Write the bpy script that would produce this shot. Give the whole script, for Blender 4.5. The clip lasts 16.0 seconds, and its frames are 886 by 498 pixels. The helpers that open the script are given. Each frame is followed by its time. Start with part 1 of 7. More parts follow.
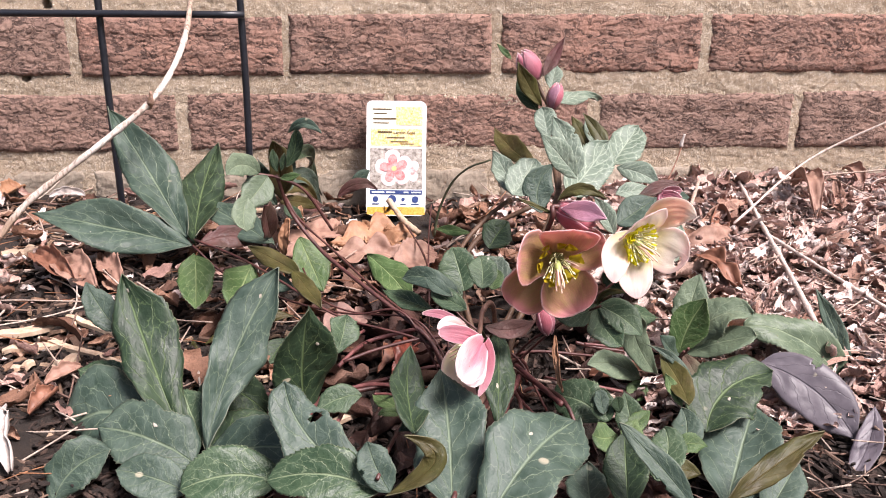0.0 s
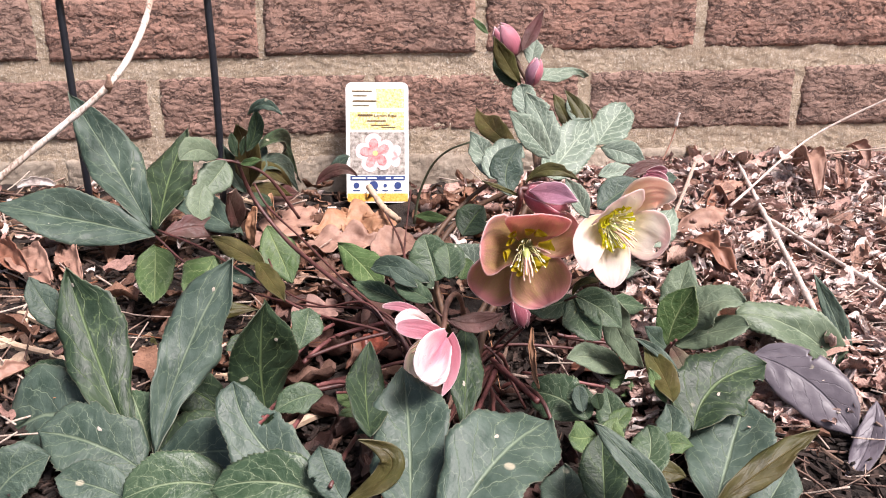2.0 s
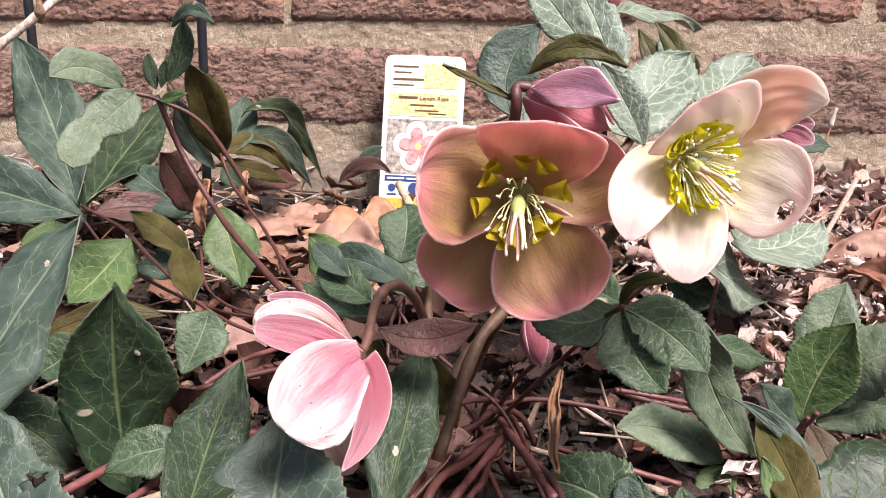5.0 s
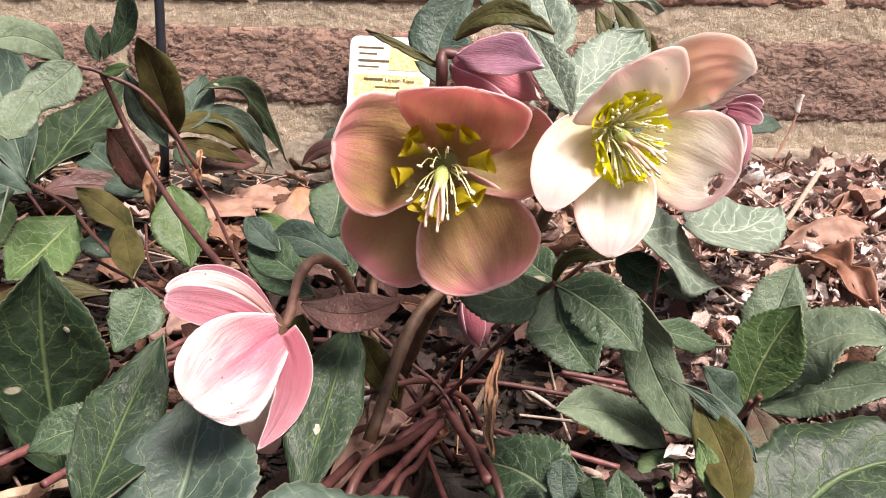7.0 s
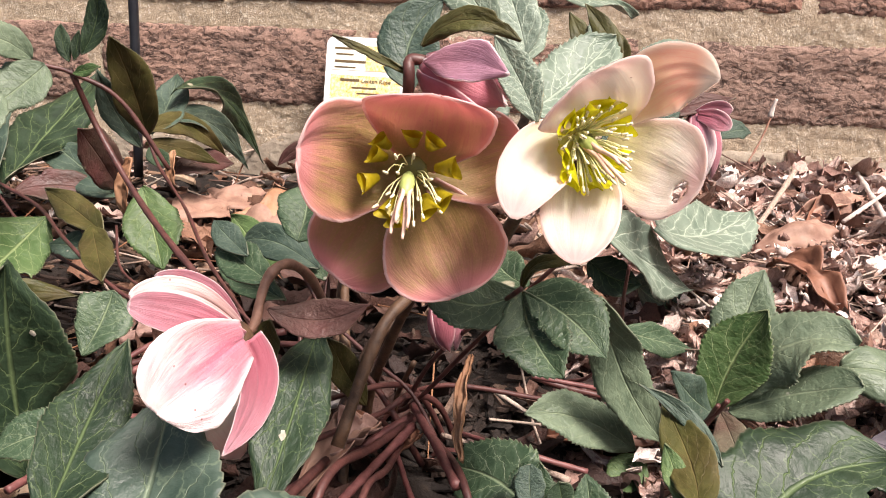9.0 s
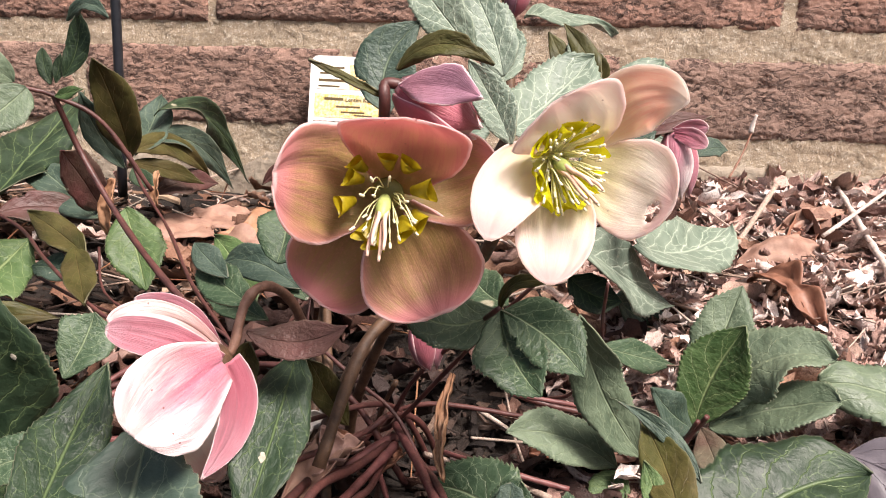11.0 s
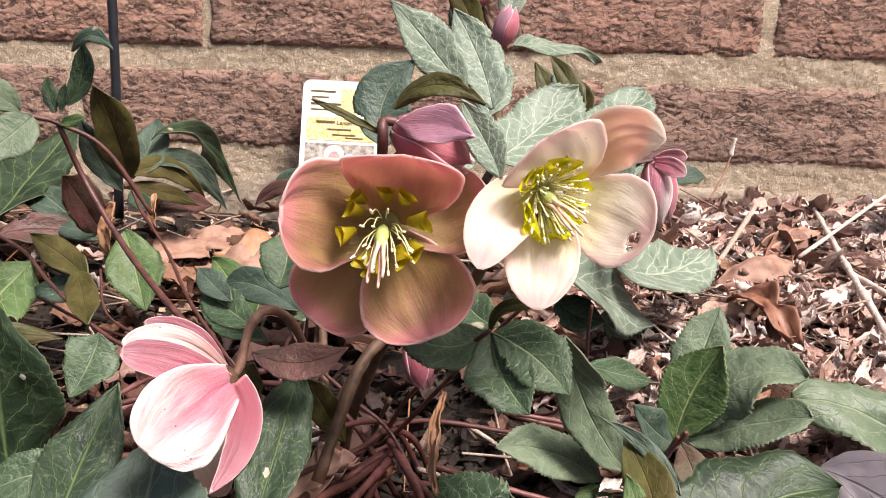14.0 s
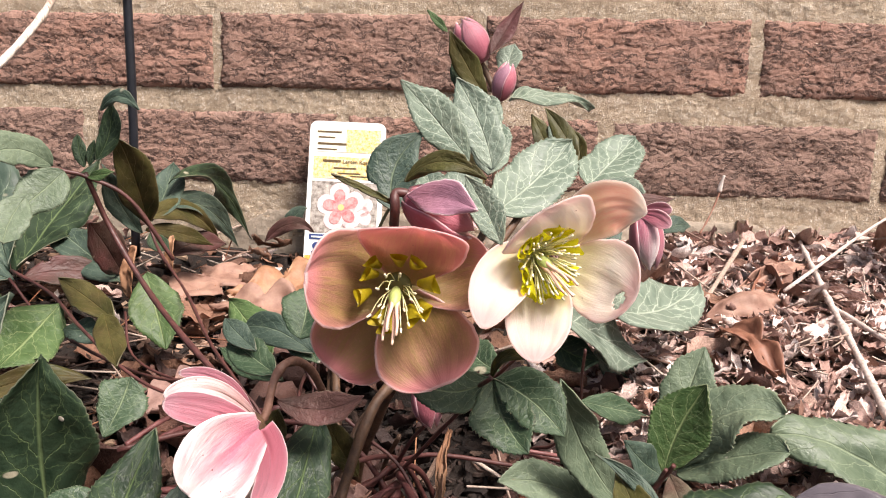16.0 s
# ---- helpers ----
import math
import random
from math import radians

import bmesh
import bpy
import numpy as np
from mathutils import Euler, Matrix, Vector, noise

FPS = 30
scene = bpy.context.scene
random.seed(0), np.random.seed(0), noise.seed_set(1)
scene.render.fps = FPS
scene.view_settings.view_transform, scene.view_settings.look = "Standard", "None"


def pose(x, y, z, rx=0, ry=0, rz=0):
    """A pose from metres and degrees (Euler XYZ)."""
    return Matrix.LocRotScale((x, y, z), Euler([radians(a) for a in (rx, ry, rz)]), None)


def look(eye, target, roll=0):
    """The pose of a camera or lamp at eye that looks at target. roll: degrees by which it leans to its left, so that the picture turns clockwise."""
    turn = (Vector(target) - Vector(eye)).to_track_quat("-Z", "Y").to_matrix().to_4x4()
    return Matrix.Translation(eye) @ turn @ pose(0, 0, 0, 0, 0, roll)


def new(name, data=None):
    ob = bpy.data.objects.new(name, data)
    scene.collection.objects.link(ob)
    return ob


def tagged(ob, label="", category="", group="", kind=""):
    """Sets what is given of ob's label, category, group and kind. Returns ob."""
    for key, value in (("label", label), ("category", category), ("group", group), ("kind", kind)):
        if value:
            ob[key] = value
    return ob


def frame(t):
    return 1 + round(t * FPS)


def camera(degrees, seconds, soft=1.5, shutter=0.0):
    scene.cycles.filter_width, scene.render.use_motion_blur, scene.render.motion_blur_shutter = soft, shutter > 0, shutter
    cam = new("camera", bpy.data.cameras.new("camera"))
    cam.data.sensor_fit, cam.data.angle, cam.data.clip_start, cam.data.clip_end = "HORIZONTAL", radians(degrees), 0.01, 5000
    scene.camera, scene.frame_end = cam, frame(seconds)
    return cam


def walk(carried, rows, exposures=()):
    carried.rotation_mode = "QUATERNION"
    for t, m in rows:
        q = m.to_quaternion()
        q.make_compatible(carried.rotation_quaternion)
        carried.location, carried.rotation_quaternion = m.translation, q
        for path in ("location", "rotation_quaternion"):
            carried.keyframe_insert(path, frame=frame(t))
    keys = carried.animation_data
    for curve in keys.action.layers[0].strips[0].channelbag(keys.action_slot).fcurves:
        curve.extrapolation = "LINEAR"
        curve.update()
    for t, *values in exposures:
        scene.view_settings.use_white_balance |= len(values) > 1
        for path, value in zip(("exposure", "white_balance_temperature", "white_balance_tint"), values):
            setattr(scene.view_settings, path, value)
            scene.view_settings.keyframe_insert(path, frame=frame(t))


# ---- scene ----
cam = camera(53.2, 16.0, 1.0)
METRES, EYE, TILT, LEAN, TURN = 0.41, 0.35, -18.0, 0.0, -1.5
ROWS = [
    (0.0, 0.0, 0.0, 0.0, 0.0, 0.0, -0.0),
    (0.5, 0.0027, 0.0061, 0.0007, 0.09, -0.47, 0.29),
    (1.0, 0.0045, 0.0103, -0.0104, 0.15, -0.46, 0.16),
    (1.5, 0.0133, 0.0015, -0.0082, 0.56, -0.9, -0.03),
    (2.0, 0.068, 0.0952, -0.0014, 0.82, -0.77, 0.72),
    (2.5, 0.1537, 0.2688, -0.01, 2.12, 1.06, -0.37),
    (3.0, 0.1695, 0.3888, -0.0229, 2.5, 3.34, -1.25),
    (3.5, 0.159, 0.491, -0.0487, 4.54, 4.6, -3.06),
    (4.0, 0.1409, 0.5588, -0.0599, 6.64, 5.17, -3.9),
    (4.5, 0.1666, 0.6252, -0.0838, 8.03, 5.15, -3.74),
    (5.0, 0.204, 0.6331, -0.0903, 9.36, 3.73, -3.36),
    (7.5, 0.2437, 0.6647, -0.0985, 8.05, 2.89, -4.1),
    (8.0, 0.2453, 0.666, -0.0932, 7.46, 2.19, -4.0),
    (8.5, 0.2472, 0.6602, -0.0972, 7.21, 2.82, -4.26),
    (9.0, 0.2517, 0.66, -0.0933, 7.22, 3.23, -4.05),
    (11.5, 0.2605, 0.6517, -0.0863, 6.33, 4.41, -3.38),
    (12.0, 0.2569, 0.6455, -0.0827, 6.02, 4.75, -3.4),
    (12.5, 0.261, 0.6546, -0.0931, 6.15, 5.46, -3.33),
    (13.0, 0.2607, 0.6498, -0.0939, 6.03, 5.38, -3.29),
    (13.5, 0.2565, 0.6327, -0.0878, 5.68, 5.24, -3.36),
    (14.0, 0.2589, 0.6157, -0.0841, 5.69, 5.26, -3.37),
    (14.5, 0.2603, 0.592, -0.0792, 5.69, 5.35, -3.53),
    (15.0, 0.2598, 0.5669, -0.0646, 5.67, 5.55, -3.42),
    (15.5, 0.2637, 0.5579, -0.0642, 5.87, 5.92, -3.21),
    (16.0, 0.2593, 0.5418, -0.0591, 5.67, 6.34, -2.99),
]
walk(cam, [(t, pose(0, 0, EYE, TILT, LEAN, TURN) @ pose(METRES * x, METRES * y, METRES * z, 90 + pitch, roll, yaw)) for t, x, y, z, yaw, pitch, roll in ROWS],
     [(0.0, 0.86, 6500, 15), (2.0, 0.87, 6510, 15), (3.0, 0.78, 6600, 15), (5.0, 0.87, 6600, 15), (7.5, 0.90, 6930, 11), (9.0, 0.90, 6950, 11), (12.5, 0.87, 6860, 11), (16.0, 0.80, 6860, 11)])

# ---- light: bright overcast sky, soft sun from behind and above the camera ----
world = bpy.data.worlds.new("sky")
scene.world = world
world.use_nodes = True
wn, wl = world.node_tree.nodes, world.node_tree.links
sky = wn.new("ShaderNodeTexSky")
sky.sky_type, sky.sun_disc = "NISHITA", False
sky.sun_elevation, sky.sun_rotation = radians(55), radians(132)
sky.air_density, sky.dust_density, sky.ozone_density = 1.0, 4.0, 1.0
wl.new(sky.outputs[0], wn["Background"].inputs[0])
wn["Background"].inputs[1].default_value = 0.074
sun = new("sun", bpy.data.lights.new("sun", "SUN"))
sun.data.energy, sun.data.angle, sun.data.color = 5.0, radians(20), (1.0, 0.94, 0.925)
sun.matrix_world = look((1.7, -0.85, 3.2), (0.1, 0.6, 0.1))

# ---- materials ----


class Tree:
    """A small helper to wire a node material."""

    def __init__(self, name, rough=0.6):
        self.m = bpy.data.materials.new(name)
        self.m.use_nodes = True
        self.n, self.l = self.m.node_tree.nodes, self.m.node_tree.links
        self.b = self.n["Principled BSDF"]
        self.b.inputs["Roughness"].default_value = rough

    def put(self, socket, value):
        if hasattr(value, "links"):
            self.l.new(value, socket)
        else:
            socket.default_value = value

    def node(self, kind, out=0, props=None, **ins):
        nd = self.n.new("ShaderNode" + kind)
        for k, v in (props or {}).items():
            setattr(nd, k, v)
        for k, v in ins.items():
            key = int(k[1:]) if k[0] == "i" and k[1:].isdigit() else k
            self.put(nd.inputs[key], v)
        return nd.outputs[out]

    def coord(self, out="Object"):
        return self.n.new("ShaderNodeTexCoord").outputs[out]

    def scaled(self, vec, s):
        return self.node("Mapping", Vector=vec, Scale=s)

    def noise(self, vec, scale, detail=4.0, rough=0.6, out=0):
        return self.node("TexNoise", out, Vector=vec, Scale=scale, Detail=detail, Roughness=rough)

    def voro(self, vec, scale, feature="F1", out=0):
        return self.node("TexVoronoi", out, {"feature": feature}, Vector=vec, Scale=scale)

    def math(self, op, a, b=0.0, c=0.0):
        return self.node("Math", 0, {"operation": op}, i0=a, i1=b, i2=c)

    def ramp(self, fac, *stops):
        nd = self.n.new("ShaderNodeValToRGB")
        self.l.new(fac, nd.inputs[0])
        els = nd.color_ramp.elements
        while len(els) < len(stops):
            els.new(0.5)
        for e, (p, c) in zip(els, stops):
            e.position = p
            e.color = (*c, 1) if hasattr(c, "__len__") else (c, c, c, 1)
        return nd.outputs[0]

    def mix(self, fac, a, b, blend="MIX"):
        nd = self.n.new("ShaderNodeMix")
        nd.data_type, nd.blend_type = "RGBA", blend
        self.put(nd.inputs[0], fac)
        for k, v in ((6, a), (7, b)):
            self.put(nd.inputs[k], (*v, 1) if isinstance(v, tuple) and len(v) == 3 else v)
        return nd.outputs[2]

    def bump(self, height, strength=0.5, distance=0.002, normal=None):
        ins = dict(Strength=strength, Distance=distance, Height=height)
        if normal is not None:
            ins["Normal"] = normal
        return self.node("Bump", **ins)

    def color(self, c):
        self.put(self.b.inputs["Base Color"], c)

    def normal(self, n):
        self.l.new(n, self.b.inputs["Normal"])

    def rnd(self):
        return self.n.new("ShaderNodeObjectInfo").outputs["Random"]

    def island(self):
        return self.n.new("ShaderNodeNewGeometry").outputs["Random Per Island"]

    def translucent(self, amount, colour):
        tr = self.n.new("ShaderNodeBsdfTranslucent")
        self.put(tr.inputs[0], colour)
        mx = self.n.new("ShaderNodeMixShader")
        mx.inputs[0].default_value = amount
        self.l.new(self.b.outputs[0], mx.inputs[1])
        self.l.new(tr.outputs[0], mx.inputs[2])
        self.l.new(mx.outputs[0], self.n["Material Output"].inputs[0])


def brick_material():
    t = Tree("rugged_brick", 0.95)
    co, r = t.coord(), t.rnd()
    off = t.node("VectorMath", 0, {"operation": "ADD"}, i0=co, i1=t.node("CombineXYZ", X=t.math("MULTIPLY", r, 7.0), Z=t.math("MULTIPLY", r, 13.0)))
    warp = t.node("VectorMath", 0, {"operation": "ADD"}, i0=off, i1=t.node("VectorMath", 0, {"operation": "SCALE"}, i0=t.noise(off, 110, 4, 0.65, 1), Scale=0.012))
    flow = t.noise(t.scaled(warp, (62, 62, 165)), 1.0, 3, 0.55)
    fine = t.noise(t.scaled(warp, (150, 150, 330)), 1.0, 4, 0.65)
    grain = t.noise(off, 900, 4, 0.8)
    where = t.ramp(t.noise(off, 38, 3, 0.6), (0.36, 0.45), (0.58, 1.0))
    crack = t.math("MULTIPLY", t.ramp(t.math("ABSOLUTE", t.math("SUBTRACT", flow, 0.5)), (0.020, 1.0), (0.052, 0.0)), where)
    pits = t.ramp(fine, (0.34, 1.0), (0.43, 0.0))
    base = t.mix(t.ramp(r, (0.0, 0.0), (0.6, 0.35), (1.0, 1.0)), (0.325, 0.212, 0.165), (0.405, 0.218, 0.160))
    base = t.mix(t.ramp(t.noise(off, 16, 3), (0.35, 0.0), (0.7, 0.75)), base, (0.28, 0.180, 0.145))
    base = t.mix(t.ramp(fine, (0.5, 0.0), (0.75, 0.35)), base, (0.43, 0.30, 0.245))
    # crevice shade put into the colour: cracks and pits are drawn nearly black
    base = t.mix(t.math("MULTIPLY", crack, 0.88), base, (0.075, 0.046, 0.038))
    base = t.mix(t.math("MULTIPLY", pits, 0.5), base, (0.075, 0.045, 0.037))
    base = t.mix(t.ramp(grain, (0.42, 0.35), (0.62, 0.0)), base, (0.15, 0.092, 0.075))
    dust = t.ramp(t.noise(off, 60, 5, 0.7), (0.6, 0.0), (0.8, 0.4))
    t.color(t.mix(dust, base, (0.44, 0.35, 0.28)))
    h = t.math("SUBTRACT", t.math("ADD", t.math("MULTIPLY", fine, 0.8), t.math("MULTIPLY", grain, 0.5)), t.math("MULTIPLY", crack, 1.1))
    t.normal(t.bump(h, 0.9, 0.0018))
    return t.m


def smeared_brick_material():
    t = Tree("smeared_brick", 0.95)
    co = t.coord()
    n1 = t.noise(co, 22, 6, 0.7)
    n2 = t.noise(co, 300, 5, 0.7)
    c = t.mix(t.ramp(n1, (0.38, 0.0), (0.62, 1.0)), (0.36, 0.30, 0.235), (0.24, 0.19, 0.145))
    c = t.mix(t.ramp(n2, (0.5, 0.0), (0.8, 0.6)), c, (0.42, 0.37, 0.30))
    t.color(c)
    t.normal(t.bump(t.math("ADD", n1, t.math("MULTIPLY", n2, 0.4)), 0.8, 0.003))
    return t.m


def mortar_material():
    t = Tree("sandy_mortar", 0.95)
    co = t.coord()
    big = t.noise(co, 9, 5, 0.65)
    sand = t.noise(co, 420, 4, 0.85)
    patch = t.noise(co, 130, 7, 0.8)
    c = t.mix(t.ramp(big, (0.35, 0.0), (0.7, 1.0)), (0.47, 0.365, 0.262), (0.38, 0.290, 0.205))
    c = t.mix(t.ramp(patch, (0.50, 0.0), (0.66, 0.6)), c, (0.70, 0.61, 0.50))
    c = t.mix(t.ramp(t.noise(co, 34, 5, 0.7), (0.54, 0.0), (0.70, 0.5)), c, (0.38, 0.295, 0.205))
    c = t.mix(t.ramp(sand, (0.35, 0.7), (0.44, 0.0)), c, (0.24, 0.175, 0.125))
    c = t.mix(t.ramp(sand, (0.58, 0.0), (0.64, 0.7)), c, (0.86, 0.80, 0.72))
    t.color(c)
    t.normal(t.bump(t.math("ADD", t.math("MULTIPLY", patch, 0.9), t.math("MULTIPLY", sand, 1.0)), 0.9, 0.003))
    return t.m


def soil_material():
    t = Tree("dark_mulch_soil", 0.95)
    co = t.coord()
    n1, n2 = t.noise(co, 14, 6, 0.7), t.noise(co, 160, 6, 0.75)
    c = t.mix(t.ramp(n1, (0.35, 0.0), (0.7, 1.0)), (0.016, 0.011, 0.009), (0.040, 0.026, 0.019))
    c = t.mix(t.ramp(n2, (0.55, 0.0), (0.75, 0.5)), c, (0.12, 0.075, 0.05))
    t.color(c)
    t.normal(t.bump(n2, 1.0, 0.006))
    return t.m


def island_material(name, stops, rough=0.85, grain=350, along=None):
    """Dry plant matter, its colour varied from piece to piece."""
    t = Tree(name, rough)
    co = t.coord()
    c = t.ramp(t.island(), *stops)
    n1 = t.noise(co if along is None else t.scaled(co, along), grain, 5, 0.7)
    n2 = t.noise(co, 45, 4, 0.6)
    c = t.mix(t.ramp(n1, (0.3, 0.0), (0.75, 0.55)), c, t.mix(1.0, c, (0.35, 0.3, 0.27), "MULTIPLY"))
    c = t.mix(t.ramp(n2, (0.5, 0.0), (0.75, 0.35)), c, t.mix(1.0, c, (0.5, 0.42, 0.38), "MULTIPLY"))
    n3 = t.noise(co, 900, 3, 0.7)
    c = t.mix(t.ramp(n3, (0.36, 0.6), (0.5, 0.0)), c, t.mix(1.0, c, (0.42, 0.36, 0.33), "MULTIPLY"))
    t.color(c)
    t.normal(t.bump(t.math("ADD", n1, t.math("MULTIPLY", n3, 0.5)), 0.8, 0.0016))
    return t.m


def leaf_material(name, dark, mid, vein, vein_amount, back, rough=0.42, red=0.0, pucker=0.8):
    """Leathery leaf: midrib and side veins from the UV map, mottling, pale specks."""
    t = Tree(name, rough)
    uv = t.coord("UV")
    co = t.coord()
    sep = t.n.new("ShaderNodeSeparateXYZ")
    t.l.new(uv, sep.inputs[0])
    u, v = sep.outputs[0], sep.outputs[1]
    au = t.math("ABSOLUTE", t.math("SUBTRACT", u, 0.5))
    wob = t.math("MULTIPLY", t.math("SUBTRACT", t.noise(t.scaled(uv, (1.0, 2.2, 1)), 4.0, 3, 0.6), 0.5), 0.15)
    r = t.rnd()
    run = t.math("ADD", t.math("SUBTRACT", v, t.math("MULTIPLY", au, 0.75)), t.math("ADD", wob, t.math("MULTIPLY", t.math("GREATER_THAN", u, 0.5), 0.055)))
    saw = t.math("ABSOLUTE", t.math("SUBTRACT", t.math("FRACT", t.math("MULTIPLY", run, 5.5)), 0.5))
    side = t.ramp(saw, (0.0, 1.0), (0.012, 0.7), (0.034, 0.0)) if vein_amount < 0.8 else t.ramp(saw, (0.0, 1.0), (0.03, 0.8), (0.06, 0.0))
    side = t.math("MULTIPLY", side, t.ramp(au, (0.0, 1.0), (0.34, 0.75), (0.46, 0.1)))
    warped = t.node("VectorMath", 0, {"operation": "ADD"}, i0=t.scaled(uv, (3.4, 7.5, 1)), i1=t.node("VectorMath", 0, {"operation": "SCALE"}, i0=t.noise(t.scaled(uv, (3.4, 7.5, 1)), 1.2, 3, 0.6, 1), Scale=0.8))
    net = t.ramp(t.voro(warped, 1.1, "DISTANCE_TO_EDGE"), (0.0, 1.0), (0.036 if vein_amount > 0.8 else 0.026, 0.0))
    rib = t.ramp(t.math("ABSOLUTE", t.math("ADD", t.math("SUBTRACT", u, 0.5), t.math("MULTIPLY", wob, 0.15))), (0.0, 1.0), (0.014, 0.7), (0.028, 0.0))
    mottle = t.noise(co, 75, 5, 0.65)
    broad = t.noise(co, 22, 3, 0.6)
    c = t.mix(t.ramp(mottle, (0.35, 0.0), (0.7, 1.0)), dark, mid)
    c = t.mix(t.math("MULTIPLY", r, 0.45), c, t.mix(1.0, c, (0.55, 0.62, 0.55), "MULTIPLY"))
    c = t.mix(t.ramp(broad, (0.50, 0.0), (0.80, 0.3 if vein_amount > 0.7 else 0.15)), c, t.mix(0.5, mid, vein))
    veins = t.math("MAXIMUM", t.math("MULTIPLY", rib, 0.75), t.math("MAXIMUM", side, t.math("MULTIPLY", net, 0.65 if vein_amount > 0.8 else 0.45)))
    soft = t.math("MULTIPLY", t.ramp(saw, (0.0, 1.0), (0.22, 0.0)), 0.25 if vein_amount > 0.8 else 0.08)
    c = t.mix(t.math("MULTIPLY", t.math("MAXIMUM", veins, soft), vein_amount), c, vein)
    if red:
        c = t.mix(t.math("MULTIPLY", t.ramp(t.noise(co, 30, 3), (0.4, 0.0), (0.7, 1.0)), red), c, (0.13, 0.035, 0.04))
    speck = t.ramp(t.voro(co, 95), (0.05, 1.0), (0.085, 0.0))
    speck = t.math("MULTIPLY", speck, t.ramp(t.noise(co, 33, 2), (0.6, 0.0), (0.66, 0.8)))
    c = t.mix(speck, c, (0.48, 0.46, 0.38))
    scar = t.math("MULTIPLY", t.ramp(t.voro(t.scaled(co, (1, 1, 1.8)), 42), (0.10, 1.0), (0.135, 0.0)), t.ramp(t.noise(co, 17, 2), (0.60, 0.0), (0.63, 0.75)))
    c = t.mix(scar, c, (0.42, 0.38, 0.28))
    edge = t.ramp(au, (0.487, 0.0), (0.498, 0.3))
    c = t.mix(edge, c, (0.30, 0.28, 0.20))
    t.color(c)
    t.b.inputs["Specular IOR Level"].default_value = 0.32
    t.put(t.b.inputs["Roughness"], t.ramp(mottle, (0.3, rough - 0.07), (0.7, rough + 0.1)))
    swell = t.noise(t.scaled(uv, (9, 20, 1)), 1.0, 3, 0.55)
    pores = t.noise(co, 900, 3, 0.7)
    h = t.math("SUBTRACT", t.math("ADD", t.math("MULTIPLY", mottle, 0.22), t.math("ADD", t.math("MULTIPLY", swell, pucker), t.math("MULTIPLY", pores, 0.07))), t.math("MULTIPLY", t.math("MAXIMUM", rib, t.math("MULTIPLY", side, 0.5)), 0.8))
    t.normal(t.bump(h, 0.6, 0.0013))
    t.translucent(0.10, t.mix(0.5, c, back))
    return t.m


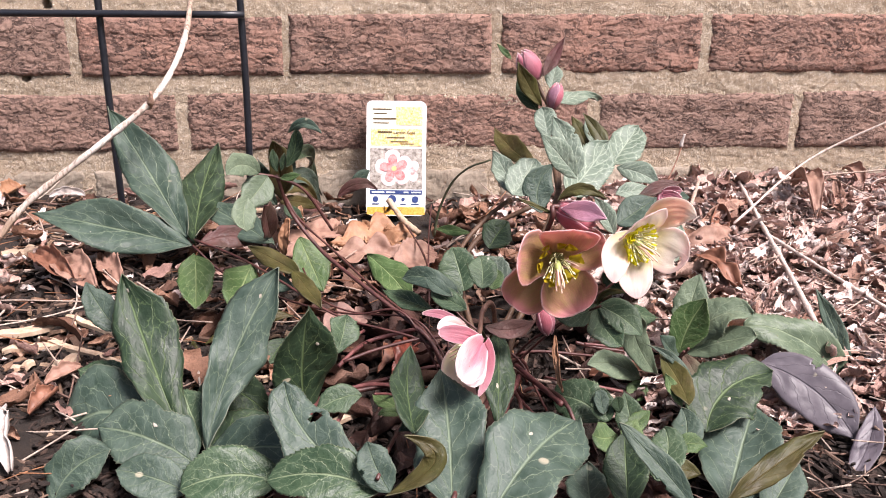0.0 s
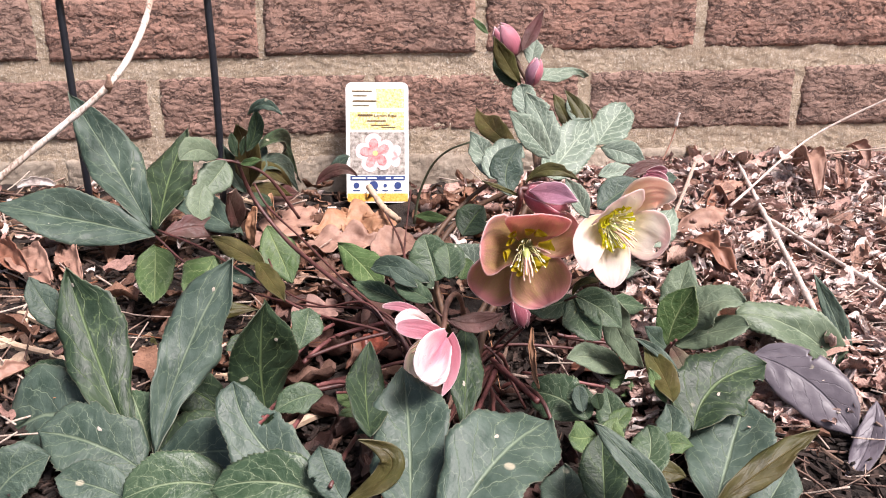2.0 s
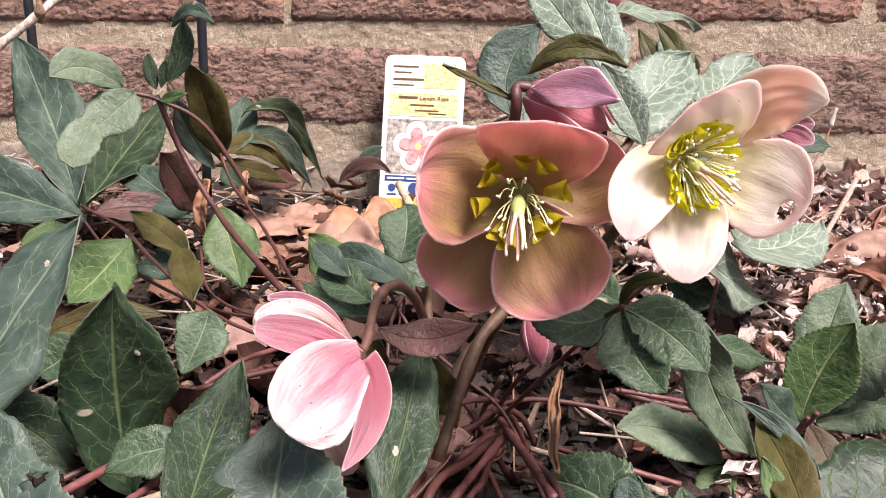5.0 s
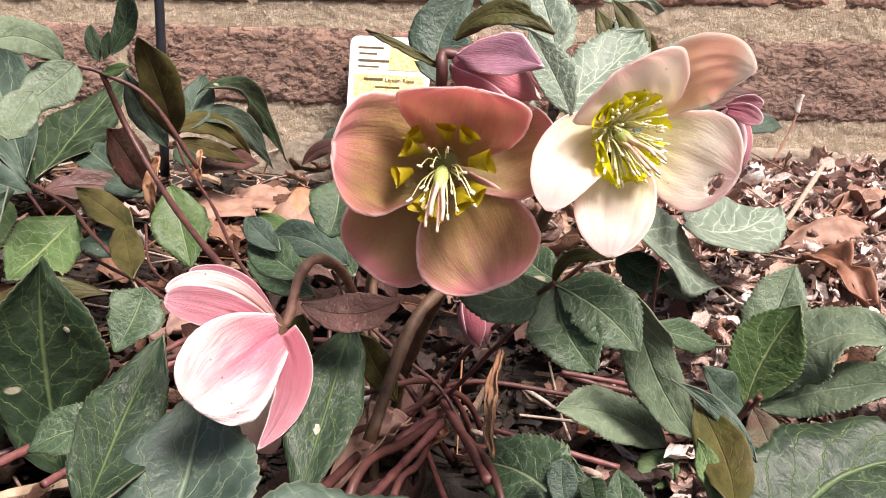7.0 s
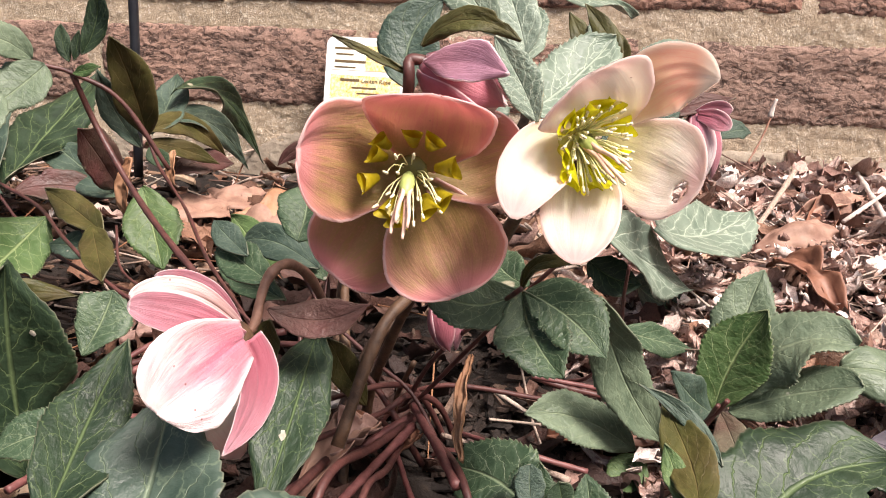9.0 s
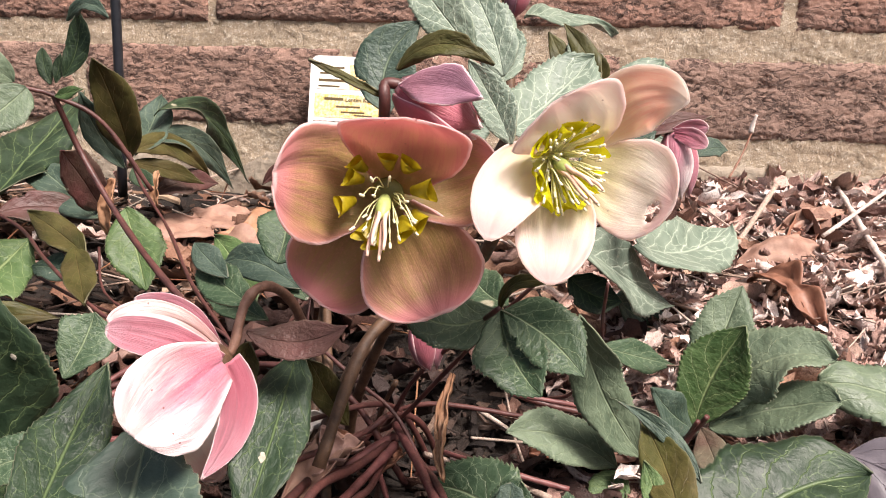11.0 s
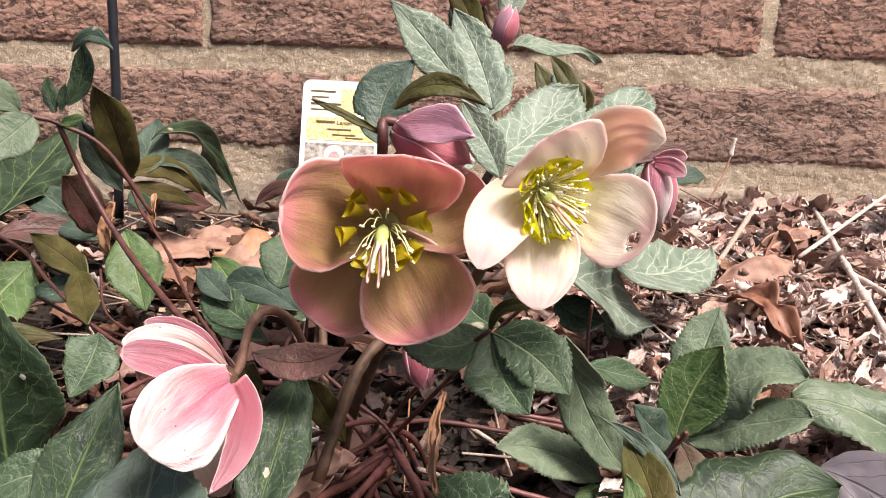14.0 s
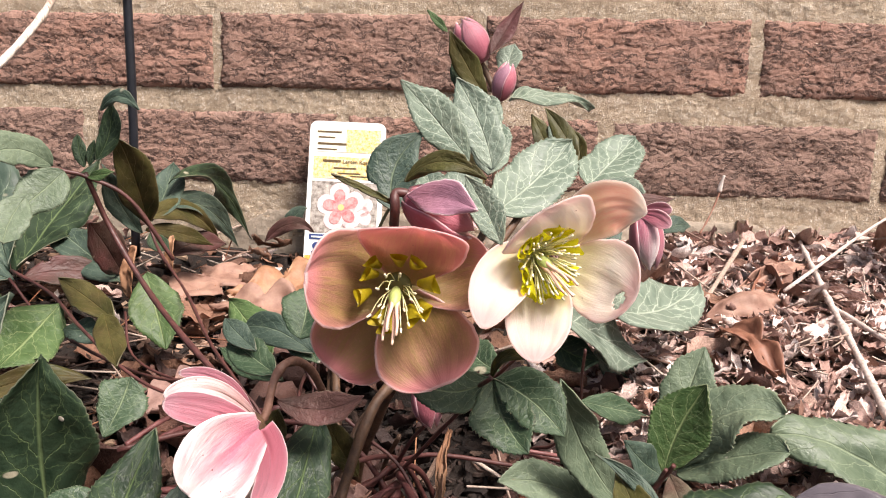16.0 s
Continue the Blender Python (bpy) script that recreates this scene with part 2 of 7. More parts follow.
def sepal_material(name, inner, rim, throat, streak, amount, trans, glow=(1.0, 0.72, 0.60), band=0.0, spread=0.62):
    """Sepal: throat colour at the base, rosy rim, fine streaks running outwards."""
    t = Tree(name, 0.5)
    uv, co = t.coord("UV"), t.coord()
    sep = t.n.new("ShaderNodeSeparateXYZ")
    t.l.new(uv, sep.inputs[0])
    u, v = sep.outputs[0], sep.outputs[1]
    au = t.math("ABSOLUTE", t.math("SUBTRACT", u, 0.5))
    seed = t.math("MULTIPLY", t.rnd(), 20.0)
    fan = t.math("MULTIPLY", t.math("SUBTRACT", u, 0.5), t.math("ADD", 0.55, t.math("MULTIPLY", v, 0.6)))
    broad = t.noise(t.node("CombineXYZ", X=t.math("MULTIPLY", fan, 13.0), Y=t.math("MULTIPLY", v, 1.6), Z=seed), 1.0, 4, 0.65)
    vein = t.noise(t.node("CombineXYZ", X=t.math("MULTIPLY", fan, 48.0), Y=t.math("MULTIPLY", v, 4.0), Z=seed), 1.0, 3, 0.6)
    ridge = t.ramp(t.math("ABSOLUTE", t.math("SUBTRACT", vein, 0.5)), (0.0, 1.0), (0.05, 0.0))
    lines = t.math("ADD", t.math("MULTIPLY", broad, 0.5), t.math("MULTIPLY", vein, 0.5))
    blot = t.noise(co, 120, 4, 0.6)
    c = t.mix(t.ramp(blot, (0.35, 0.0), (0.7, 1.0)), inner, t.mix(0.4, inner, rim))
    c = t.mix(t.math("MULTIPLY", t.ramp(lines, (0.46, 0.0), (0.56, 1.0)), amount), c, streak)
    c = t.mix(t.ramp(t.math("ADD", v, t.math("MULTIPLY", t.math("SUBTRACT", lines, 0.5), 0.5)), (0.20, 0.9), (spread, 0.0)), c, throat)
    if band:
        mid = t.math("MULTIPLY", t.ramp(t.math("ADD", au, t.math("MULTIPLY", t.math("SUBTRACT", lines, 0.5), 1.3)), (0.04, 1.0), (0.24, 0.0)), t.ramp(v, (0.35, 1.0), (0.98, 0.1)))
        c = t.mix(t.math("MULTIPLY", mid, band), c, streak)
    c = t.mix(t.math("MULTIPLY", t.math("MULTIPLY", ridge, t.ramp(v, (0.15, 0.3), (0.5, 1.0))), 0.55 * amount), c, streak)
    speckle = t.noise(co, 900, 3, 0.75)
    c = t.mix(t.math("MULTIPLY", t.ramp(speckle, (0.52, 0.0), (0.66, 0.5)), amount), c, t.mix(0.5, streak, rim))
    rimf = t.math("MAXIMUM", t.ramp(t.math("ADD", v, t.math("MULTIPLY", lines, 0.16)), (0.86, 0.0), (1.12, 0.9)), t.ramp(t.math("ADD", au, t.math("MULTIPLY", lines, 0.10)), (0.43, 0.0), (0.56, 0.8)))
    c = t.mix(rimf, c, rim)
    c = t.mix(t.ramp(au, (0.470, 0.0), (0.484, 0.85)), c, t.mix(0.65, rim, (0.95, 0.82, 0.80)))
    c = t.mix(t.ramp(v, (0.965, 0.0), (0.982, 0.8)), c, t.mix(0.65, rim, (0.95, 0.82, 0.80)))
    spot = t.math("MULTIPLY", t.ramp(t.voro(co, 240), (0.05, 1.0), (0.09, 0.0)), t.ramp(t.noise(co, 60, 2), (0.58, 0.0), (0.64, 0.9)))
    c = t.mix(spot, c, (0.18, 0.06, 0.06))
    t.color(c)
    t.b.inputs["Sheen Weight"].default_value = 0.15
    t.normal(t.bump(t.math("ADD", lines, t.math("ADD", t.math("MULTIPLY", blot, 0.5), t.math("MULTIPLY", t.noise(co, 700, 3, 0.7), 0.25))), 0.6, 0.001))
    t.translucent(trans, t.mix(0.45, c, glow))
    return t.m


def simple(name, c1, c2, rough=0.6, scale=120, bump=0.3, trans=0.0, metal=0.0):
    t = Tree(name, rough)
    co = t.coord()
    n = t.noise(co, scale, 5, 0.65)
    c = t.mix(t.ramp(n, (0.32, 0.0), (0.7, 1.0)), c1, c2)
    t.color(c)
    t.b.inputs["Metallic"].default_value = metal
    if bump:
        t.normal(t.bump(n, bump, 0.0012))
    if trans:
        t.translucent(trans, c)
    return t.m


BRICK, SMEARED, MORTAR, SOIL = brick_material(), smeared_brick_material(), mortar_material(), soil_material()
DARK = leaf_material("dark_green_leaf", (0.012, 0.025, 0.013), (0.032, 0.056, 0.030), (0.19, 0.26, 0.11), 0.62, (0.10, 0.2, 0.05), 0.48)
PALE = leaf_material("grey_green_leaf", (0.033, 0.055, 0.041), (0.074, 0.106, 0.085), (0.25, 0.31, 0.20), 0.62, (0.12, 0.22, 0.10), 0.48)
VEINED = leaf_material("silver_veined_leaf", (0.108, 0.148, 0.112), (0.195, 0.24, 0.190), (0.44, 0.50, 0.40), 0.9, (0.18, 0.3, 0.12), 0.45)
DEEP = leaf_material("deep_green_leaf", (0.026, 0.052, 0.027), (0.066, 0.104, 0.058), (0.34, 0.41, 0.25), 0.7, (0.12, 0.22, 0.06), 0.42)
LIGHT = leaf_material("fresh_green_leaf", (0.035, 0.070, 0.022), (0.085, 0.14, 0.05), (0.32, 0.38, 0.18), 0.75, (0.15, 0.3, 0.05), 0.45)
OLIVE = leaf_material("olive_leaf_underside", (0.032, 0.034, 0.008), (0.074, 0.070, 0.018), (0.20, 0.15, 0.06), 0.5, (0.18, 0.15, 0.03), 0.5, 0.15, 0.5)
MAROON = leaf_material("maroon_leaf_underside", (0.050, 0.028, 0.022), (0.10, 0.055, 0.045), (0.15, 0.10, 0.08), 0.5, (0.2, 0.08, 0.06), 0.48, 0.6)
PURPLE = leaf_material("purple_grey_leaf", (0.105, 0.088, 0.105), (0.145, 0.122, 0.145), (0.10, 0.085, 0.10), 0.15, (0.12, 0.09, 0.1), 0.42, 0.0, 0.2)
SAGE = leaf_material("sage_green_leaf", (0.080, 0.110, 0.072), (0.155, 0.196, 0.130), (0.34, 0.40, 0.26), 0.6, (0.18, 0.28, 0.09), 0.45)
SCAR = simple("dry_scar", (0.26, 0.23, 0.18), (0.42, 0.38, 0.33), 0.8, 400, 0.5)
BLUSH = leaf_material("blushed_green_leaf", (0.085, 0.080, 0.055), (0.17, 0.16, 0.11), (0.30, 0.26, 0.18), 0.5, (0.2, 0.18, 0.08), 0.45, 0.55)
STEM = simple("reddish_stem", (0.042, 0.014, 0.013), (0.115, 0.040, 0.034), 0.5, 140, 0.5)
REDSTEM = simple("old_red_stem", (0.075, 0.022, 0.022), (0.20, 0.075, 0.070), 0.5, 160, 0.5)
BROWNSTEM = simple("brown_green_stem", (0.052, 0.026, 0.015), (0.125, 0.066, 0.036), 0.6, 240, 0.6)


# ---- building helpers ----
def mesh_from(name, verts, faces, smooth=True, uvs=None):
    me = bpy.data.meshes.new(name)
    me.from_pydata([tuple(v) for v in verts], [], faces)
    if uvs is not None:
        layer = me.uv_layers.new(name="uv")
        flat = np.array(uvs, dtype=np.float32)[[i for f in faces for i in f]]
        layer.data.foreach_set("uv", flat.ravel())
    if smooth:
        me.polygons.foreach_set("use_smooth", [True] * len(me.polygons))
    me.update()
    return me


def put_mesh(name, me, material, parent=None, label=""):
    ob = new(name, me)
    me.materials.clear()
    me.materials.append(material)
    if parent is not None:
        ob.parent = parent
    if label:
        ob["label"] = label
    return ob


def part(name, bm, material, parent, label="", smooth=True):
    me = bpy.data.meshes.new(name)
    bm.to_mesh(me)
    bm.free()
    if smooth:
        me.polygons.foreach_set("use_smooth", [True] * len(me.polygons))
    return put_mesh(name, me, material, parent, label)


def thicken(ob, amount):
    md = ob.modifiers.new("thickness", "SOLIDIFY")
    md.thickness, md.offset = amount, 0
    return ob


def spline(points, n):
    """Catmull-Rom through the points, n samples."""
    p = [np.array(a, float) for a in points]
    p = [2 * p[0] - p[1]] + p + [2 * p[-1] - p[-2]]
    out = []
    for i in range(n):
        s = i / (n - 1) * (len(p) - 3)
        k = min(int(s), len(p) - 4)
        f = s - k
        a, b, c, d = p[k:k + 4]
        out.append(0.5 * (2 * b + (c - a) * f + (2 * a - 5 * b + 4 * c - d) * f * f + (3 * b - a - 3 * c + d) * f ** 3))
    return out


def tube_data(points, r0, r1, n=24, sides=9, lumps=0.0, seed=0.0):
    """Vertices and faces of a tapered, slightly knobbly tube along a smooth line."""
    line = spline(points, n)
    verts, faces = [], []
    up = Vector((0.31, 0.22, 0.92))
    for i, c in enumerate(line):
        d = Vector(line[min(i + 1, n - 1)] - line[max(i - 1, 0)]).normalized()
        a = d.cross(up).normalized()
        b = d.cross(a)
        r = r0 + (r1 - r0) * i / (n - 1)
        r *= 1 + lumps * noise.noise(Vector((i * 0.45, seed, 0)))
        for k in range(sides):
            w = 2 * math.pi * k / sides
            verts.append(Vector(c) + (a * math.cos(w) + b * math.sin(w)) * r)
    for i in range(n - 1):
        for k in range(sides):
            j = (k + 1) % sides
            faces.append((i * sides + k, i * sides + j, (i + 1) * sides + j, (i + 1) * sides + k))
    faces.append(tuple(range(sides))[::-1])
    faces.append(tuple((n - 1) * sides + k for k in range(sides)))
    return verts, faces


def tube(name, points, r0, r1, material, parent=None, label="", n=24, sides=9, lumps=0.0):
    v, f = tube_data(points, r0, r1, n, sides, lumps, points[0][0] * 90)
    return put_mesh(name, mesh_from(name, v, f), material, parent, label)


def box_data(bm, x0, x1, y0, y1, z0, z1):
    ret = bmesh.ops.create_cube(bm, size=1.0)["verts"]
    for v in ret:
        v.co = Vector((x0 + (v.co.x + 0.5) * (x1 - x0), y0 + (v.co.y + 0.5) * (y1 - y0), z0 + (v.co.z + 0.5) * (z1 - z0)))
    return ret


WALL_Y = 0.925


def step_up(v):
    return 0.5 + 0.5 * math.tanh(v / 2)


def ground_z(x, y):
    z = 0.060 + (0.115 if y > 0.585 else 0.24) * (y - 0.585)
    z = max(z, -0.015)
    z += 0.026 * step_up((-0.17 - x) / 0.03) * step_up((0.80 - y) / 0.05) + 0.010 * step_up((-0.15 - x) / 0.03)
    return z + 0.020 * step_up((x - 0.20) / 0.04)


# ---- ground: one sheet of dark mulch ----
def spaced(lo, a, b, hi, fine, steps):
    left = [a - (a - lo) * (i / steps) ** 3 for i in range(steps, 0, -1)]
    right = [b + (hi - b) * (i / steps) ** 3 for i in range(1, steps + 1)]
    return left + list(np.arange(a, b + 1e-6, fine)) + right


def build_ground():
    xs = spaced(-60, -0.75, 0.95, 60, 0.009, 14)
    ys = spaced(-60, 0.05, 1.0, 60, 0.009, 14)
    verts = []
    for y in ys:
        for x in xs:
            z = ground_z(x, min(y, 1.0))
            z += 0.010 * noise.noise(Vector((x * 14, y * 14, 0))) + 0.006 * noise.noise(Vector((x * 60, y * 60, 3)))
            verts.append((x, y, z))
    w = len(xs)
    faces = [(j * w + i, j * w + i + 1, (j + 1) * w + i + 1, (j + 1) * w + i) for j in range(len(ys) - 1) for i in range(w - 1)]
    ob = put_mesh("ground", mesh_from("ground", verts, faces), SOIL)
    tagged(ob, "dark mulched garden bed soil sloping up to the brick wall", "ground", kind="structure")


build_ground()

# ---- plants ----
hellebore = new("hellebore")
tagged(hellebore, "flowering hellebore clump with leathery evergreen leaves and nodding pink-cream flowers", "plant")


def stem_group(stems, material=None):
    """The stems of one shoot; the leaves of the shoot hang under the first."""
    first = None
    for r0, r1, *pts in stems:
        v, f = tube_data(pts, r0, r1, 30, 10, 0.25, pts[0][0] * 50)
        ob = put_mesh("stem", mesh_from("stem", v, f), material or STEM, hellebore, "olive-brown fleshy stem" if material is BROWNSTEM else "reddish fleshy stem")
        first = first or ob
    return first or hellebore


LEAF_COUNT = [0]


def curve_frame(base, mid, tip, face):
    """Points, tangents and normals along a smooth rib that passes through mid half-way."""
    b, t = Vector(base), Vector(tip)
    c = Vector(mid) * 2 - (b + t) / 2
    up = Vector(face).normalized()

    def at(s):
        p = b * (1 - s) ** 2 + c * (2 * s * (1 - s)) + t * s * s
        d = ((c - b) * (1 - s) + (t - c) * s).normalized()
        n = (up - d * up.dot(d)).normalized()
        return p, d, n, d.cross(n)
    return at, (t - b).length * 0.35 + ((c - b).length + (t - c).length) * 0.65 / 1.12


def leaf(shoot, material, base, mid, tip, width, face, blunt=0.75, wide=0.5, fold=18, bite=None, scar=None, wavy=1.0):
    """A toothed leathery leaf along the rib base, mid, tip, its upper side towards face."""
    LEAF_COUNT[0] += 1
    rng = random.Random(LEAF_COUNT[0])
    at, length = curve_frame(base, mid, tip, face)
    nu, nv = 18, 75
    power = math.log(0.5) / math.log(wide)
    teeth = rng.uniform(0.07, 0.11) if material in (VEINED, LIGHT, DEEP, SAGE) else rng.uniform(0.035, 0.06)
    wave = rng.uniform(0.018, 0.042) * length * wavy
    seed = rng.uniform(0, 90)
    if bite is None and rng.random() < 0.17:
        bite = (rng.randint(18, 64), rng.choice((0, 0, 18, 18)))
    reach = rng.uniform(1.6, 2.6)
    acute = rng.uniform(2.7, 3.6) if blunt > 0.56 else rng.uniform(4.0, 6.0)
    fold_t = math.tan(radians(fold))
    verts, uvs = [], []
    for j in range(nv + 1):
        s = j / nv
        p, d, n, side = at(s)
        prof = math.sin(math.pi * min(1.0, s ** power)) ** blunt
        prof = max(min(prof, 0.05 + acute * 1.25 * s, 0.012 + acute * (1 - s)), 0.035 if s < 0.5 else 0.008)
        saw = (j % 3) / 2.0
        for i in range(nu + 1):
            u = i / nu * 2 - 1
            hand = 3 * (u > 0)
            half = width / 2 * prof * (1 + wavy * 0.22 * noise.noise(Vector((s * 3.2, seed, hand))) + wavy * 0.09 * noise.noise(Vector((s * 9, seed, hand))))
            along = 0.0
            if abs(u) > 0.99 and 0.16 < s < 0.985:
                jag = 0.6 + 0.6 * noise.noise(Vector((j // 3 * 0.9, seed, hand + 5)))
                half *= 1 + teeth * (saw - 0.4) * jag
                along = teeth * width * 0.5 * saw * jag
            lift = fold_t * half * (abs(u) - 0.45) * 0.8
            lift -= 0.10 * half * max(0.0, abs(u) - 0.6) ** 2 * 6
            lift += wave * math.sin(s * 8 + seed + hand * 0.6) * u * u
            lift += 0.012 * length * noise.noise(Vector((s * 4, u * 1.5, seed))) + 0.005 * length * noise.noise(Vector((s * 12, u * 4, seed)))
            ribs = abs(((s - abs(u) * 0.18) * 6.0 + (0.5 if u > 0 else 0.0)) % 1.0 - 0.5)
            lift += 0.03 * half * (ribs - 0.25) * min(1.0, 4 * abs(u)) * (1 - abs(u) ** 4)
            verts.append(p + d * along + side * (u * half) + n * lift)
            uvs.append((i / nu, s))
    faces = []
    row = nu + 1
    for j in range(nv):
        for i in range(nu):
            if bite and ((j - bite[0]) / (reach * 1.5)) ** 2 + ((i - bite[1]) / reach) ** 2 < 1.0 + 0.7 * noise.noise(Vector((i * 0.7, j * 0.5, seed))):
                continue
            faces.append((j * row + i, j * row + i + 1, (j + 1) * row + i + 1, (j + 1) * row + i))
    ob = put_mesh("leaf", mesh_from("leaf", verts, faces, True, uvs), material, shoot)
    if scar:
        j, i = round(scar[0] * nv), round((scar[1] + 1) / 2 * nu)
        mid_v = verts[j * row + i]
        d1, d2 = (verts[(j + 1) * row + i] - mid_v).normalized(), (verts[j * row + i + 1] - mid_v).normalized()
        up = d2.cross(d1)
        up = up if up.dot(Vector(face)) > 0 else -up
        ring = [mid_v + up * 0.0009]
        for k in range(11):
            a, r = 2 * math.pi * k / 11, rng.uniform(0.0007, 0.0014)
            ring.append(mid_v + up * 0.0004 + d1 * (1.35 * r * math.cos(a)) + d2 * (r * math.sin(a)))
        put_mesh("scar", mesh_from("scar", ring, [(0, k + 1, (k + 1) % 11 + 1) for k in range(11)]), SCAR, ob, "dry whitish scar")
    return thicken(ob, 0.0006)


# left rosette
shoot = stem_group([
    (0.0010, 0.0008, (-0.183, 0.688, 0.136), (-0.143, 0.658, 0.131), (-0.101, 0.608, 0.128), (-0.058, 0.578, 0.113), (-0.004, 0.557, 0.105), (0.014, 0.549, 0.093), (0.033, 0.542, 0.060)),
    (0.0009, 0.0007, (-0.185, 0.688, 0.131), (-0.154, 0.668, 0.112), (-0.101, 0.628, 0.106), (-0.050, 0.587, 0.111), (-0.018, 0.567, 0.122), (-0.002, 0.556, 0.110), (0.015, 0.545, 0.077)),
])
leaf(shoot, PALE, (-0.1918, 0.7000, 0.1336), (-0.2287, 0.7375, 0.1807), (-0.2697, 0.7750, 0.2275), 0.0391, (0.25, -0.81, 0.53), blunt=0.85)
leaf(shoot, DARK, (-0.1846, 0.6950, 0.1341), (-0.1915, 0.7575, 0.1582), (-0.1889, 0.8200, 0.1873), 0.0375, (0.20, -0.81, 0.55), blunt=0.8)
leaf(shoot, PALE, (-0.1874, 0.6950, 0.1283), (-0.2483, 0.6975, 0.1444), (-0.3154, 0.7000, 0.1562), 0.0402, (0.28, -0.77, 0.57), blunt=0.75, fold=28)
leaf(shoot, MAROON, (-0.1818, 0.6950, 0.1292), (-0.1602, 0.7100, 0.1322), (-0.1361, 0.7250, 0.1228), 0.0208, (0.18, -0.79, 0.58), blunt=0.8)
leaf(shoot, PALE, (-0.1216, 0.7000, 0.1277), (-0.1591, 0.7300, 0.1409), (-0.2003, 0.7600, 0.1534), 0.0259, (0.39, -0.78, 0.50))
SHOOTGREEN = simple("grey_green_shoot", (0.07, 0.085, 0.045), (0.16, 0.17, 0.10), 0.6, 160, 0.4)
tube("stem", [(0.0120, 0.7800, 0.1090), (0.0170, 0.7750, 0.1360), (0.0280, 0.7650, 0.1630), (0.0420, 0.7500, 0.1800), (0.0600, 0.7400, 0.1890)], 0.0013, 0.0008, SHOOTGREEN, hellebore, "thin arching grey-green young stem")
# low young leaves
shoot = stem_group([
    (0.0006, 0.0007, (-0.089, 0.632, 0.130), (-0.075, 0.607, 0.116), (-0.047, 0.587, 0.112), (-0.008, 0.562, 0.118), (0.009, 0.551, 0.106), (0.026, 0.540, 0.073)),
])
leaf(shoot, LIGHT, (-0.1724, 0.6450, 0.1370), (-0.1672, 0.6225, 0.1254), (-0.1635, 0.6000, 0.1101), 0.0275, (0.21, -0.76, 0.61), blunt=0.7, wide=0.42)
leaf(shoot, LIGHT, (-0.1293, 0.6420, 0.1303), (-0.1327, 0.6160, 0.1200), (-0.1351, 0.5900, 0.1117), 0.0315, (0.42, -0.72, 0.56), blunt=0.6)
leaf(shoot, OLIVE, (-0.0893, 0.6200, 0.1293), (-0.1095, 0.6335, 0.1365), (-0.1317, 0.6470, 0.1424), 0.0166, (0.38, -0.76, 0.53))
leaf(shoot, OLIVE, (-0.0949, 0.6200, 0.1318), (-0.0825, 0.6000, 0.1267), (-0.0702, 0.5800, 0.1182), 0.0158, (0.35, -0.75, 0.56))
leaf(shoot, LIGHT, (-0.0976, 0.6800, 0.1397), (-0.0878, 0.6675, 0.1236), (-0.0773, 0.6550, 0.1028), 0.0290, (0.32, -0.78, 0.54), blunt=0.65, wide=0.55)
leaf(shoot, LIGHT, (-0.0421, 0.6600, 0.1309), (-0.0217, 0.6350, 0.1218), (-0.0074, 0.6100, 0.1107), 0.0240, (0.03, -0.79, 0.62), blunt=0.8)
leaf(shoot, PALE, (-0.1225, 0.6300, 0.1196), (-0.1081, 0.6250, 0.1210), (-0.0938, 0.6200, 0.1185), 0.0138, (0.37, -0.74, 0.56))
leaf(shoot, DEEP, (-0.1236, 0.5800, 0.0974), (-0.1322, 0.5750, 0.0907), (-0.1411, 0.5700, 0.0849), 0.0229, (0.43, -0.66, 0.61), blunt=0.5)
leaf(shoot, OLIVE, (-0.0931, 0.6000, 0.1045), (-0.1224, 0.5900, 0.1062), (-0.1539, 0.5800, 0.0916), 0.0123, (0.41, -0.69, 0.59))
leaf(shoot, DARK, (-0.1000, 0.6000, 0.0866), (-0.1050, 0.5900, 0.0822), (-0.1099, 0.5800, 0.0758), 0.0165, (0.13, -0.74, 0.66))
# tall side shoot
shoot = stem_group([
    (0.0014, 0.0016, (-0.104, 0.628, 0.203), (-0.097, 0.637, 0.174), (-0.073, 0.622, 0.147), (-0.040, 0.587, 0.132), (-0.008, 0.562, 0.115), (0.008, 0.549, 0.103), (0.024, 0.537, 0.070)),
    (0.0010, 0.0012, (-0.127, 0.619, 0.208), (-0.111, 0.624, 0.204), (-0.103, 0.628, 0.201), (-0.085, 0.636, 0.189), (-0.067, 0.645, 0.156)),
])
leaf(shoot, SAGE, (-0.1143, 0.6150, 0.2076), (-0.1226, 0.6000, 0.2174), (-0.1303, 0.5850, 0.2133), 0.0165, (0.46, -0.79, 0.40), blunt=0.55)
leaf(shoot, SAGE, (-0.1082, 0.6150, 0.2055), (-0.1140, 0.6050, 0.1971), (-0.1227, 0.5950, 0.1880), 0.0201, (0.43, -0.79, 0.44), blunt=0.55)
leaf(shoot, SAGE, (-0.1201, 0.6000, 0.1942), (-0.1212, 0.5875, 0.1852), (-0.1179, 0.5750, 0.1766), 0.0170, (0.45, -0.76, 0.46), blunt=0.5)
leaf(shoot, DARK, (-0.1027, 0.6250, 0.2064), (-0.1050, 0.6250, 0.2149), (-0.1050, 0.6250, 0.2225), 0.0067, (0.41, -0.82, 0.41))
leaf(shoot, DARK, (-0.1001, 0.6250, 0.2072), (-0.0982, 0.6250, 0.2137), (-0.0969, 0.6250, 0.2201), 0.0050, (0.39, -0.82, 0.41))
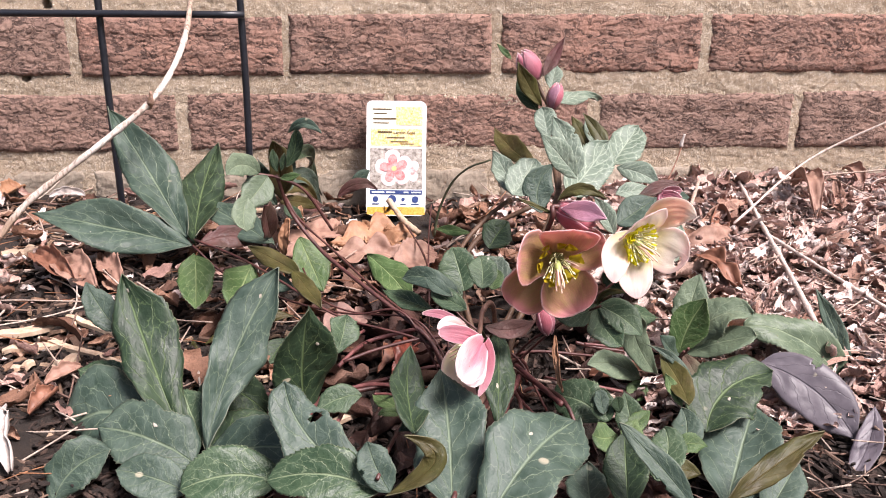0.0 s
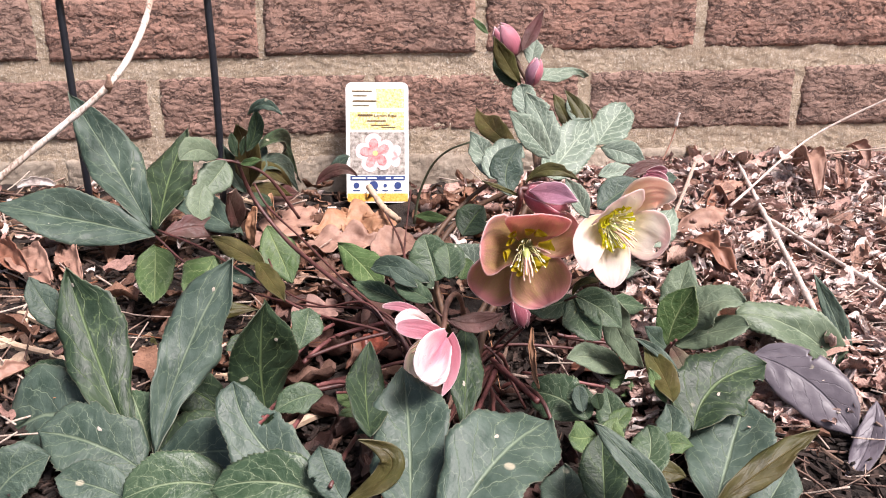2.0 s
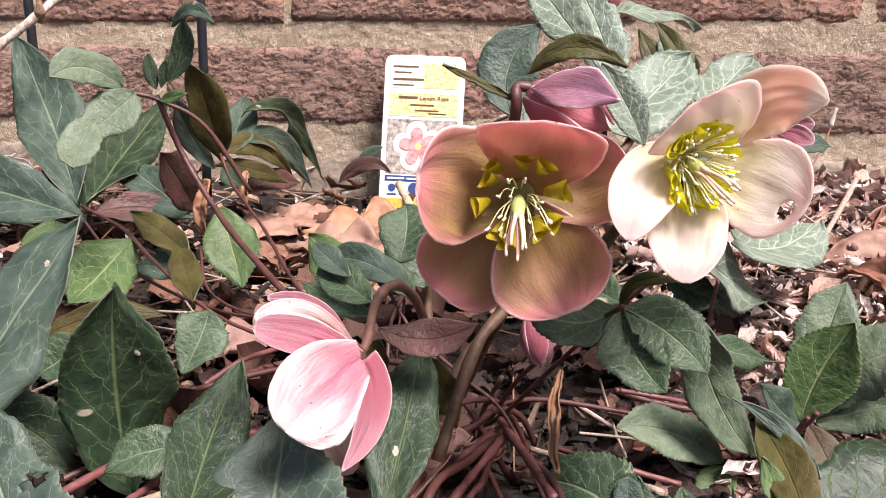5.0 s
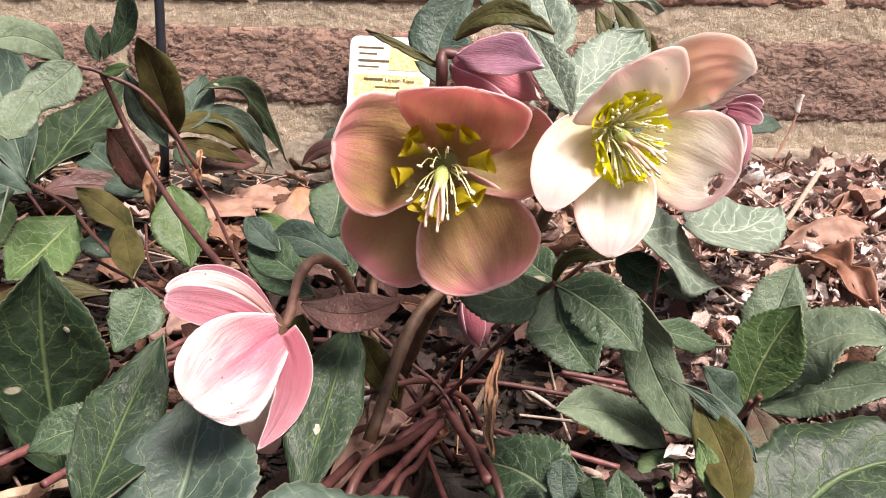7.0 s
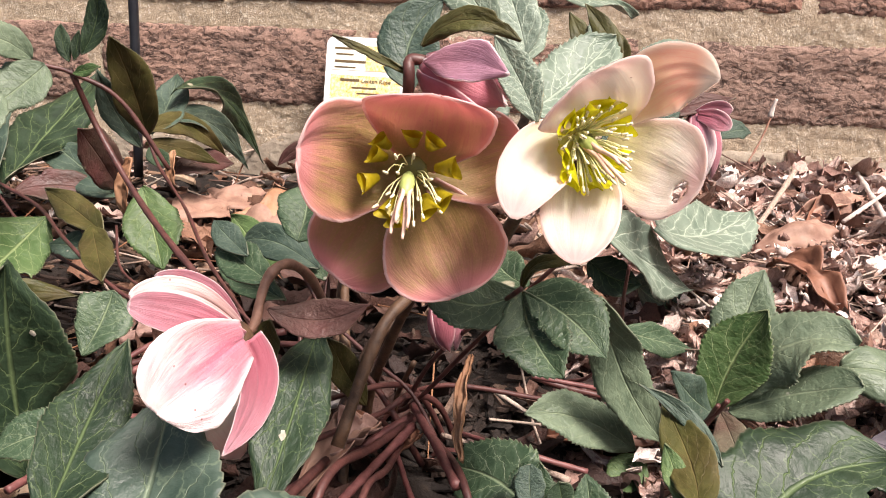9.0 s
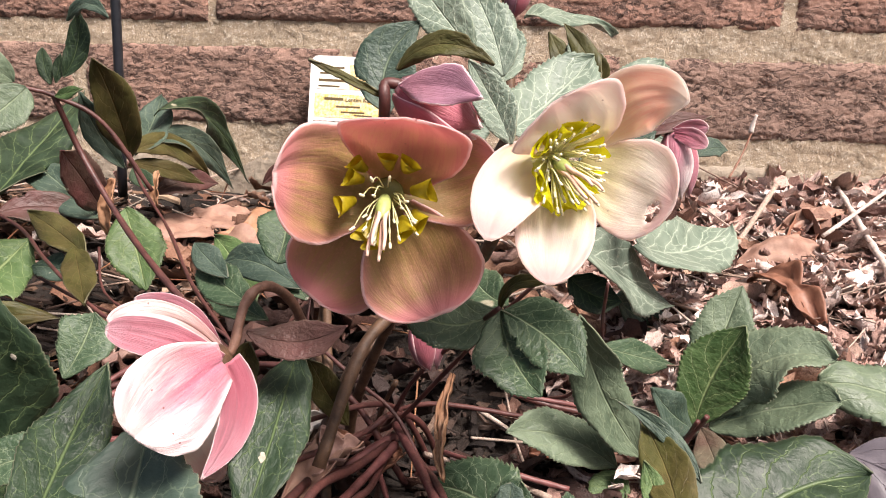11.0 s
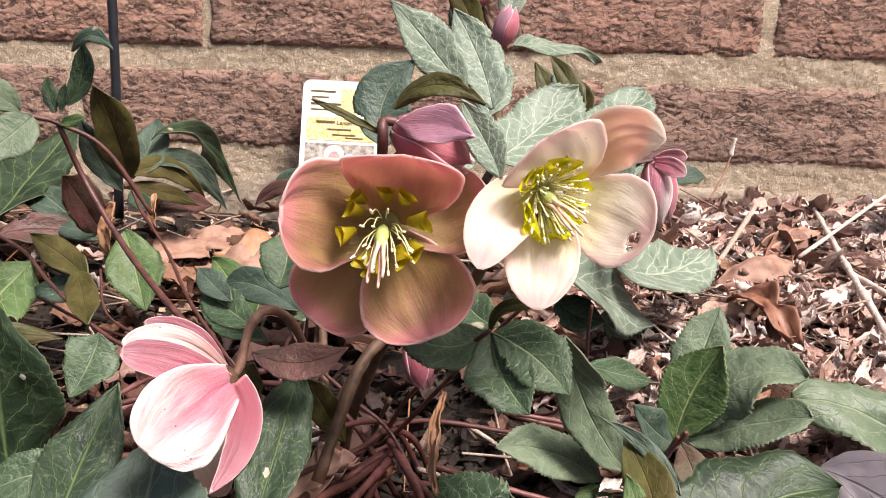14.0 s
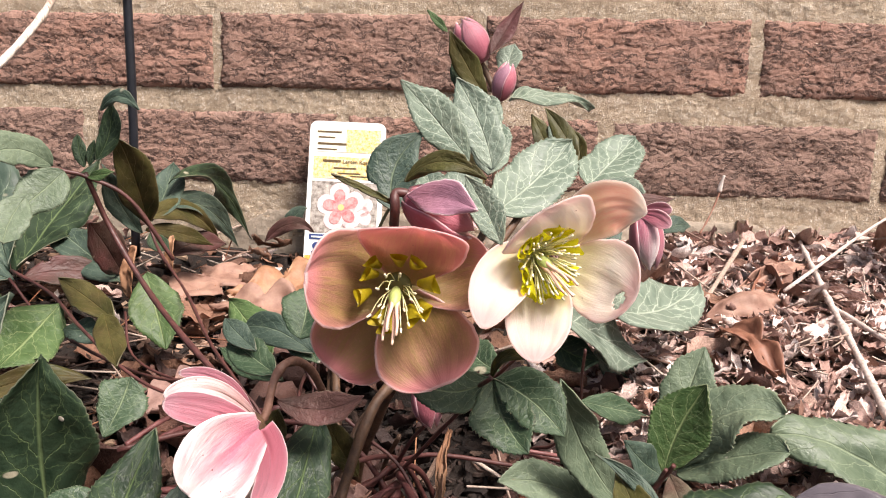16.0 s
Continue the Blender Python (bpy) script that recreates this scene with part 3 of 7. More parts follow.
leaf(shoot, DARK, (-0.0963, 0.6250, 0.2099), (-0.0892, 0.6260, 0.2239), (-0.0886, 0.6270, 0.2389), 0.0104, (0.38, -0.84, 0.39), blunt=0.7)
leaf(shoot, PALE, (-0.0935, 0.6270, 0.2344), (-0.0814, 0.6210, 0.2418), (-0.0687, 0.6150, 0.2360), 0.0074, (0.38, -0.85, 0.36), blunt=0.6)
leaf(shoot, LIGHT, (-0.1011, 0.6250, 0.2013), (-0.0937, 0.6225, 0.2031), (-0.0851, 0.6200, 0.2050), 0.0053, (0.39, -0.82, 0.43))
# rear shoot
shoot = stem_group([
    (0.0009, 0.0009, (-0.113, 0.721, 0.163), (-0.100, 0.706, 0.147), (-0.069, 0.666, 0.133), (-0.034, 0.606, 0.123), (-0.004, 0.566, 0.113), (0.008, 0.551, 0.101), (0.020, 0.535, 0.068)),
])
leaf(shoot, OLIVE, (-0.1190, 0.7350, 0.1567), (-0.1148, 0.7125, 0.1873), (-0.1147, 0.6900, 0.2157), 0.0231, (0.35, -0.83, 0.44), blunt=0.72)
leaf(shoot, PALE, (-0.1237, 0.7350, 0.1521), (-0.1292, 0.7175, 0.1753), (-0.1295, 0.7000, 0.1986), 0.0156, (0.40, -0.80, 0.45))
leaf(shoot, PALE, (-0.1180, 0.7400, 0.1594), (-0.1211, 0.7700, 0.1732), (-0.1259, 0.8000, 0.1896), 0.0233, (0.33, -0.83, 0.45), blunt=0.6)
leaf(shoot, DARK, (-0.1111, 0.7600, 0.1843), (-0.1055, 0.8325, 0.1710), (-0.1064, 0.9050, 0.1190), 0.0179, (0.30, -0.84, 0.44), blunt=0.6)
leaf(shoot, PALE, (-0.1176, 0.7500, 0.1677), (-0.1046, 0.8000, 0.1594), (-0.0987, 0.8500, 0.1220), 0.0195, (0.32, -0.83, 0.46))
leaf(shoot, OLIVE, (-0.1190, 0.7350, 0.1601), (-0.1083, 0.7675, 0.1621), (-0.0967, 0.8000, 0.1384), 0.0169, (0.34, -0.82, 0.46))
leaf(shoot, OLIVE, (-0.1201, 0.7350, 0.1545), (-0.1085, 0.7575, 0.1486), (-0.0925, 0.7800, 0.1365), 0.0114, (0.34, -0.81, 0.48))
leaf(shoot, DARK, (-0.1155, 0.7300, 0.1531), (-0.1085, 0.7250, 0.1483), (-0.0993, 0.7200, 0.1447), 0.0117, (0.36, -0.80, 0.49))
leaf(shoot, MAROON, (-0.1148, 0.7600, 0.1324), (-0.1054, 0.7800, 0.1374), (-0.0904, 0.8000, 0.1335), 0.0173, (0.32, -0.81, 0.49))
leaf(shoot, MAROON, (-0.1252, 0.7100, 0.1304), (-0.1222, 0.6850, 0.1529), (-0.1196, 0.6600, 0.1718), 0.0231, (0.37, -0.79, 0.49), blunt=0.6)
# shoot by the label
shoot = stem_group([
    (0.0009, 0.0008, (-0.013, 0.782, 0.119), (0.001, 0.723, 0.113), (0.011, 0.644, 0.110), (0.016, 0.585, 0.113), (0.018, 0.566, 0.101), (0.019, 0.546, 0.068)),
    (0.0007, 0.0006, (0.010, 0.781, 0.139), (0.007, 0.742, 0.123), (0.006, 0.683, 0.117), (0.006, 0.663, 0.105), (0.006, 0.643, 0.072)),
])
leaf(shoot, MAROON, (-0.0852, 0.8800, 0.1197), (-0.0642, 0.8750, 0.1356), (-0.0435, 0.8700, 0.1308), 0.0133, (0.06, -0.83, 0.55))
leaf(shoot, PALE, (-0.0717, 0.8800, 0.1261), (-0.0615, 0.8800, 0.1408), (-0.0510, 0.8800, 0.1478), 0.0119, (0.06, -0.84, 0.54))
leaf(shoot, LIGHT, (0.0128, 0.7600, 0.1222), (0.0277, 0.7500, 0.1235), (0.0446, 0.7400, 0.1233), 0.0084, (-0.03, -0.81, 0.58))
# front rosette
shoot = stem_group([
    (0.0013, 0.0019, (-0.132, 0.467, 0.070), (-0.116, 0.491, 0.062), (-0.085, 0.530, 0.068), (-0.018, 0.557, 0.070), (0.000, 0.565, 0.058), (0.019, 0.572, 0.025)),
    (0.0014, 0.0012, (-0.141, 0.555, 0.055), (-0.093, 0.559, 0.063), (-0.037, 0.562, 0.069), (0.011, 0.561, 0.082), (0.031, 0.561, 0.070), (0.051, 0.560, 0.037)),
    (0.0012, 0.0013, (-0.052, 0.538, 0.097), (-0.027, 0.548, 0.102), (0.003, 0.557, 0.105), (0.030, 0.556, 0.105), (0.050, 0.555, 0.093), (0.070, 0.555, 0.060)),
])
leaf(shoot, DARK, (-0.1359, 0.4670, 0.0668), (-0.1646, 0.5010, 0.1102), (-0.1901, 0.5350, 0.1605), 0.0361, (0.23, -0.71, 0.67), blunt=0.55, wide=0.68, scar=(0.92, 0.10), wavy=1.7)
leaf(shoot, PALE, (-0.1941, 0.5300, 0.1233), (-0.2063, 0.5350, 0.1383), (-0.2155, 0.5400, 0.1539), 0.0196, (0.28, -0.73, 0.62), blunt=0.6)
leaf(shoot, PALE, (-0.1285, 0.4670, 0.0717), (-0.1182, 0.5010, 0.1134), (-0.0904, 0.5350, 0.1645), 0.0336, (0.17, -0.72, 0.67), blunt=0.55, wide=0.68, scar=(0.86, -0.10), wavy=1.7)
leaf(shoot, OLIVE, (-0.1662, 0.6000, 0.0592), (-0.1867, 0.6300, 0.0791), (-0.2133, 0.6600, 0.1042), 0.0181, (0.22, -0.73, 0.65))
leaf(shoot, OLIVE, (-0.1626, 0.5900, 0.0649), (-0.1659, 0.5950, 0.0739), (-0.1671, 0.6000, 0.0874), 0.0090, (0.20, -0.72, 0.66))
leaf(shoot, DEEP, (-0.1330, 0.4750, 0.0716), (-0.1409, 0.4875, 0.0859), (-0.1492, 0.5000, 0.0969), 0.0289, (0.20, -0.69, 0.70), blunt=0.6)
leaf(shoot, DARK, (-0.1296, 0.4700, 0.0699), (-0.1144, 0.4950, 0.0676), (-0.0968, 0.5200, 0.0592), 0.0364, (0.16, -0.68, 0.71), blunt=0.55)
leaf(shoot, DEEP, (-0.1882, 0.5200, 0.0961), (-0.2055, 0.5250, 0.0951), (-0.2241, 0.5300, 0.0969), 0.0195, (0.27, -0.70, 0.67), blunt=0.5)
leaf(shoot, PALE, (-0.1687, 0.4900, 0.0822), (-0.1964, 0.4950, 0.0865), (-0.2289, 0.5000, 0.0672), 0.0523, (0.24, -0.61, 0.76), blunt=0.5, wavy=1.8)
leaf(shoot, PALE, (-0.1347, 0.4620, 0.0672), (-0.1611, 0.4670, 0.0825), (-0.1930, 0.4720, 0.0872), 0.0436, (0.23, -0.67, 0.71), blunt=0.5, scar=(0.50, 0.40), wavy=1.6)
leaf(shoot, PALE, (-0.2102, 0.4400, 0.0570), (-0.1996, 0.4475, 0.0742), (-0.1800, 0.4550, 0.0819), 0.0270, (0.28, -0.64, 0.71), blunt=0.55, wavy=1.8)
leaf(shoot, PALE, (-0.1340, 0.4400, 0.0624), (-0.1536, 0.4425, 0.0711), (-0.1747, 0.4450, 0.0747), 0.0262, (0.22, -0.65, 0.73), blunt=0.5)
leaf(shoot, PALE, (-0.1292, 0.4620, 0.0656), (-0.0961, 0.4560, 0.0823), (-0.0593, 0.4500, 0.0793), 0.0367, (0.14, -0.68, 0.72), blunt=0.55, wavy=1.5)
leaf(shoot, DEEP, (-0.0823, 0.4400, 0.0689), (-0.1085, 0.4350, 0.0769), (-0.1352, 0.4300, 0.0704), 0.0326, (0.16, -0.66, 0.73), blunt=0.55)
leaf(shoot, DEEP, (-0.0243, 0.4100, 0.0803), (-0.0521, 0.4125, 0.0909), (-0.0843, 0.4150, 0.0850), 0.0305, (0.08, -0.67, 0.74), blunt=0.55)
leaf(shoot, PALE, (-0.0265, 0.4180, 0.0786), (-0.0626, 0.4365, 0.0986), (-0.0779, 0.4550, 0.1242), 0.0355, (0.10, -0.69, 0.72), blunt=0.55, wavy=1.6, bite=(45, 14))
leaf(shoot, DARK, (-0.1470, 0.5250, 0.0780), (-0.1250, 0.5275, 0.0826), (-0.1016, 0.5300, 0.0609), 0.0284, (0.17, -0.71, 0.68), blunt=0.55)
leaf(shoot, DARK, (-0.2108, 0.5500, 0.0722), (-0.1921, 0.5550, 0.0823), (-0.1709, 0.5600, 0.0762), 0.0225, (0.24, -0.70, 0.67))
leaf(shoot, DARK, (-0.0769, 0.5280, 0.0557), (-0.0764, 0.5215, 0.1021), (-0.0702, 0.5150, 0.1448), 0.0379, (0.38, -0.67, 0.64), blunt=0.68, scar=(0.68, 0.45))
# front centre
shoot = stem_group([
    (0.0011, 0.0016, (-0.024, 0.406, 0.091), (-0.018, 0.440, 0.091), (-0.003, 0.488, 0.089), (0.028, 0.536, 0.080), (0.038, 0.553, 0.068), (0.049, 0.570, 0.035)),
    (0.0013, 0.0018, (0.015, 0.390, 0.087), (0.027, 0.449, 0.081), (0.036, 0.487, 0.082), (0.051, 0.541, 0.082), (0.056, 0.560, 0.070), (0.062, 0.579, 0.037)),
    (0.0011, 0.0016, (0.029, 0.488, 0.094), (0.042, 0.516, 0.090), (0.056, 0.545, 0.086), (0.064, 0.560, 0.087), (0.074, 0.577, 0.075), (0.083, 0.595, 0.042)),
    (0.0009, 0.0013, (0.018, 0.488, 0.101), (0.036, 0.517, 0.100), (0.057, 0.550, 0.095), (0.068, 0.567, 0.083), (0.079, 0.584, 0.050)),
    (0.0014, 0.0012, (0.067, 0.565, 0.075), (0.079, 0.535, 0.079), (0.089, 0.505, 0.085), (0.096, 0.487, 0.073), (0.102, 0.468, 0.040)),
    (0.0017, 0.0013, (0.065, 0.565, 0.075), (0.057, 0.526, 0.082), (0.050, 0.487, 0.092), (0.047, 0.467, 0.080), (0.044, 0.448, 0.047)),
    (0.0013, 0.0011, (0.062, 0.555, 0.070), (0.063, 0.516, 0.079), (0.061, 0.487, 0.087), (0.060, 0.467, 0.075), (0.059, 0.447, 0.042)),
])
leaf(shoot, DARK, (-0.0038, 0.4200, 0.1102), (-0.0078, 0.4470, 0.1203), (-0.0072, 0.4740, 0.1362), 0.0225, (0.37, -0.64, 0.67), blunt=0.9, wide=0.45)
leaf(shoot, DARK, (0.0453, 0.4900, 0.1376), (0.0449, 0.4650, 0.1229), (0.0422, 0.4400, 0.1025), 0.0197, (0.24, -0.83, 0.50), blunt=0.6, scar=(0.63, 0.15))
leaf(shoot, PALE, (0.0149, 0.3900, 0.0817), (0.0145, 0.4260, 0.1052), (0.0108, 0.4620, 0.1268), 0.0406, (-0.02, -0.69, 0.72), blunt=0.58, wavy=1.4)
leaf(shoot, PALE, (-0.0174, 0.4050, 0.0834), (-0.0249, 0.4115, 0.0956), (-0.0295, 0.4180, 0.1064), 0.0193, (0.04, -0.68, 0.74), blunt=0.5)
leaf(shoot, OLIVE, (-0.0197, 0.4020, 0.0834), (0.0065, 0.4060, 0.1018), (-0.0097, 0.4100, 0.1141), 0.0125, (-0.01, -0.68, 0.73))
leaf(shoot, PALE, (0.0313, 0.3700, 0.0887), (0.0579, 0.4035, 0.1076), (0.0858, 0.4370, 0.1067), 0.0477, (-0.10, -0.68, 0.73), blunt=0.5, scar=(0.60, -0.35), wavy=1.5)
leaf(shoot, DEEP, (0.1162, 0.5000, 0.0726), (0.1012, 0.5100, 0.0812), (0.0855, 0.5200, 0.0795), 0.0289, (-0.14, -0.71, 0.70), blunt=0.5)
leaf(shoot, PALE, (0.1134, 0.4900, 0.0818), (0.1118, 0.4935, 0.0894), (0.1118, 0.4970, 0.0949), 0.0091, (-0.01, -0.70, 0.71), blunt=0.4)
leaf(shoot, DARK, (0.1229, 0.4900, 0.0827), (0.1216, 0.4900, 0.0894), (0.1205, 0.4900, 0.0935), 0.0086, (-0.04, -0.69, 0.72))
leaf(shoot, DEEP, (0.1329, 0.4900, 0.0587), (0.1324, 0.5000, 0.0732), (0.1302, 0.5100, 0.0861), 0.0182, (-0.18, -0.69, 0.70))
leaf(shoot, LIGHT, (0.1173, 0.4700, 0.0784), (0.1093, 0.4675, 0.0781), (0.1012, 0.4650, 0.0815), 0.0198, (-0.16, -0.68, 0.72))
leaf(shoot, LIGHT, (0.1260, 0.4800, 0.0745), (0.1339, 0.4850, 0.0794), (0.1419, 0.4900, 0.0833), 0.0107, (-0.19, -0.68, 0.70))
leaf(shoot, PALE, (0.0961, 0.4300, 0.0528), (0.0972, 0.4475, 0.0561), (0.0994, 0.4650, 0.0627), 0.0260, (-0.14, -0.65, 0.75), blunt=0.6)
leaf(shoot, DARK, (0.1141, 0.4200, 0.0593), (0.1151, 0.4350, 0.0769), (0.1165, 0.4500, 0.0918), 0.0251, (-0.17, -0.66, 0.73))
leaf(shoot, PALE, (0.1458, 0.4000, 0.0725), (0.1251, 0.4140, 0.0950), (0.1076, 0.4280, 0.1100), 0.0138, (-0.20, -0.66, 0.73), wide=0.4)
leaf(shoot, LIGHT, (-0.0116, 0.5000, 0.0802), (-0.0220, 0.5100, 0.0813), (-0.0322, 0.5200, 0.0813), 0.0115, (0.32, -0.65, 0.69))
leaf(shoot, LIGHT, (-0.0268, 0.4800, 0.0885), (-0.0197, 0.4850, 0.0878), (-0.0117, 0.4900, 0.0824), 0.0064, (0.33, -0.63, 0.70))
leaf(shoot, DARK, (0.0016, 0.4500, 0.0949), (-0.0043, 0.4450, 0.1020), (-0.0133, 0.4400, 0.0995), 0.0104, (0.34, -0.61, 0.71))
leaf(shoot, DEEP, (0.1167, 0.4900, 0.0769), (0.1126, 0.4950, 0.0862), (0.1149, 0.5000, 0.0942), 0.0157, (-0.16, -0.70, 0.70), blunt=0.5)
leaf(shoot, DEEP, (0.1339, 0.4400, 0.0660), (0.1444, 0.4550, 0.0754), (0.1458, 0.4700, 0.0834), 0.0221, (-0.21, -0.66, 0.72), blunt=0.5)
leaf(shoot, PALE, (0.1521, 0.4600, 0.0723), (0.1613, 0.4750, 0.0788), (0.1616, 0.4900, 0.0854), 0.0195, (-0.23, -0.67, 0.71))
leaf(shoot, LIGHT, (0.1303, 0.4550, 0.0756), (0.1249, 0.4625, 0.0826), (0.1290, 0.4700, 0.0890), 0.0136, (-0.18, -0.68, 0.71))
leaf(shoot, DEEP, (-0.0379, 0.5000, 0.0915), (-0.0516, 0.4950, 0.0923), (-0.0653, 0.4900, 0.0854), 0.0182, (0.07, -0.71, 0.70))
# middle tuft
shoot = stem_group([
    (0.0007, 0.0009, (0.017, 0.576, 0.129), (0.028, 0.571, 0.114), (0.050, 0.560, 0.100), (0.068, 0.552, 0.088), (0.086, 0.543, 0.055)),
])
leaf(shoot, DEEP, (0.0085, 0.5800, 0.1159), (-0.0101, 0.5900, 0.1203), (-0.0277, 0.6000, 0.1239), 0.0137, (0.26, -0.77, 0.58))
leaf(shoot, PALE, (0.0253, 0.5700, 0.1330), (0.0043, 0.5800, 0.1407), (-0.0132, 0.5900, 0.1368), 0.0151, (0.24, -0.80, 0.55), blunt=0.5)
leaf(shoot, DEEP, (0.0275, 0.5700, 0.1285), (0.0195, 0.5750, 0.1359), (0.0066, 0.5800, 0.1397), 0.0132, (0.21, -0.80, 0.57))
leaf(shoot, DEEP, (0.0305, 0.5850, 0.1287), (0.0268, 0.5925, 0.1430), (0.0222, 0.6000, 0.1562), 0.0274, (-0.04, -0.79, 0.61), blunt=0.5)
leaf(shoot, VEINED, (0.0675, 0.6200, 0.1173), (0.0554, 0.6300, 0.1274), (0.0453, 0.6400, 0.1354), 0.0237, (-0.07, -0.79, 0.61))
leaf(shoot, DEEP, (-0.0558, 0.5340, 0.1047), (-0.0519, 0.5420, 0.1152), (-0.0500, 0.5500, 0.1256), 0.0218, (0.38, -0.70, 0.61), blunt=0.45, wide=0.66)
leaf(shoot, DEEP, (0.0365, 0.5000, 0.1624), (0.0375, 0.5075, 0.1712), (0.0359, 0.5150, 0.1780), 0.0184, (0.07, -0.82, 0.57), blunt=0.5)
leaf(shoot, DEEP, (0.0274, 0.5000, 0.1486), (0.0156, 0.5075, 0.1531), (0.0064, 0.5150, 0.1565), 0.0131, (0.13, -0.79, 0.61), blunt=0.55)
leaf(shoot, PALE, (0.0191, 0.5050, 0.1552), (0.0095, 0.5125, 0.1596), (0.0028, 0.5200, 0.1624), 0.0089, (0.14, -0.80, 0.59))
leaf(shoot, LIGHT, (0.0442, 0.5200, 0.1540), (0.0468, 0.5250, 0.1592), (0.0489, 0.5300, 0.1634), 0.0106, (0.04, -0.81, 0.59), blunt=0.5)
# flowering stems
shoot = stem_group([
    (0.0019, 0.0024, (0.069, 0.535, 0.139), (0.058, 0.550, 0.114), (0.048, 0.565, 0.088), (0.042, 0.575, 0.065), (0.032, 0.592, 0.053), (0.023, 0.610, 0.020)),
    (0.0020, 0.0022, (0.130, 0.641, 0.221), (0.116, 0.612, 0.194), (0.093, 0.579, 0.166), (0.069, 0.535, 0.139), (0.059, 0.518, 0.127), (0.049, 0.500, 0.094)),
    (0.0018, 0.0020, (0.101, 0.681, 0.237), (0.102, 0.671, 0.213), (0.102, 0.632, 0.189), (0.078, 0.584, 0.153), (0.061, 0.560, 0.122), (0.050, 0.543, 0.110), (0.038, 0.527, 0.077)),
    (0.0019, 0.0020, (0.083, 0.642, 0.174), (0.058, 0.643, 0.161), (0.037, 0.634, 0.144), (0.029, 0.605, 0.128), (0.037, 0.565, 0.100), (0.041, 0.546, 0.088), (0.045, 0.526, 0.055)),
    (0.0017, 0.0018, (0.072, 0.682, 0.170), (0.052, 0.672, 0.157), (0.030, 0.644, 0.139), (0.027, 0.605, 0.119), (0.033, 0.566, 0.100), (0.036, 0.546, 0.088), (0.039, 0.526, 0.055)),
    (0.0010, 0.0012, (0.066, 0.555, 0.103), (0.058, 0.565, 0.084), (0.055, 0.570, 0.065), (0.044, 0.587, 0.053), (0.034, 0.604, 0.020)),
], BROWNSTEM)
leaf(shoot, PALE, (0.0711, 0.5000, 0.2093), (0.0694, 0.5060, 0.2231), (0.0786, 0.5120, 0.2361), 0.0172, (0.07, -0.91, 0.40), blunt=0.62)
leaf(shoot, VEINED, (0.0948, 0.5200, 0.2256), (0.0837, 0.5155, 0.2397), (0.0710, 0.5110, 0.2539), 0.0158, (0.08, -0.91, 0.42), blunt=0.75)
leaf(shoot, VEINED, (0.1024, 0.5600, 0.2183), (0.0966, 0.5650, 0.2361), (0.0862, 0.5700, 0.2544), 0.0172, (0.04, -0.91, 0.42), blunt=0.65)
leaf(shoot, VEINED, (0.1006, 0.5700, 0.2148), (0.1011, 0.5800, 0.2257), (0.1024, 0.5900, 0.2376), 0.0174, (0.02, -0.90, 0.44), blunt=0.6)
leaf(shoot, VEINED, (0.1027, 0.6000, 0.1945), (0.1205, 0.6200, 0.2068), (0.1386, 0.6400, 0.2243), 0.0311, (-0.02, -0.88, 0.47), blunt=0.55)
leaf(shoot, VEINED, (0.1510, 0.6800, 0.1976), (0.1644, 0.6990, 0.2091), (0.1795, 0.7180, 0.2212), 0.0296, (-0.20, -0.83, 0.52), blunt=0.5)
leaf(shoot, VEINED, (0.1507, 0.6600, 0.1994), (0.1649, 0.6500, 0.1986), (0.1788, 0.6400, 0.1913), 0.0172, (-0.21, -0.82, 0.54))
leaf(shoot, VEINED, (0.0968, 0.6600, 0.2238), (0.0949, 0.6650, 0.2349), (0.0931, 0.6700, 0.2448), 0.0181, (-0.12, -0.86, 0.50), blunt=0.5)
leaf(shoot, VEINED, (0.1035, 0.7000, 0.2544), (0.1061, 0.7050, 0.2639), (0.1087, 0.7100, 0.2721), 0.0135, (-0.13, -0.88, 0.46))
leaf(shoot, VEINED, (0.1071, 0.7000, 0.2410), (0.1309, 0.7400, 0.2432), (0.1583, 0.7800, 0.2334), 0.0137, (-0.15, -0.86, 0.48))
leaf(shoot, DARK, (0.0924, 0.6900, 0.2395), (0.0831, 0.6900, 0.2527), (0.0766, 0.6900, 0.2662), 0.0153, (-0.11, -0.87, 0.48))
leaf(shoot, OLIVE, (0.0950, 0.6900, 0.2426), (0.0837, 0.6850, 0.2599), (0.0744, 0.6800, 0.2776), 0.0125, (-0.11, -0.88, 0.47))
leaf(shoot, MAROON, (0.0959, 0.6900, 0.2657), (0.1032, 0.6950, 0.2781), (0.1129, 0.7000, 0.2943), 0.0098, (-0.13, -0.88, 0.45))
leaf(shoot, LIGHT, (0.0717, 0.7000, 0.2777), (0.0662, 0.7000, 0.2833), (0.0604, 0.7000, 0.2893), 0.0046, (-0.08, -0.89, 0.44))
leaf(shoot, OLIVE, (0.0920, 0.7000, 0.1935), (0.0786, 0.7500, 0.1974), (0.0679, 0.8000, 0.2061), 0.0198, (-0.09, -0.85, 0.52))
leaf(shoot, OLIVE, (0.1313, 0.6800, 0.2077), (0.1271, 0.6850, 0.2202), (0.1193, 0.6900, 0.2345), 0.0117, (-0.16, -0.85, 0.51))
leaf(shoot, OLIVE, (0.1497, 0.7000, 0.2057), (0.1445, 0.7000, 0.2173), (0.1422, 0.7000, 0.2264), 0.0120, (-0.17, -0.84, 0.51))
leaf(shoot, VEINED, (0.1354, 0.6800, 0.2144), (0.1336, 0.6850, 0.2246), (0.1308, 0.6900, 0.2349), 0.0107, (-0.17, -0.85, 0.51))
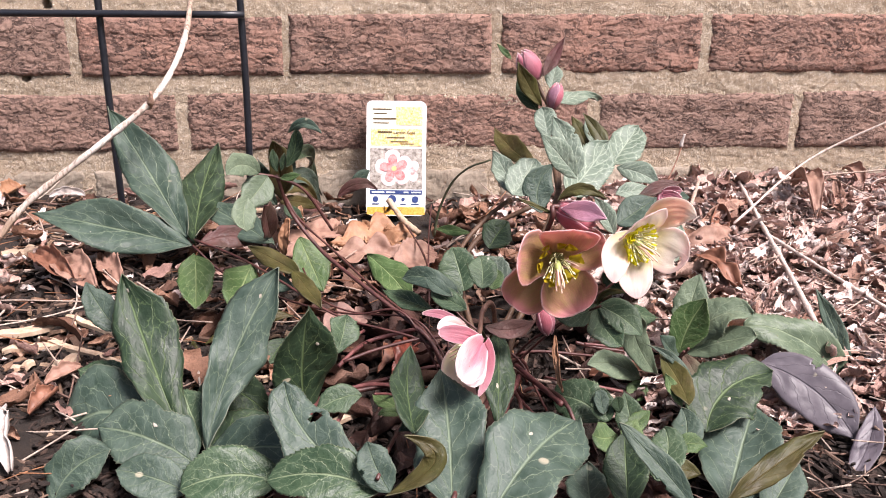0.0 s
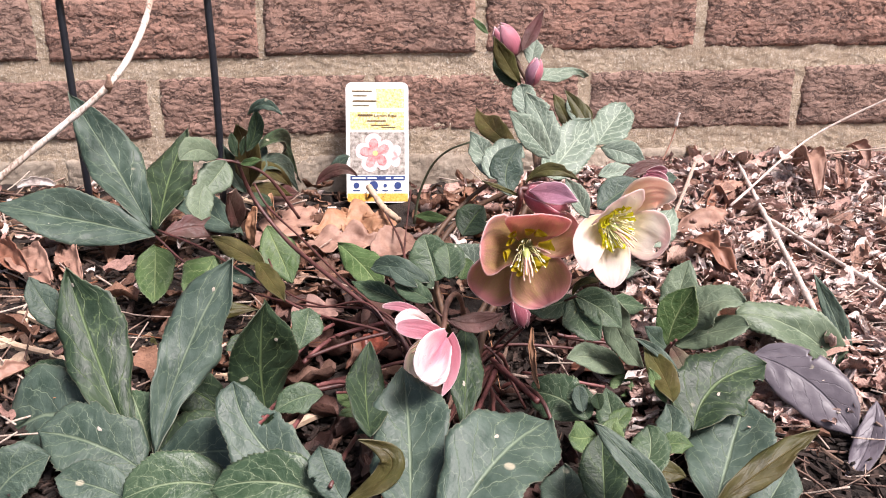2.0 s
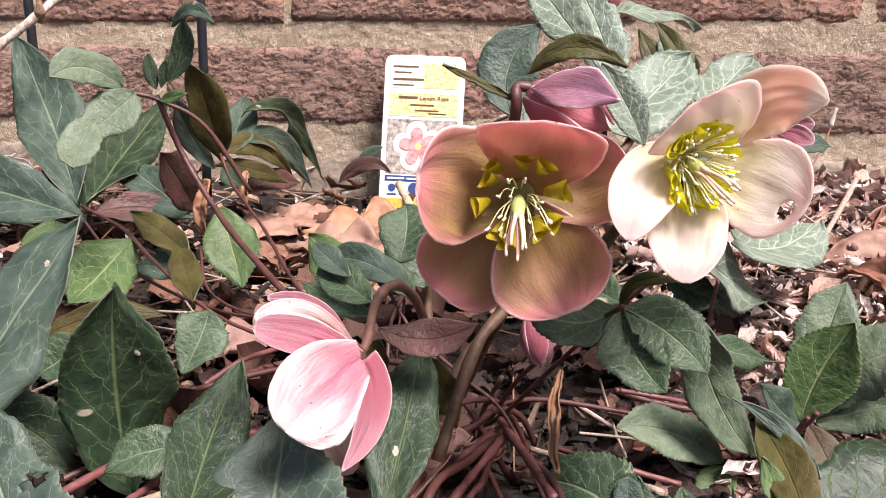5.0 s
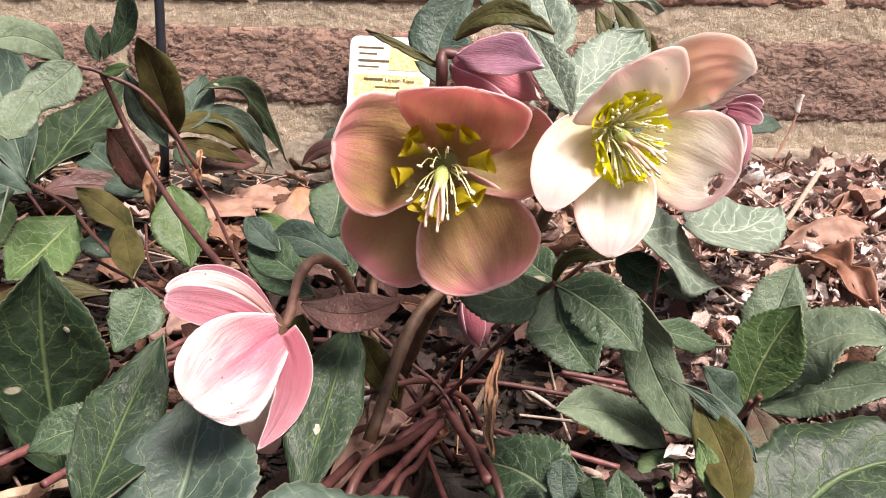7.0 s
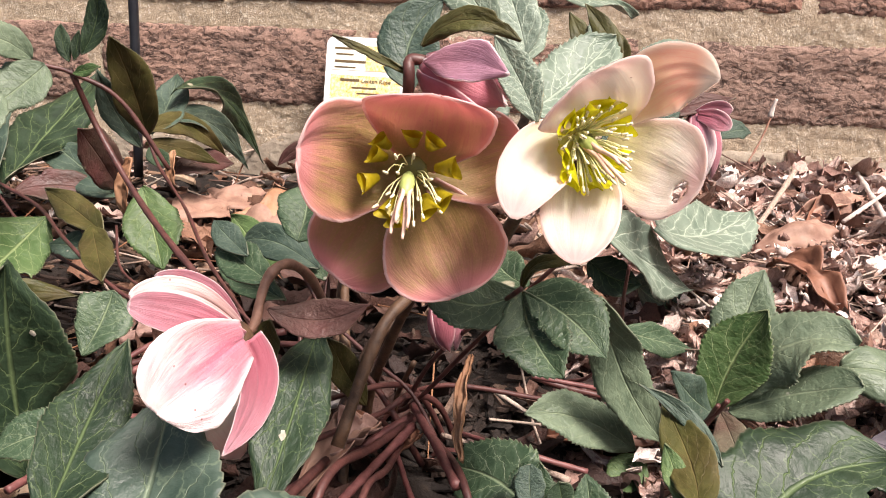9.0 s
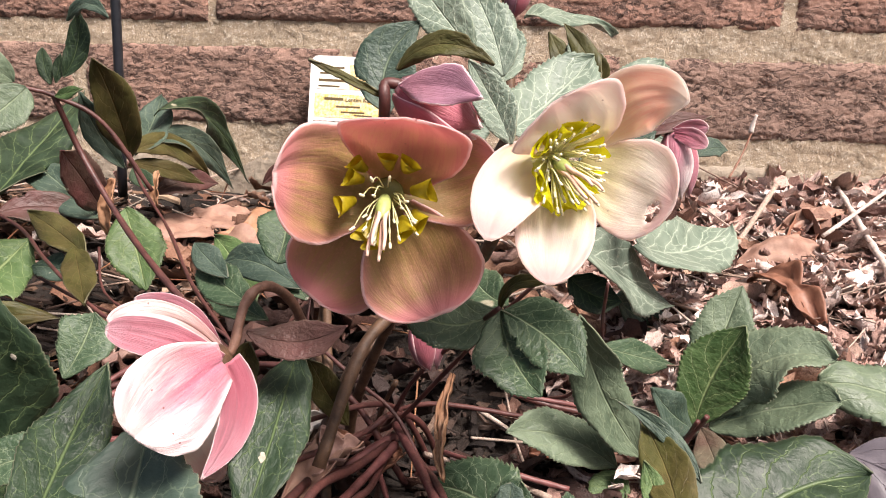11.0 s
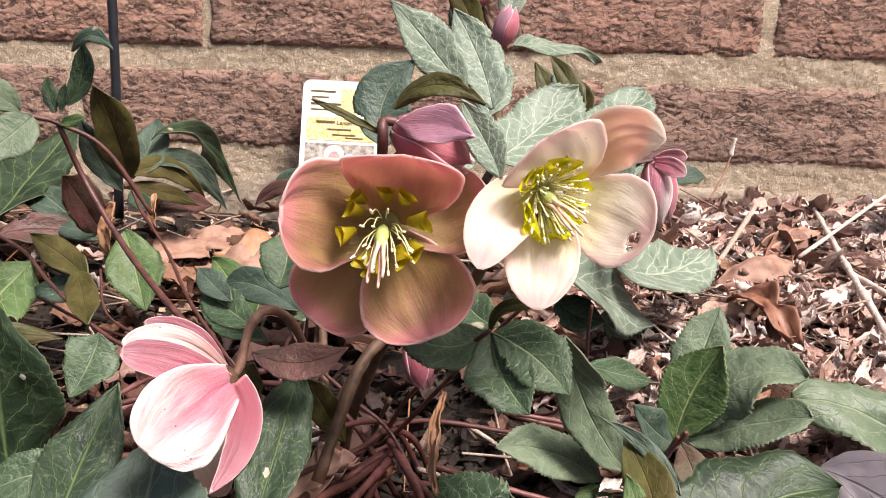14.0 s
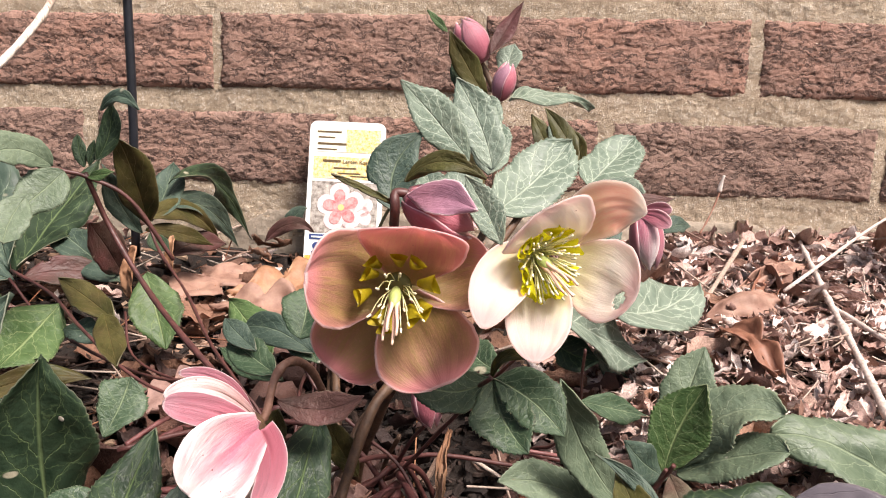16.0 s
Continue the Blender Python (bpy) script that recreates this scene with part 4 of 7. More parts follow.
leaf(shoot, OLIVE, (0.1427, 0.6600, 0.2113), (0.1368, 0.6700, 0.2249), (0.1263, 0.6800, 0.2382), 0.0107, (-0.05, -0.90, 0.43))
leaf(shoot, VEINED, (0.0713, 0.6600, 0.1804), (0.0671, 0.6785, 0.1926), (0.0581, 0.6970, 0.2055), 0.0207, (-0.08, -0.84, 0.54))
leaf(shoot, VEINED, (0.0703, 0.6500, 0.1812), (0.0797, 0.6600, 0.1923), (0.0892, 0.6700, 0.2047), 0.0299, (-0.10, -0.83, 0.54), blunt=0.5)
leaf(shoot, VEINED, (0.1080, 0.4700, 0.2051), (0.1032, 0.4710, 0.2153), (0.0963, 0.4720, 0.2260), 0.0105, (0.02, -0.91, 0.42), blunt=0.8, fold=30)
leaf(shoot, PALE, (0.1306, 0.5600, 0.1840), (0.1433, 0.5650, 0.1914), (0.1580, 0.5700, 0.1997), 0.0219, (-0.20, -0.80, 0.57))
leaf(shoot, VEINED, (0.1419, 0.6200, 0.1889), (0.1554, 0.6250, 0.1905), (0.1699, 0.6300, 0.1904), 0.0140, (-0.20, -0.81, 0.55))
leaf(shoot, DARK, (0.0484, 0.6000, 0.1551), (0.0547, 0.6050, 0.1641), (0.0631, 0.6100, 0.1723), 0.0231, (-0.07, -0.81, 0.59))
leaf(shoot, PALE, (0.1795, 0.6000, 0.1874), (0.1855, 0.6050, 0.1903), (0.1926, 0.6100, 0.1889), 0.0085, (-0.19, -0.87, 0.45))
leaf(shoot, MAROON, (0.1509, 0.5900, 0.1945), (0.1655, 0.5950, 0.2004), (0.1830, 0.6000, 0.2031), 0.0091, (-0.22, -0.81, 0.55))
# bracts
shoot = stem_group([
])
leaf(shoot, OLIVE, (0.0770, 0.4780, 0.2228), (0.0889, 0.4750, 0.2298), (0.1029, 0.4720, 0.2251), 0.0070, (0.07, -0.93, 0.37))
leaf(shoot, OLIVE, (0.0742, 0.4780, 0.2153), (0.0644, 0.4760, 0.2201), (0.0540, 0.4740, 0.2250), 0.0024, (0.17, -0.90, 0.40))
leaf(shoot, MAROON, (0.0365, 0.4700, 0.1504), (0.0506, 0.4690, 0.1484), (0.0653, 0.4680, 0.1541), 0.0114, (0.19, -0.77, 0.61))
leaf(shoot, OLIVE, (0.0358, 0.4740, 0.1457), (0.0339, 0.4730, 0.1375), (0.0348, 0.4720, 0.1285), 0.0093, (0.24, -0.74, 0.63))
leaf(shoot, OLIVE, (0.0524, 0.5300, 0.0953), (0.0474, 0.5200, 0.1120), (0.0436, 0.5100, 0.1276), 0.0121, (0.16, -0.74, 0.65))
# under the flowers
shoot = stem_group([
    (0.0007, 0.0013, (0.106, 0.485, 0.156), (0.093, 0.515, 0.136), (0.074, 0.545, 0.108), (0.060, 0.570, 0.078), (0.050, 0.587, 0.066), (0.039, 0.604, 0.033)),
    (0.0007, 0.0011, (0.128, 0.514, 0.167), (0.110, 0.524, 0.146), (0.086, 0.549, 0.111), (0.063, 0.565, 0.080), (0.046, 0.576, 0.068), (0.029, 0.587, 0.035)),
    (0.0006, 0.0009, (0.142, 0.543, 0.149), (0.142, 0.553, 0.135), (0.143, 0.572, 0.115), (0.134, 0.582, 0.091), (0.122, 0.598, 0.079), (0.109, 0.613, 0.046)),
])
leaf(shoot, DEEP, (0.1061, 0.4970, 0.1518), (0.0915, 0.4910, 0.1485), (0.0766, 0.4850, 0.1570), 0.0175, (0.05, -0.80, 0.60), blunt=0.6)
leaf(shoot, DEEP, (0.1061, 0.4970, 0.1514), (0.1106, 0.4875, 0.1410), (0.1193, 0.4780, 0.1329), 0.0206, (-0.01, -0.78, 0.62), blunt=0.72, fold=32)
leaf(shoot, DEEP, (0.1072, 0.4970, 0.1515), (0.1202, 0.4895, 0.1470), (0.1312, 0.4820, 0.1377), 0.0199, (-0.04, -0.80, 0.60), blunt=0.62)
leaf(shoot, OLIVE, (0.1061, 0.4950, 0.1524), (0.1105, 0.4910, 0.1620), (0.1222, 0.4870, 0.1635), 0.0041, (-0.01, -0.82, 0.57))
leaf(shoot, VEINED, (0.1294, 0.5600, 0.1621), (0.1527, 0.6100, 0.1367), (0.1838, 0.6600, 0.1071), 0.0322, (-0.10, -0.83, 0.55), blunt=0.58)
leaf(shoot, VEINED, (0.1611, 0.6200, 0.1470), (0.1911, 0.6700, 0.1331), (0.2217, 0.7200, 0.1352), 0.0355, (-0.16, -0.83, 0.53), blunt=0.52)
leaf(shoot, DARK, (0.1313, 0.6000, 0.1357), (0.1410, 0.6000, 0.1286), (0.1538, 0.6000, 0.1255), 0.0173, (-0.08, -0.82, 0.57))
leaf(shoot, DEEP, (0.1077, 0.5200, 0.1463), (0.0990, 0.5300, 0.1487), (0.0925, 0.5400, 0.1545), 0.0146, (0.02, -0.82, 0.57))
leaf(shoot, PALE, (0.1576, 0.6600, 0.1100), (0.1745, 0.6770, 0.0942), (0.1920, 0.6940, 0.0837), 0.0256, (-0.12, -0.80, 0.59), blunt=0.5)
leaf(shoot, DEEP, (0.1464, 0.6000, 0.1053), (0.1632, 0.6100, 0.0986), (0.1804, 0.6200, 0.0916), 0.0134, (-0.12, -0.78, 0.61))
# outer rosette
shoot = stem_group([
    (0.0009, 0.0011, (0.177, 0.542, 0.100), (0.172, 0.557, 0.084), (0.145, 0.567, 0.082), (0.112, 0.573, 0.084), (0.075, 0.574, 0.086), (0.055, 0.575, 0.074), (0.035, 0.575, 0.041)),
    (0.0010, 0.0012, (0.180, 0.542, 0.102), (0.177, 0.547, 0.094), (0.167, 0.552, 0.077), (0.150, 0.562, 0.065), (0.133, 0.572, 0.032)),
    (0.0014, 0.0017, (0.186, 0.513, 0.051), (0.170, 0.513, 0.040), (0.139, 0.543, 0.041), (0.085, 0.564, 0.061), (0.067, 0.571, 0.049), (0.048, 0.579, 0.016)),
])
leaf(shoot, SAGE, (0.1836, 0.5700, 0.0999), (0.1909, 0.5800, 0.1186), (0.1993, 0.5900, 0.1378), 0.0240, (-0.20, -0.78, 0.60), blunt=0.65)
leaf(shoot, LIGHT, (0.1797, 0.5600, 0.0901), (0.1845, 0.5600, 0.1108), (0.1949, 0.5600, 0.1308), 0.0242, (-0.19, -0.76, 0.62), blunt=0.72)
leaf(shoot, SAGE, (0.1838, 0.5650, 0.0900), (0.2009, 0.5575, 0.1185), (0.2241, 0.5500, 0.1229), 0.0269, (0.02, -0.51, 0.86), blunt=0.55, wavy=1.4)
leaf(shoot, SAGE, (0.1853, 0.5600, 0.0901), (0.2048, 0.5500, 0.1038), (0.2243, 0.5400, 0.1113), 0.0259, (0.01, -0.49, 0.87), blunt=0.55)
leaf(shoot, PALE, (0.1805, 0.5600, 0.0883), (0.1700, 0.5500, 0.0984), (0.1598, 0.5400, 0.1123), 0.0154, (-0.15, -0.74, 0.65))
leaf(shoot, BLUSH, (0.1813, 0.5550, 0.0912), (0.1825, 0.5375, 0.0888), (0.1833, 0.5200, 0.0859), 0.0134, (-0.19, -0.72, 0.67))
leaf(shoot, OLIVE, (0.1590, 0.4700, 0.0975), (0.1599, 0.4950, 0.1017), (0.1541, 0.5200, 0.1089), 0.0154, (-0.15, -0.71, 0.69))
leaf(shoot, PALE, (0.1708, 0.5000, 0.0977), (0.1616, 0.5100, 0.1081), (0.1459, 0.5200, 0.1148), 0.0054, (-0.15, -0.73, 0.66))
leaf(shoot, LIGHT, (0.1585, 0.4800, 0.0923), (0.1557, 0.4900, 0.0983), (0.1528, 0.5000, 0.1038), 0.0076, (-0.14, -0.70, 0.70))
leaf(shoot, SAGE, (0.1504, 0.5510, 0.0753), (0.1296, 0.5400, 0.0919), (0.1089, 0.5290, 0.0969), 0.0197, (-0.06, -0.74, 0.67), blunt=0.78)
leaf(shoot, LIGHT, (0.1510, 0.5500, 0.0745), (0.1478, 0.5450, 0.0695), (0.1427, 0.5400, 0.0648), 0.0148, (-0.10, -0.71, 0.70), blunt=0.5)
leaf(shoot, SAGE, (0.1313, 0.5200, 0.1440), (0.1423, 0.5340, 0.1117), (0.1598, 0.5480, 0.0811), 0.0199, (-0.09, -0.76, 0.64), blunt=0.68)
leaf(shoot, OLIVE, (0.1635, 0.4500, 0.0630), (0.1481, 0.4500, 0.0670), (0.1332, 0.4500, 0.0654), 0.0139, (-0.21, -0.65, 0.73))
leaf(shoot, LIGHT, (0.1486, 0.4600, 0.0742), (0.1584, 0.4600, 0.0779), (0.1694, 0.4600, 0.0758), 0.0127, (-0.23, -0.66, 0.71))
leaf(shoot, PALE, (0.1769, 0.4400, 0.0464), (0.1949, 0.4730, 0.0638), (0.2139, 0.5060, 0.0797), 0.0484, (-0.27, -0.65, 0.71), blunt=0.58, wavy=1.7)
leaf(shoot, OLIVE, (0.1645, 0.4100, 0.0706), (0.1962, 0.4225, 0.0869), (0.2254, 0.4350, 0.0983), 0.0135, (-0.29, -0.63, 0.72), blunt=0.62, wavy=1.2)
leaf(shoot, PALE, (0.1961, 0.4300, 0.0491), (0.2110, 0.4450, 0.0558), (0.2251, 0.4600, 0.0653), 0.0256, (-0.29, -0.62, 0.73))
leaf(shoot, DARK, (0.1770, 0.4850, 0.0705), (0.1934, 0.5030, 0.0908), (0.2291, 0.5210, 0.0935), 0.0427, (-0.26, -0.69, 0.68), blunt=0.55, scar=(0.45, 0.20), wavy=1.4)
leaf(shoot, PURPLE, (0.2246, 0.5300, 0.0962), (0.2534, 0.5100, 0.0864), (0.2749, 0.4900, 0.0613), 0.0384, (-0.33, -0.66, 0.67), blunt=0.55, fold=8, wavy=0.4)
leaf(shoot, PURPLE, (0.2895, 0.5000, 0.0790), (0.2775, 0.4800, 0.0623), (0.2549, 0.4600, 0.0433), 0.0158, (-0.36, -0.62, 0.70), wavy=0.5)
leaf(shoot, SAGE, (0.3008, 0.5550, 0.0651), (0.2611, 0.5560, 0.1027), (0.2211, 0.5570, 0.1116), 0.0337, (-0.26, -0.56, 0.78), blunt=0.5, wavy=1.4)
leaf(shoot, PALE, (0.3031, 0.5600, 0.0714), (0.2961, 0.5750, 0.0975), (0.2837, 0.5900, 0.1264), 0.0124, (-0.35, -0.69, 0.63))
leaf(shoot, LIGHT, (0.2992, 0.5500, 0.0654), (0.3099, 0.5400, 0.0552), (0.3264, 0.5300, 0.0430), 0.0189, (-0.37, -0.64, 0.68))

# old stems lying low in the clump
stem_group([
    (0.0017, 0.0019, (0.0155, 0.4900, 0.0679), (0.0413, 0.5200, 0.0755), (0.0646, 0.5600, 0.0778)),
    (0.0015, 0.0017, (0.0480, 0.4900, 0.0747), (0.0574, 0.5200, 0.0770), (0.0667, 0.5500, 0.0789)),
    (0.0016, 0.0018, (0.0652, 0.5600, 0.0826), (0.0780, 0.5300, 0.0820), (0.0884, 0.5000, 0.0835)),
    (0.0010, 0.0011, (0.0590, 0.5500, 0.0718), (0.0691, 0.5200, 0.0710), (0.0766, 0.5000, 0.0700)),
    (0.0014, 0.0016, (-0.0457, 0.5300, 0.0818), (-0.0361, 0.5400, 0.0788), (-0.0259, 0.5500, 0.0735), (-0.0078, 0.5600, 0.0673)),
    (0.0014, 0.0016, (-0.0580, 0.5600, 0.0831), (-0.0462, 0.5800, 0.0872), (-0.0339, 0.6000, 0.0857), (0.0023, 0.6000, 0.0948)),
    (0.0012, 0.0013, (-0.0635, 0.5700, 0.0848), (-0.0529, 0.5900, 0.0894), (-0.0430, 0.6100, 0.0881)),
    (0.0008, 0.0009, (-0.0300, 0.5000, 0.0924), (-0.0220, 0.5100, 0.0871), (-0.0133, 0.5200, 0.0804)),
    (0.0010, 0.0011, (0.0844, 0.5500, 0.0776), (0.1081, 0.5200, 0.0870), (0.1313, 0.5200, 0.0816)),
    (0.0009, 0.0010, (0.1107, 0.5500, 0.1026), (0.1273, 0.5500, 0.1006), (0.1471, 0.5600, 0.0939)),
    (0.0014, 0.0016, (-0.1218, 0.5300, 0.0761), (-0.1050, 0.5400, 0.0721), (-0.0846, 0.5500, 0.0694)),
    (0.0016, 0.0018, (-0.0770, 0.4700, 0.0833), (-0.0706, 0.4900, 0.0833), (-0.0639, 0.5200, 0.0807)),
    (0.0014, 0.0015, (-0.0542, 0.4800, 0.0797), (-0.0510, 0.5000, 0.0785), (-0.0519, 0.5300, 0.0743)),
], REDSTEM)

# ---- flowers ----
GREENROSE = sepal_material("green_rose_sepal", (0.49, 0.220, 0.165), (0.70, 0.27, 0.29), (0.21, 0.165, 0.030), (0.45, 0.290, 0.115), 0.85, 0.44, spread=0.92)
# top sepal, redder than GREENROSE: its backlit glow is put into the colour
BACKLITROSE = sepal_material("backlit_rose_sepal", (0.56, 0.205, 0.165), (0.74, 0.22, 0.28), (0.30, 0.22, 0.05), (0.62, 0.34, 0.19), 0.6, 0.55)
PEACH = sepal_material("peach_streaked_sepal", (0.92, 0.58, 0.48), (0.96, 0.93, 0.90), (0.82, 0.70, 0.40), (0.86, 0.40, 0.34), 0.7, 0.84, (1.0, 0.86, 0.74))
CREAM = sepal_material("cream_sepal", (0.95, 0.91, 0.84), (0.87, 0.60, 0.61), (0.88, 0.84, 0.46), (0.92, 0.79, 0.71), 0.35, 0.66, (1.0, 0.93, 0.82))
ROSE = sepal_material("rose_backed_sepal", (0.35, 0.135, 0.175), (0.50, 0.24, 0.29), (0.45, 0.12, 0.17), (0.56, 0.15, 0.21), 0.4, 0.28)
WHITEROSE = sepal_material("white_rose_sepal", (0.74, 0.68, 0.67), (0.74, 0.60, 0.60), (0.46, 0.14, 0.19), (0.46, 0.14, 0.20), 0.5, 0.15, band=1.0)
WHITESEPAL = sepal_material("white_sepal", (0.90, 0.86, 0.84), (0.80, 0.56, 0.58), (0.70, 0.42, 0.42), (0.80, 0.60, 0.60), 0.3, 0.35)
BUDPINK = sepal_material("bud_sepal", (0.50, 0.16, 0.20), (0.56, 0.20, 0.25), (0.36, 0.08, 0.11), (0.40, 0.08, 0.13), 0.7, 0.2)
MAUVE = sepal_material("mauve_sepal", (0.36, 0.18, 0.24), (0.42, 0.20, 0.28), (0.30, 0.12, 0.16), (0.26, 0.10, 0.16), 0.6, 0.2)
NECTARY = simple("yellow_green_nectary", (0.60, 0.56, 0.008), (0.84, 0.82, 0.04), 0.4, 200, 0.3, 0.5)
FILAMENT = simple("cream_filament", (0.76, 0.73, 0.34), (0.88, 0.85, 0.54), 0.5, 200, 0.2, 0.2)
ANTHER = simple("pale_anther", (0.64, 0.58, 0.36), (0.80, 0.74, 0.54), 0.6, 300, 0.4)
THROAT = simple("olive_flower_throat", (0.11, 0.10, 0.018), (0.20, 0.17, 0.035), 0.5, 200, 0.3)
PALETHROAT = simple("yellow_green_throat", (0.60, 0.58, 0.14), (0.74, 0.72, 0.28), 0.5, 200, 0.3)
CARPEL = simple("green_carpel", (0.30, 0.36, 0.10), (0.46, 0.50, 0.18), 0.5, 200, 0.3)
STYLE = simple("rosy_style", (0.60, 0.34, 0.26), (0.76, 0.54, 0.42), 0.5, 200, 0.3)


def axes(axis, roll=0.0):
    """A frame whose z is the axis; at roll 0 its y points as far up as it can."""
    z = Vector(axis).normalized()
    x = Vector((0, 0, 1)).cross(z)
    x = x.normalized() if x.length > 1e-4 else Vector((1, 0, 0))
    m = Matrix((x, z.cross(x), z)).transposed()
    return m @ Matrix.Rotation(radians(roll), 3, "Z")


def nectary_mesh():
    """A small curled tube with a flared, notched mouth."""
    verts, faces = [], []
    n, k = 7, 10
    for i in range(n):
        s = i / (n - 1)
        r = 0.0012 + 0.0010 * s ** 1.3
        cy, cz = 0.0006 * s + 0.0010 * s * s, 0.0056 * s
        for a in range(k):
            w = 2 * math.pi * a / k
            lip = 0.0010 * math.sin(2 * w + 0.4) if i == n - 1 else 0
            pinch = 0.75 - 0.38 * s * (1 + 0.3 * math.sin(3 * w))
            verts.append((r * math.cos(w) * (0.9 + 0.2 * s), cy + r * math.sin(w) * pinch + 0.0003 * s * math.cos(2 * w), cz + lip))
    for i in range(n - 1):
        for a in range(k):
            b = (a + 1) % k
            faces.append((i * k + a, i * k + b, (i + 1) * k + b, (i + 1) * k + a))
    return mesh_from("nectary", verts, faces)


NECTARY_MESH = nectary_mesh()
NECTARY_MESH.materials.append(NECTARY)
# darker nectaries for the olive-throated flower, its shade put into their colour
SHADED_NECTARY_MESH = nectary_mesh()
SHADED_NECTARY_MESH.materials.append(simple("shaded_olive_nectary", (0.30, 0.225, 0.006), (0.54, 0.42, 0.018), 0.45, 200, 0.3, 0.4))


def flower(label, centre, axis, stamens, droop, seed, spread=36.0, scale=1.0, heart=None):
    """The heart of a flower: nectaries, stamens, ovary and styles; its sepals follow."""
    rng = random.Random(seed)
    m3 = axes(axis)
    base = Matrix.Translation(centre) @ m3.to_4x4()
    bm = bmesh.new()
    bmesh.ops.create_uvsphere(bm, u_segments=12, v_segments=8, radius=0.0045 * scale, matrix=Matrix.Translation((0, 0, -0.0012)) @ Matrix.Diagonal((1, 1, 0.35, 1)))
    head = part("flower", bm, heart or CARPEL, hellebore, label)
    head.matrix_basis = base
    for k in range(10):
        a = 36 * k + rng.uniform(-14, 14)
        ob = new("nectary", SHADED_NECTARY_MESH if heart is THROAT else NECTARY_MESH)
        ob.parent = head
        ob.matrix_basis = pose(0, 0, 0.0016, 0, 0, a) @ pose(0, (0.0076 + 0.0012 * (k % 2) if heart is THROAT else 0.0064) if spread else 0.002, 0, -0.4 * spread + rng.uniform(-12, 12)) @ Matrix.Scale(scale * rng.uniform(0.82, 1.05) * (1.3 if heart is THROAT else 1.25), 4)
    down = m3.inverted() @ Vector((0, 0, -1))
    for k in range(stamens):
        a, fan = rng.uniform(0, 2 * math.pi), rng.uniform(0.25, 1.25)
        ln = rng.uniform(0.0062, 0.0112) * scale
        p0 = Vector((math.cos(a) * 0.0022, math.sin(a) * 0.0022, 0.001))
        d = Vector((math.cos(a) * fan, math.sin(a) * fan, 1.0)).normalized()
        p1 = p0 + d * ln * 0.5 + down * ln * 0.05 * droop
        p2 = p0 + d * ln * 0.9 + down * ln * 0.40 * droop
        v, f = tube_data([p0, p1, p2], *((0.00028, 0.00022) if scale > 1.2 else (0.00020, 0.00016)), 7, 5)
        av, af = tube_data([p2 - d * 0.0004, p2 + d * 0.0005, p2 + d * 0.0014], 0.00044, 0.00034, 4, 6)
        me = mesh_from("stamen", v + av, f + [tuple(i + len(v) for i in q) for q in af])
        put_mesh("stamen", me, FILAMENT, head, "cream stamen with a pale anther")
        me.materials.append(ANTHER)
        me.polygons.foreach_set("material_index", [0] * len(f) + [1] * len(af))
    bm = bmesh.new()
    bmesh.ops.create_uvsphere(bm, u_segments=12, v_segments=8, radius=1.0, matrix=Matrix.Translation(Vector((0, 0, 0.0050)) + down * 0.0025 * droop) @ (Vector((0, 0, 1)) + down * 0.75 * droop).to_track_quat("Z", "Y").to_matrix().to_4x4() @ Matrix.Diagonal((0.0020, 0.0020, 0.0044, 1)))
    part("ovary", bm, CARPEL, head, "pale green ovary")
    for k in range(4):
        a = k * math.pi / 2 + 0.4
        p0 = Vector((math.cos(a) * 0.0012, math.sin(a) * 0.0012, 0.005)) + down * 0.003 * droop
        p1 = p0 + (Vector((0, 0, 0.0045)) + down * 0.003 * droop) * scale
        p2 = p1 + (Vector((0, 0, 0.005)) + down * 0.004 * droop + Vector((math.cos(a), math.sin(a), 0)) * 0.001) * scale
        p3 = p2 + (Vector((0, 0, 0.0025)) + down * 0.003 * droop) * scale
        v, f = tube_data([p0, p0 * 0.5 + p1 * 0.5, p1, p2, p3], 0.0008, 0.0004, 12, 7)
        put_mesh("style", mesh_from("style", v, f), STYLE, head)
    return head


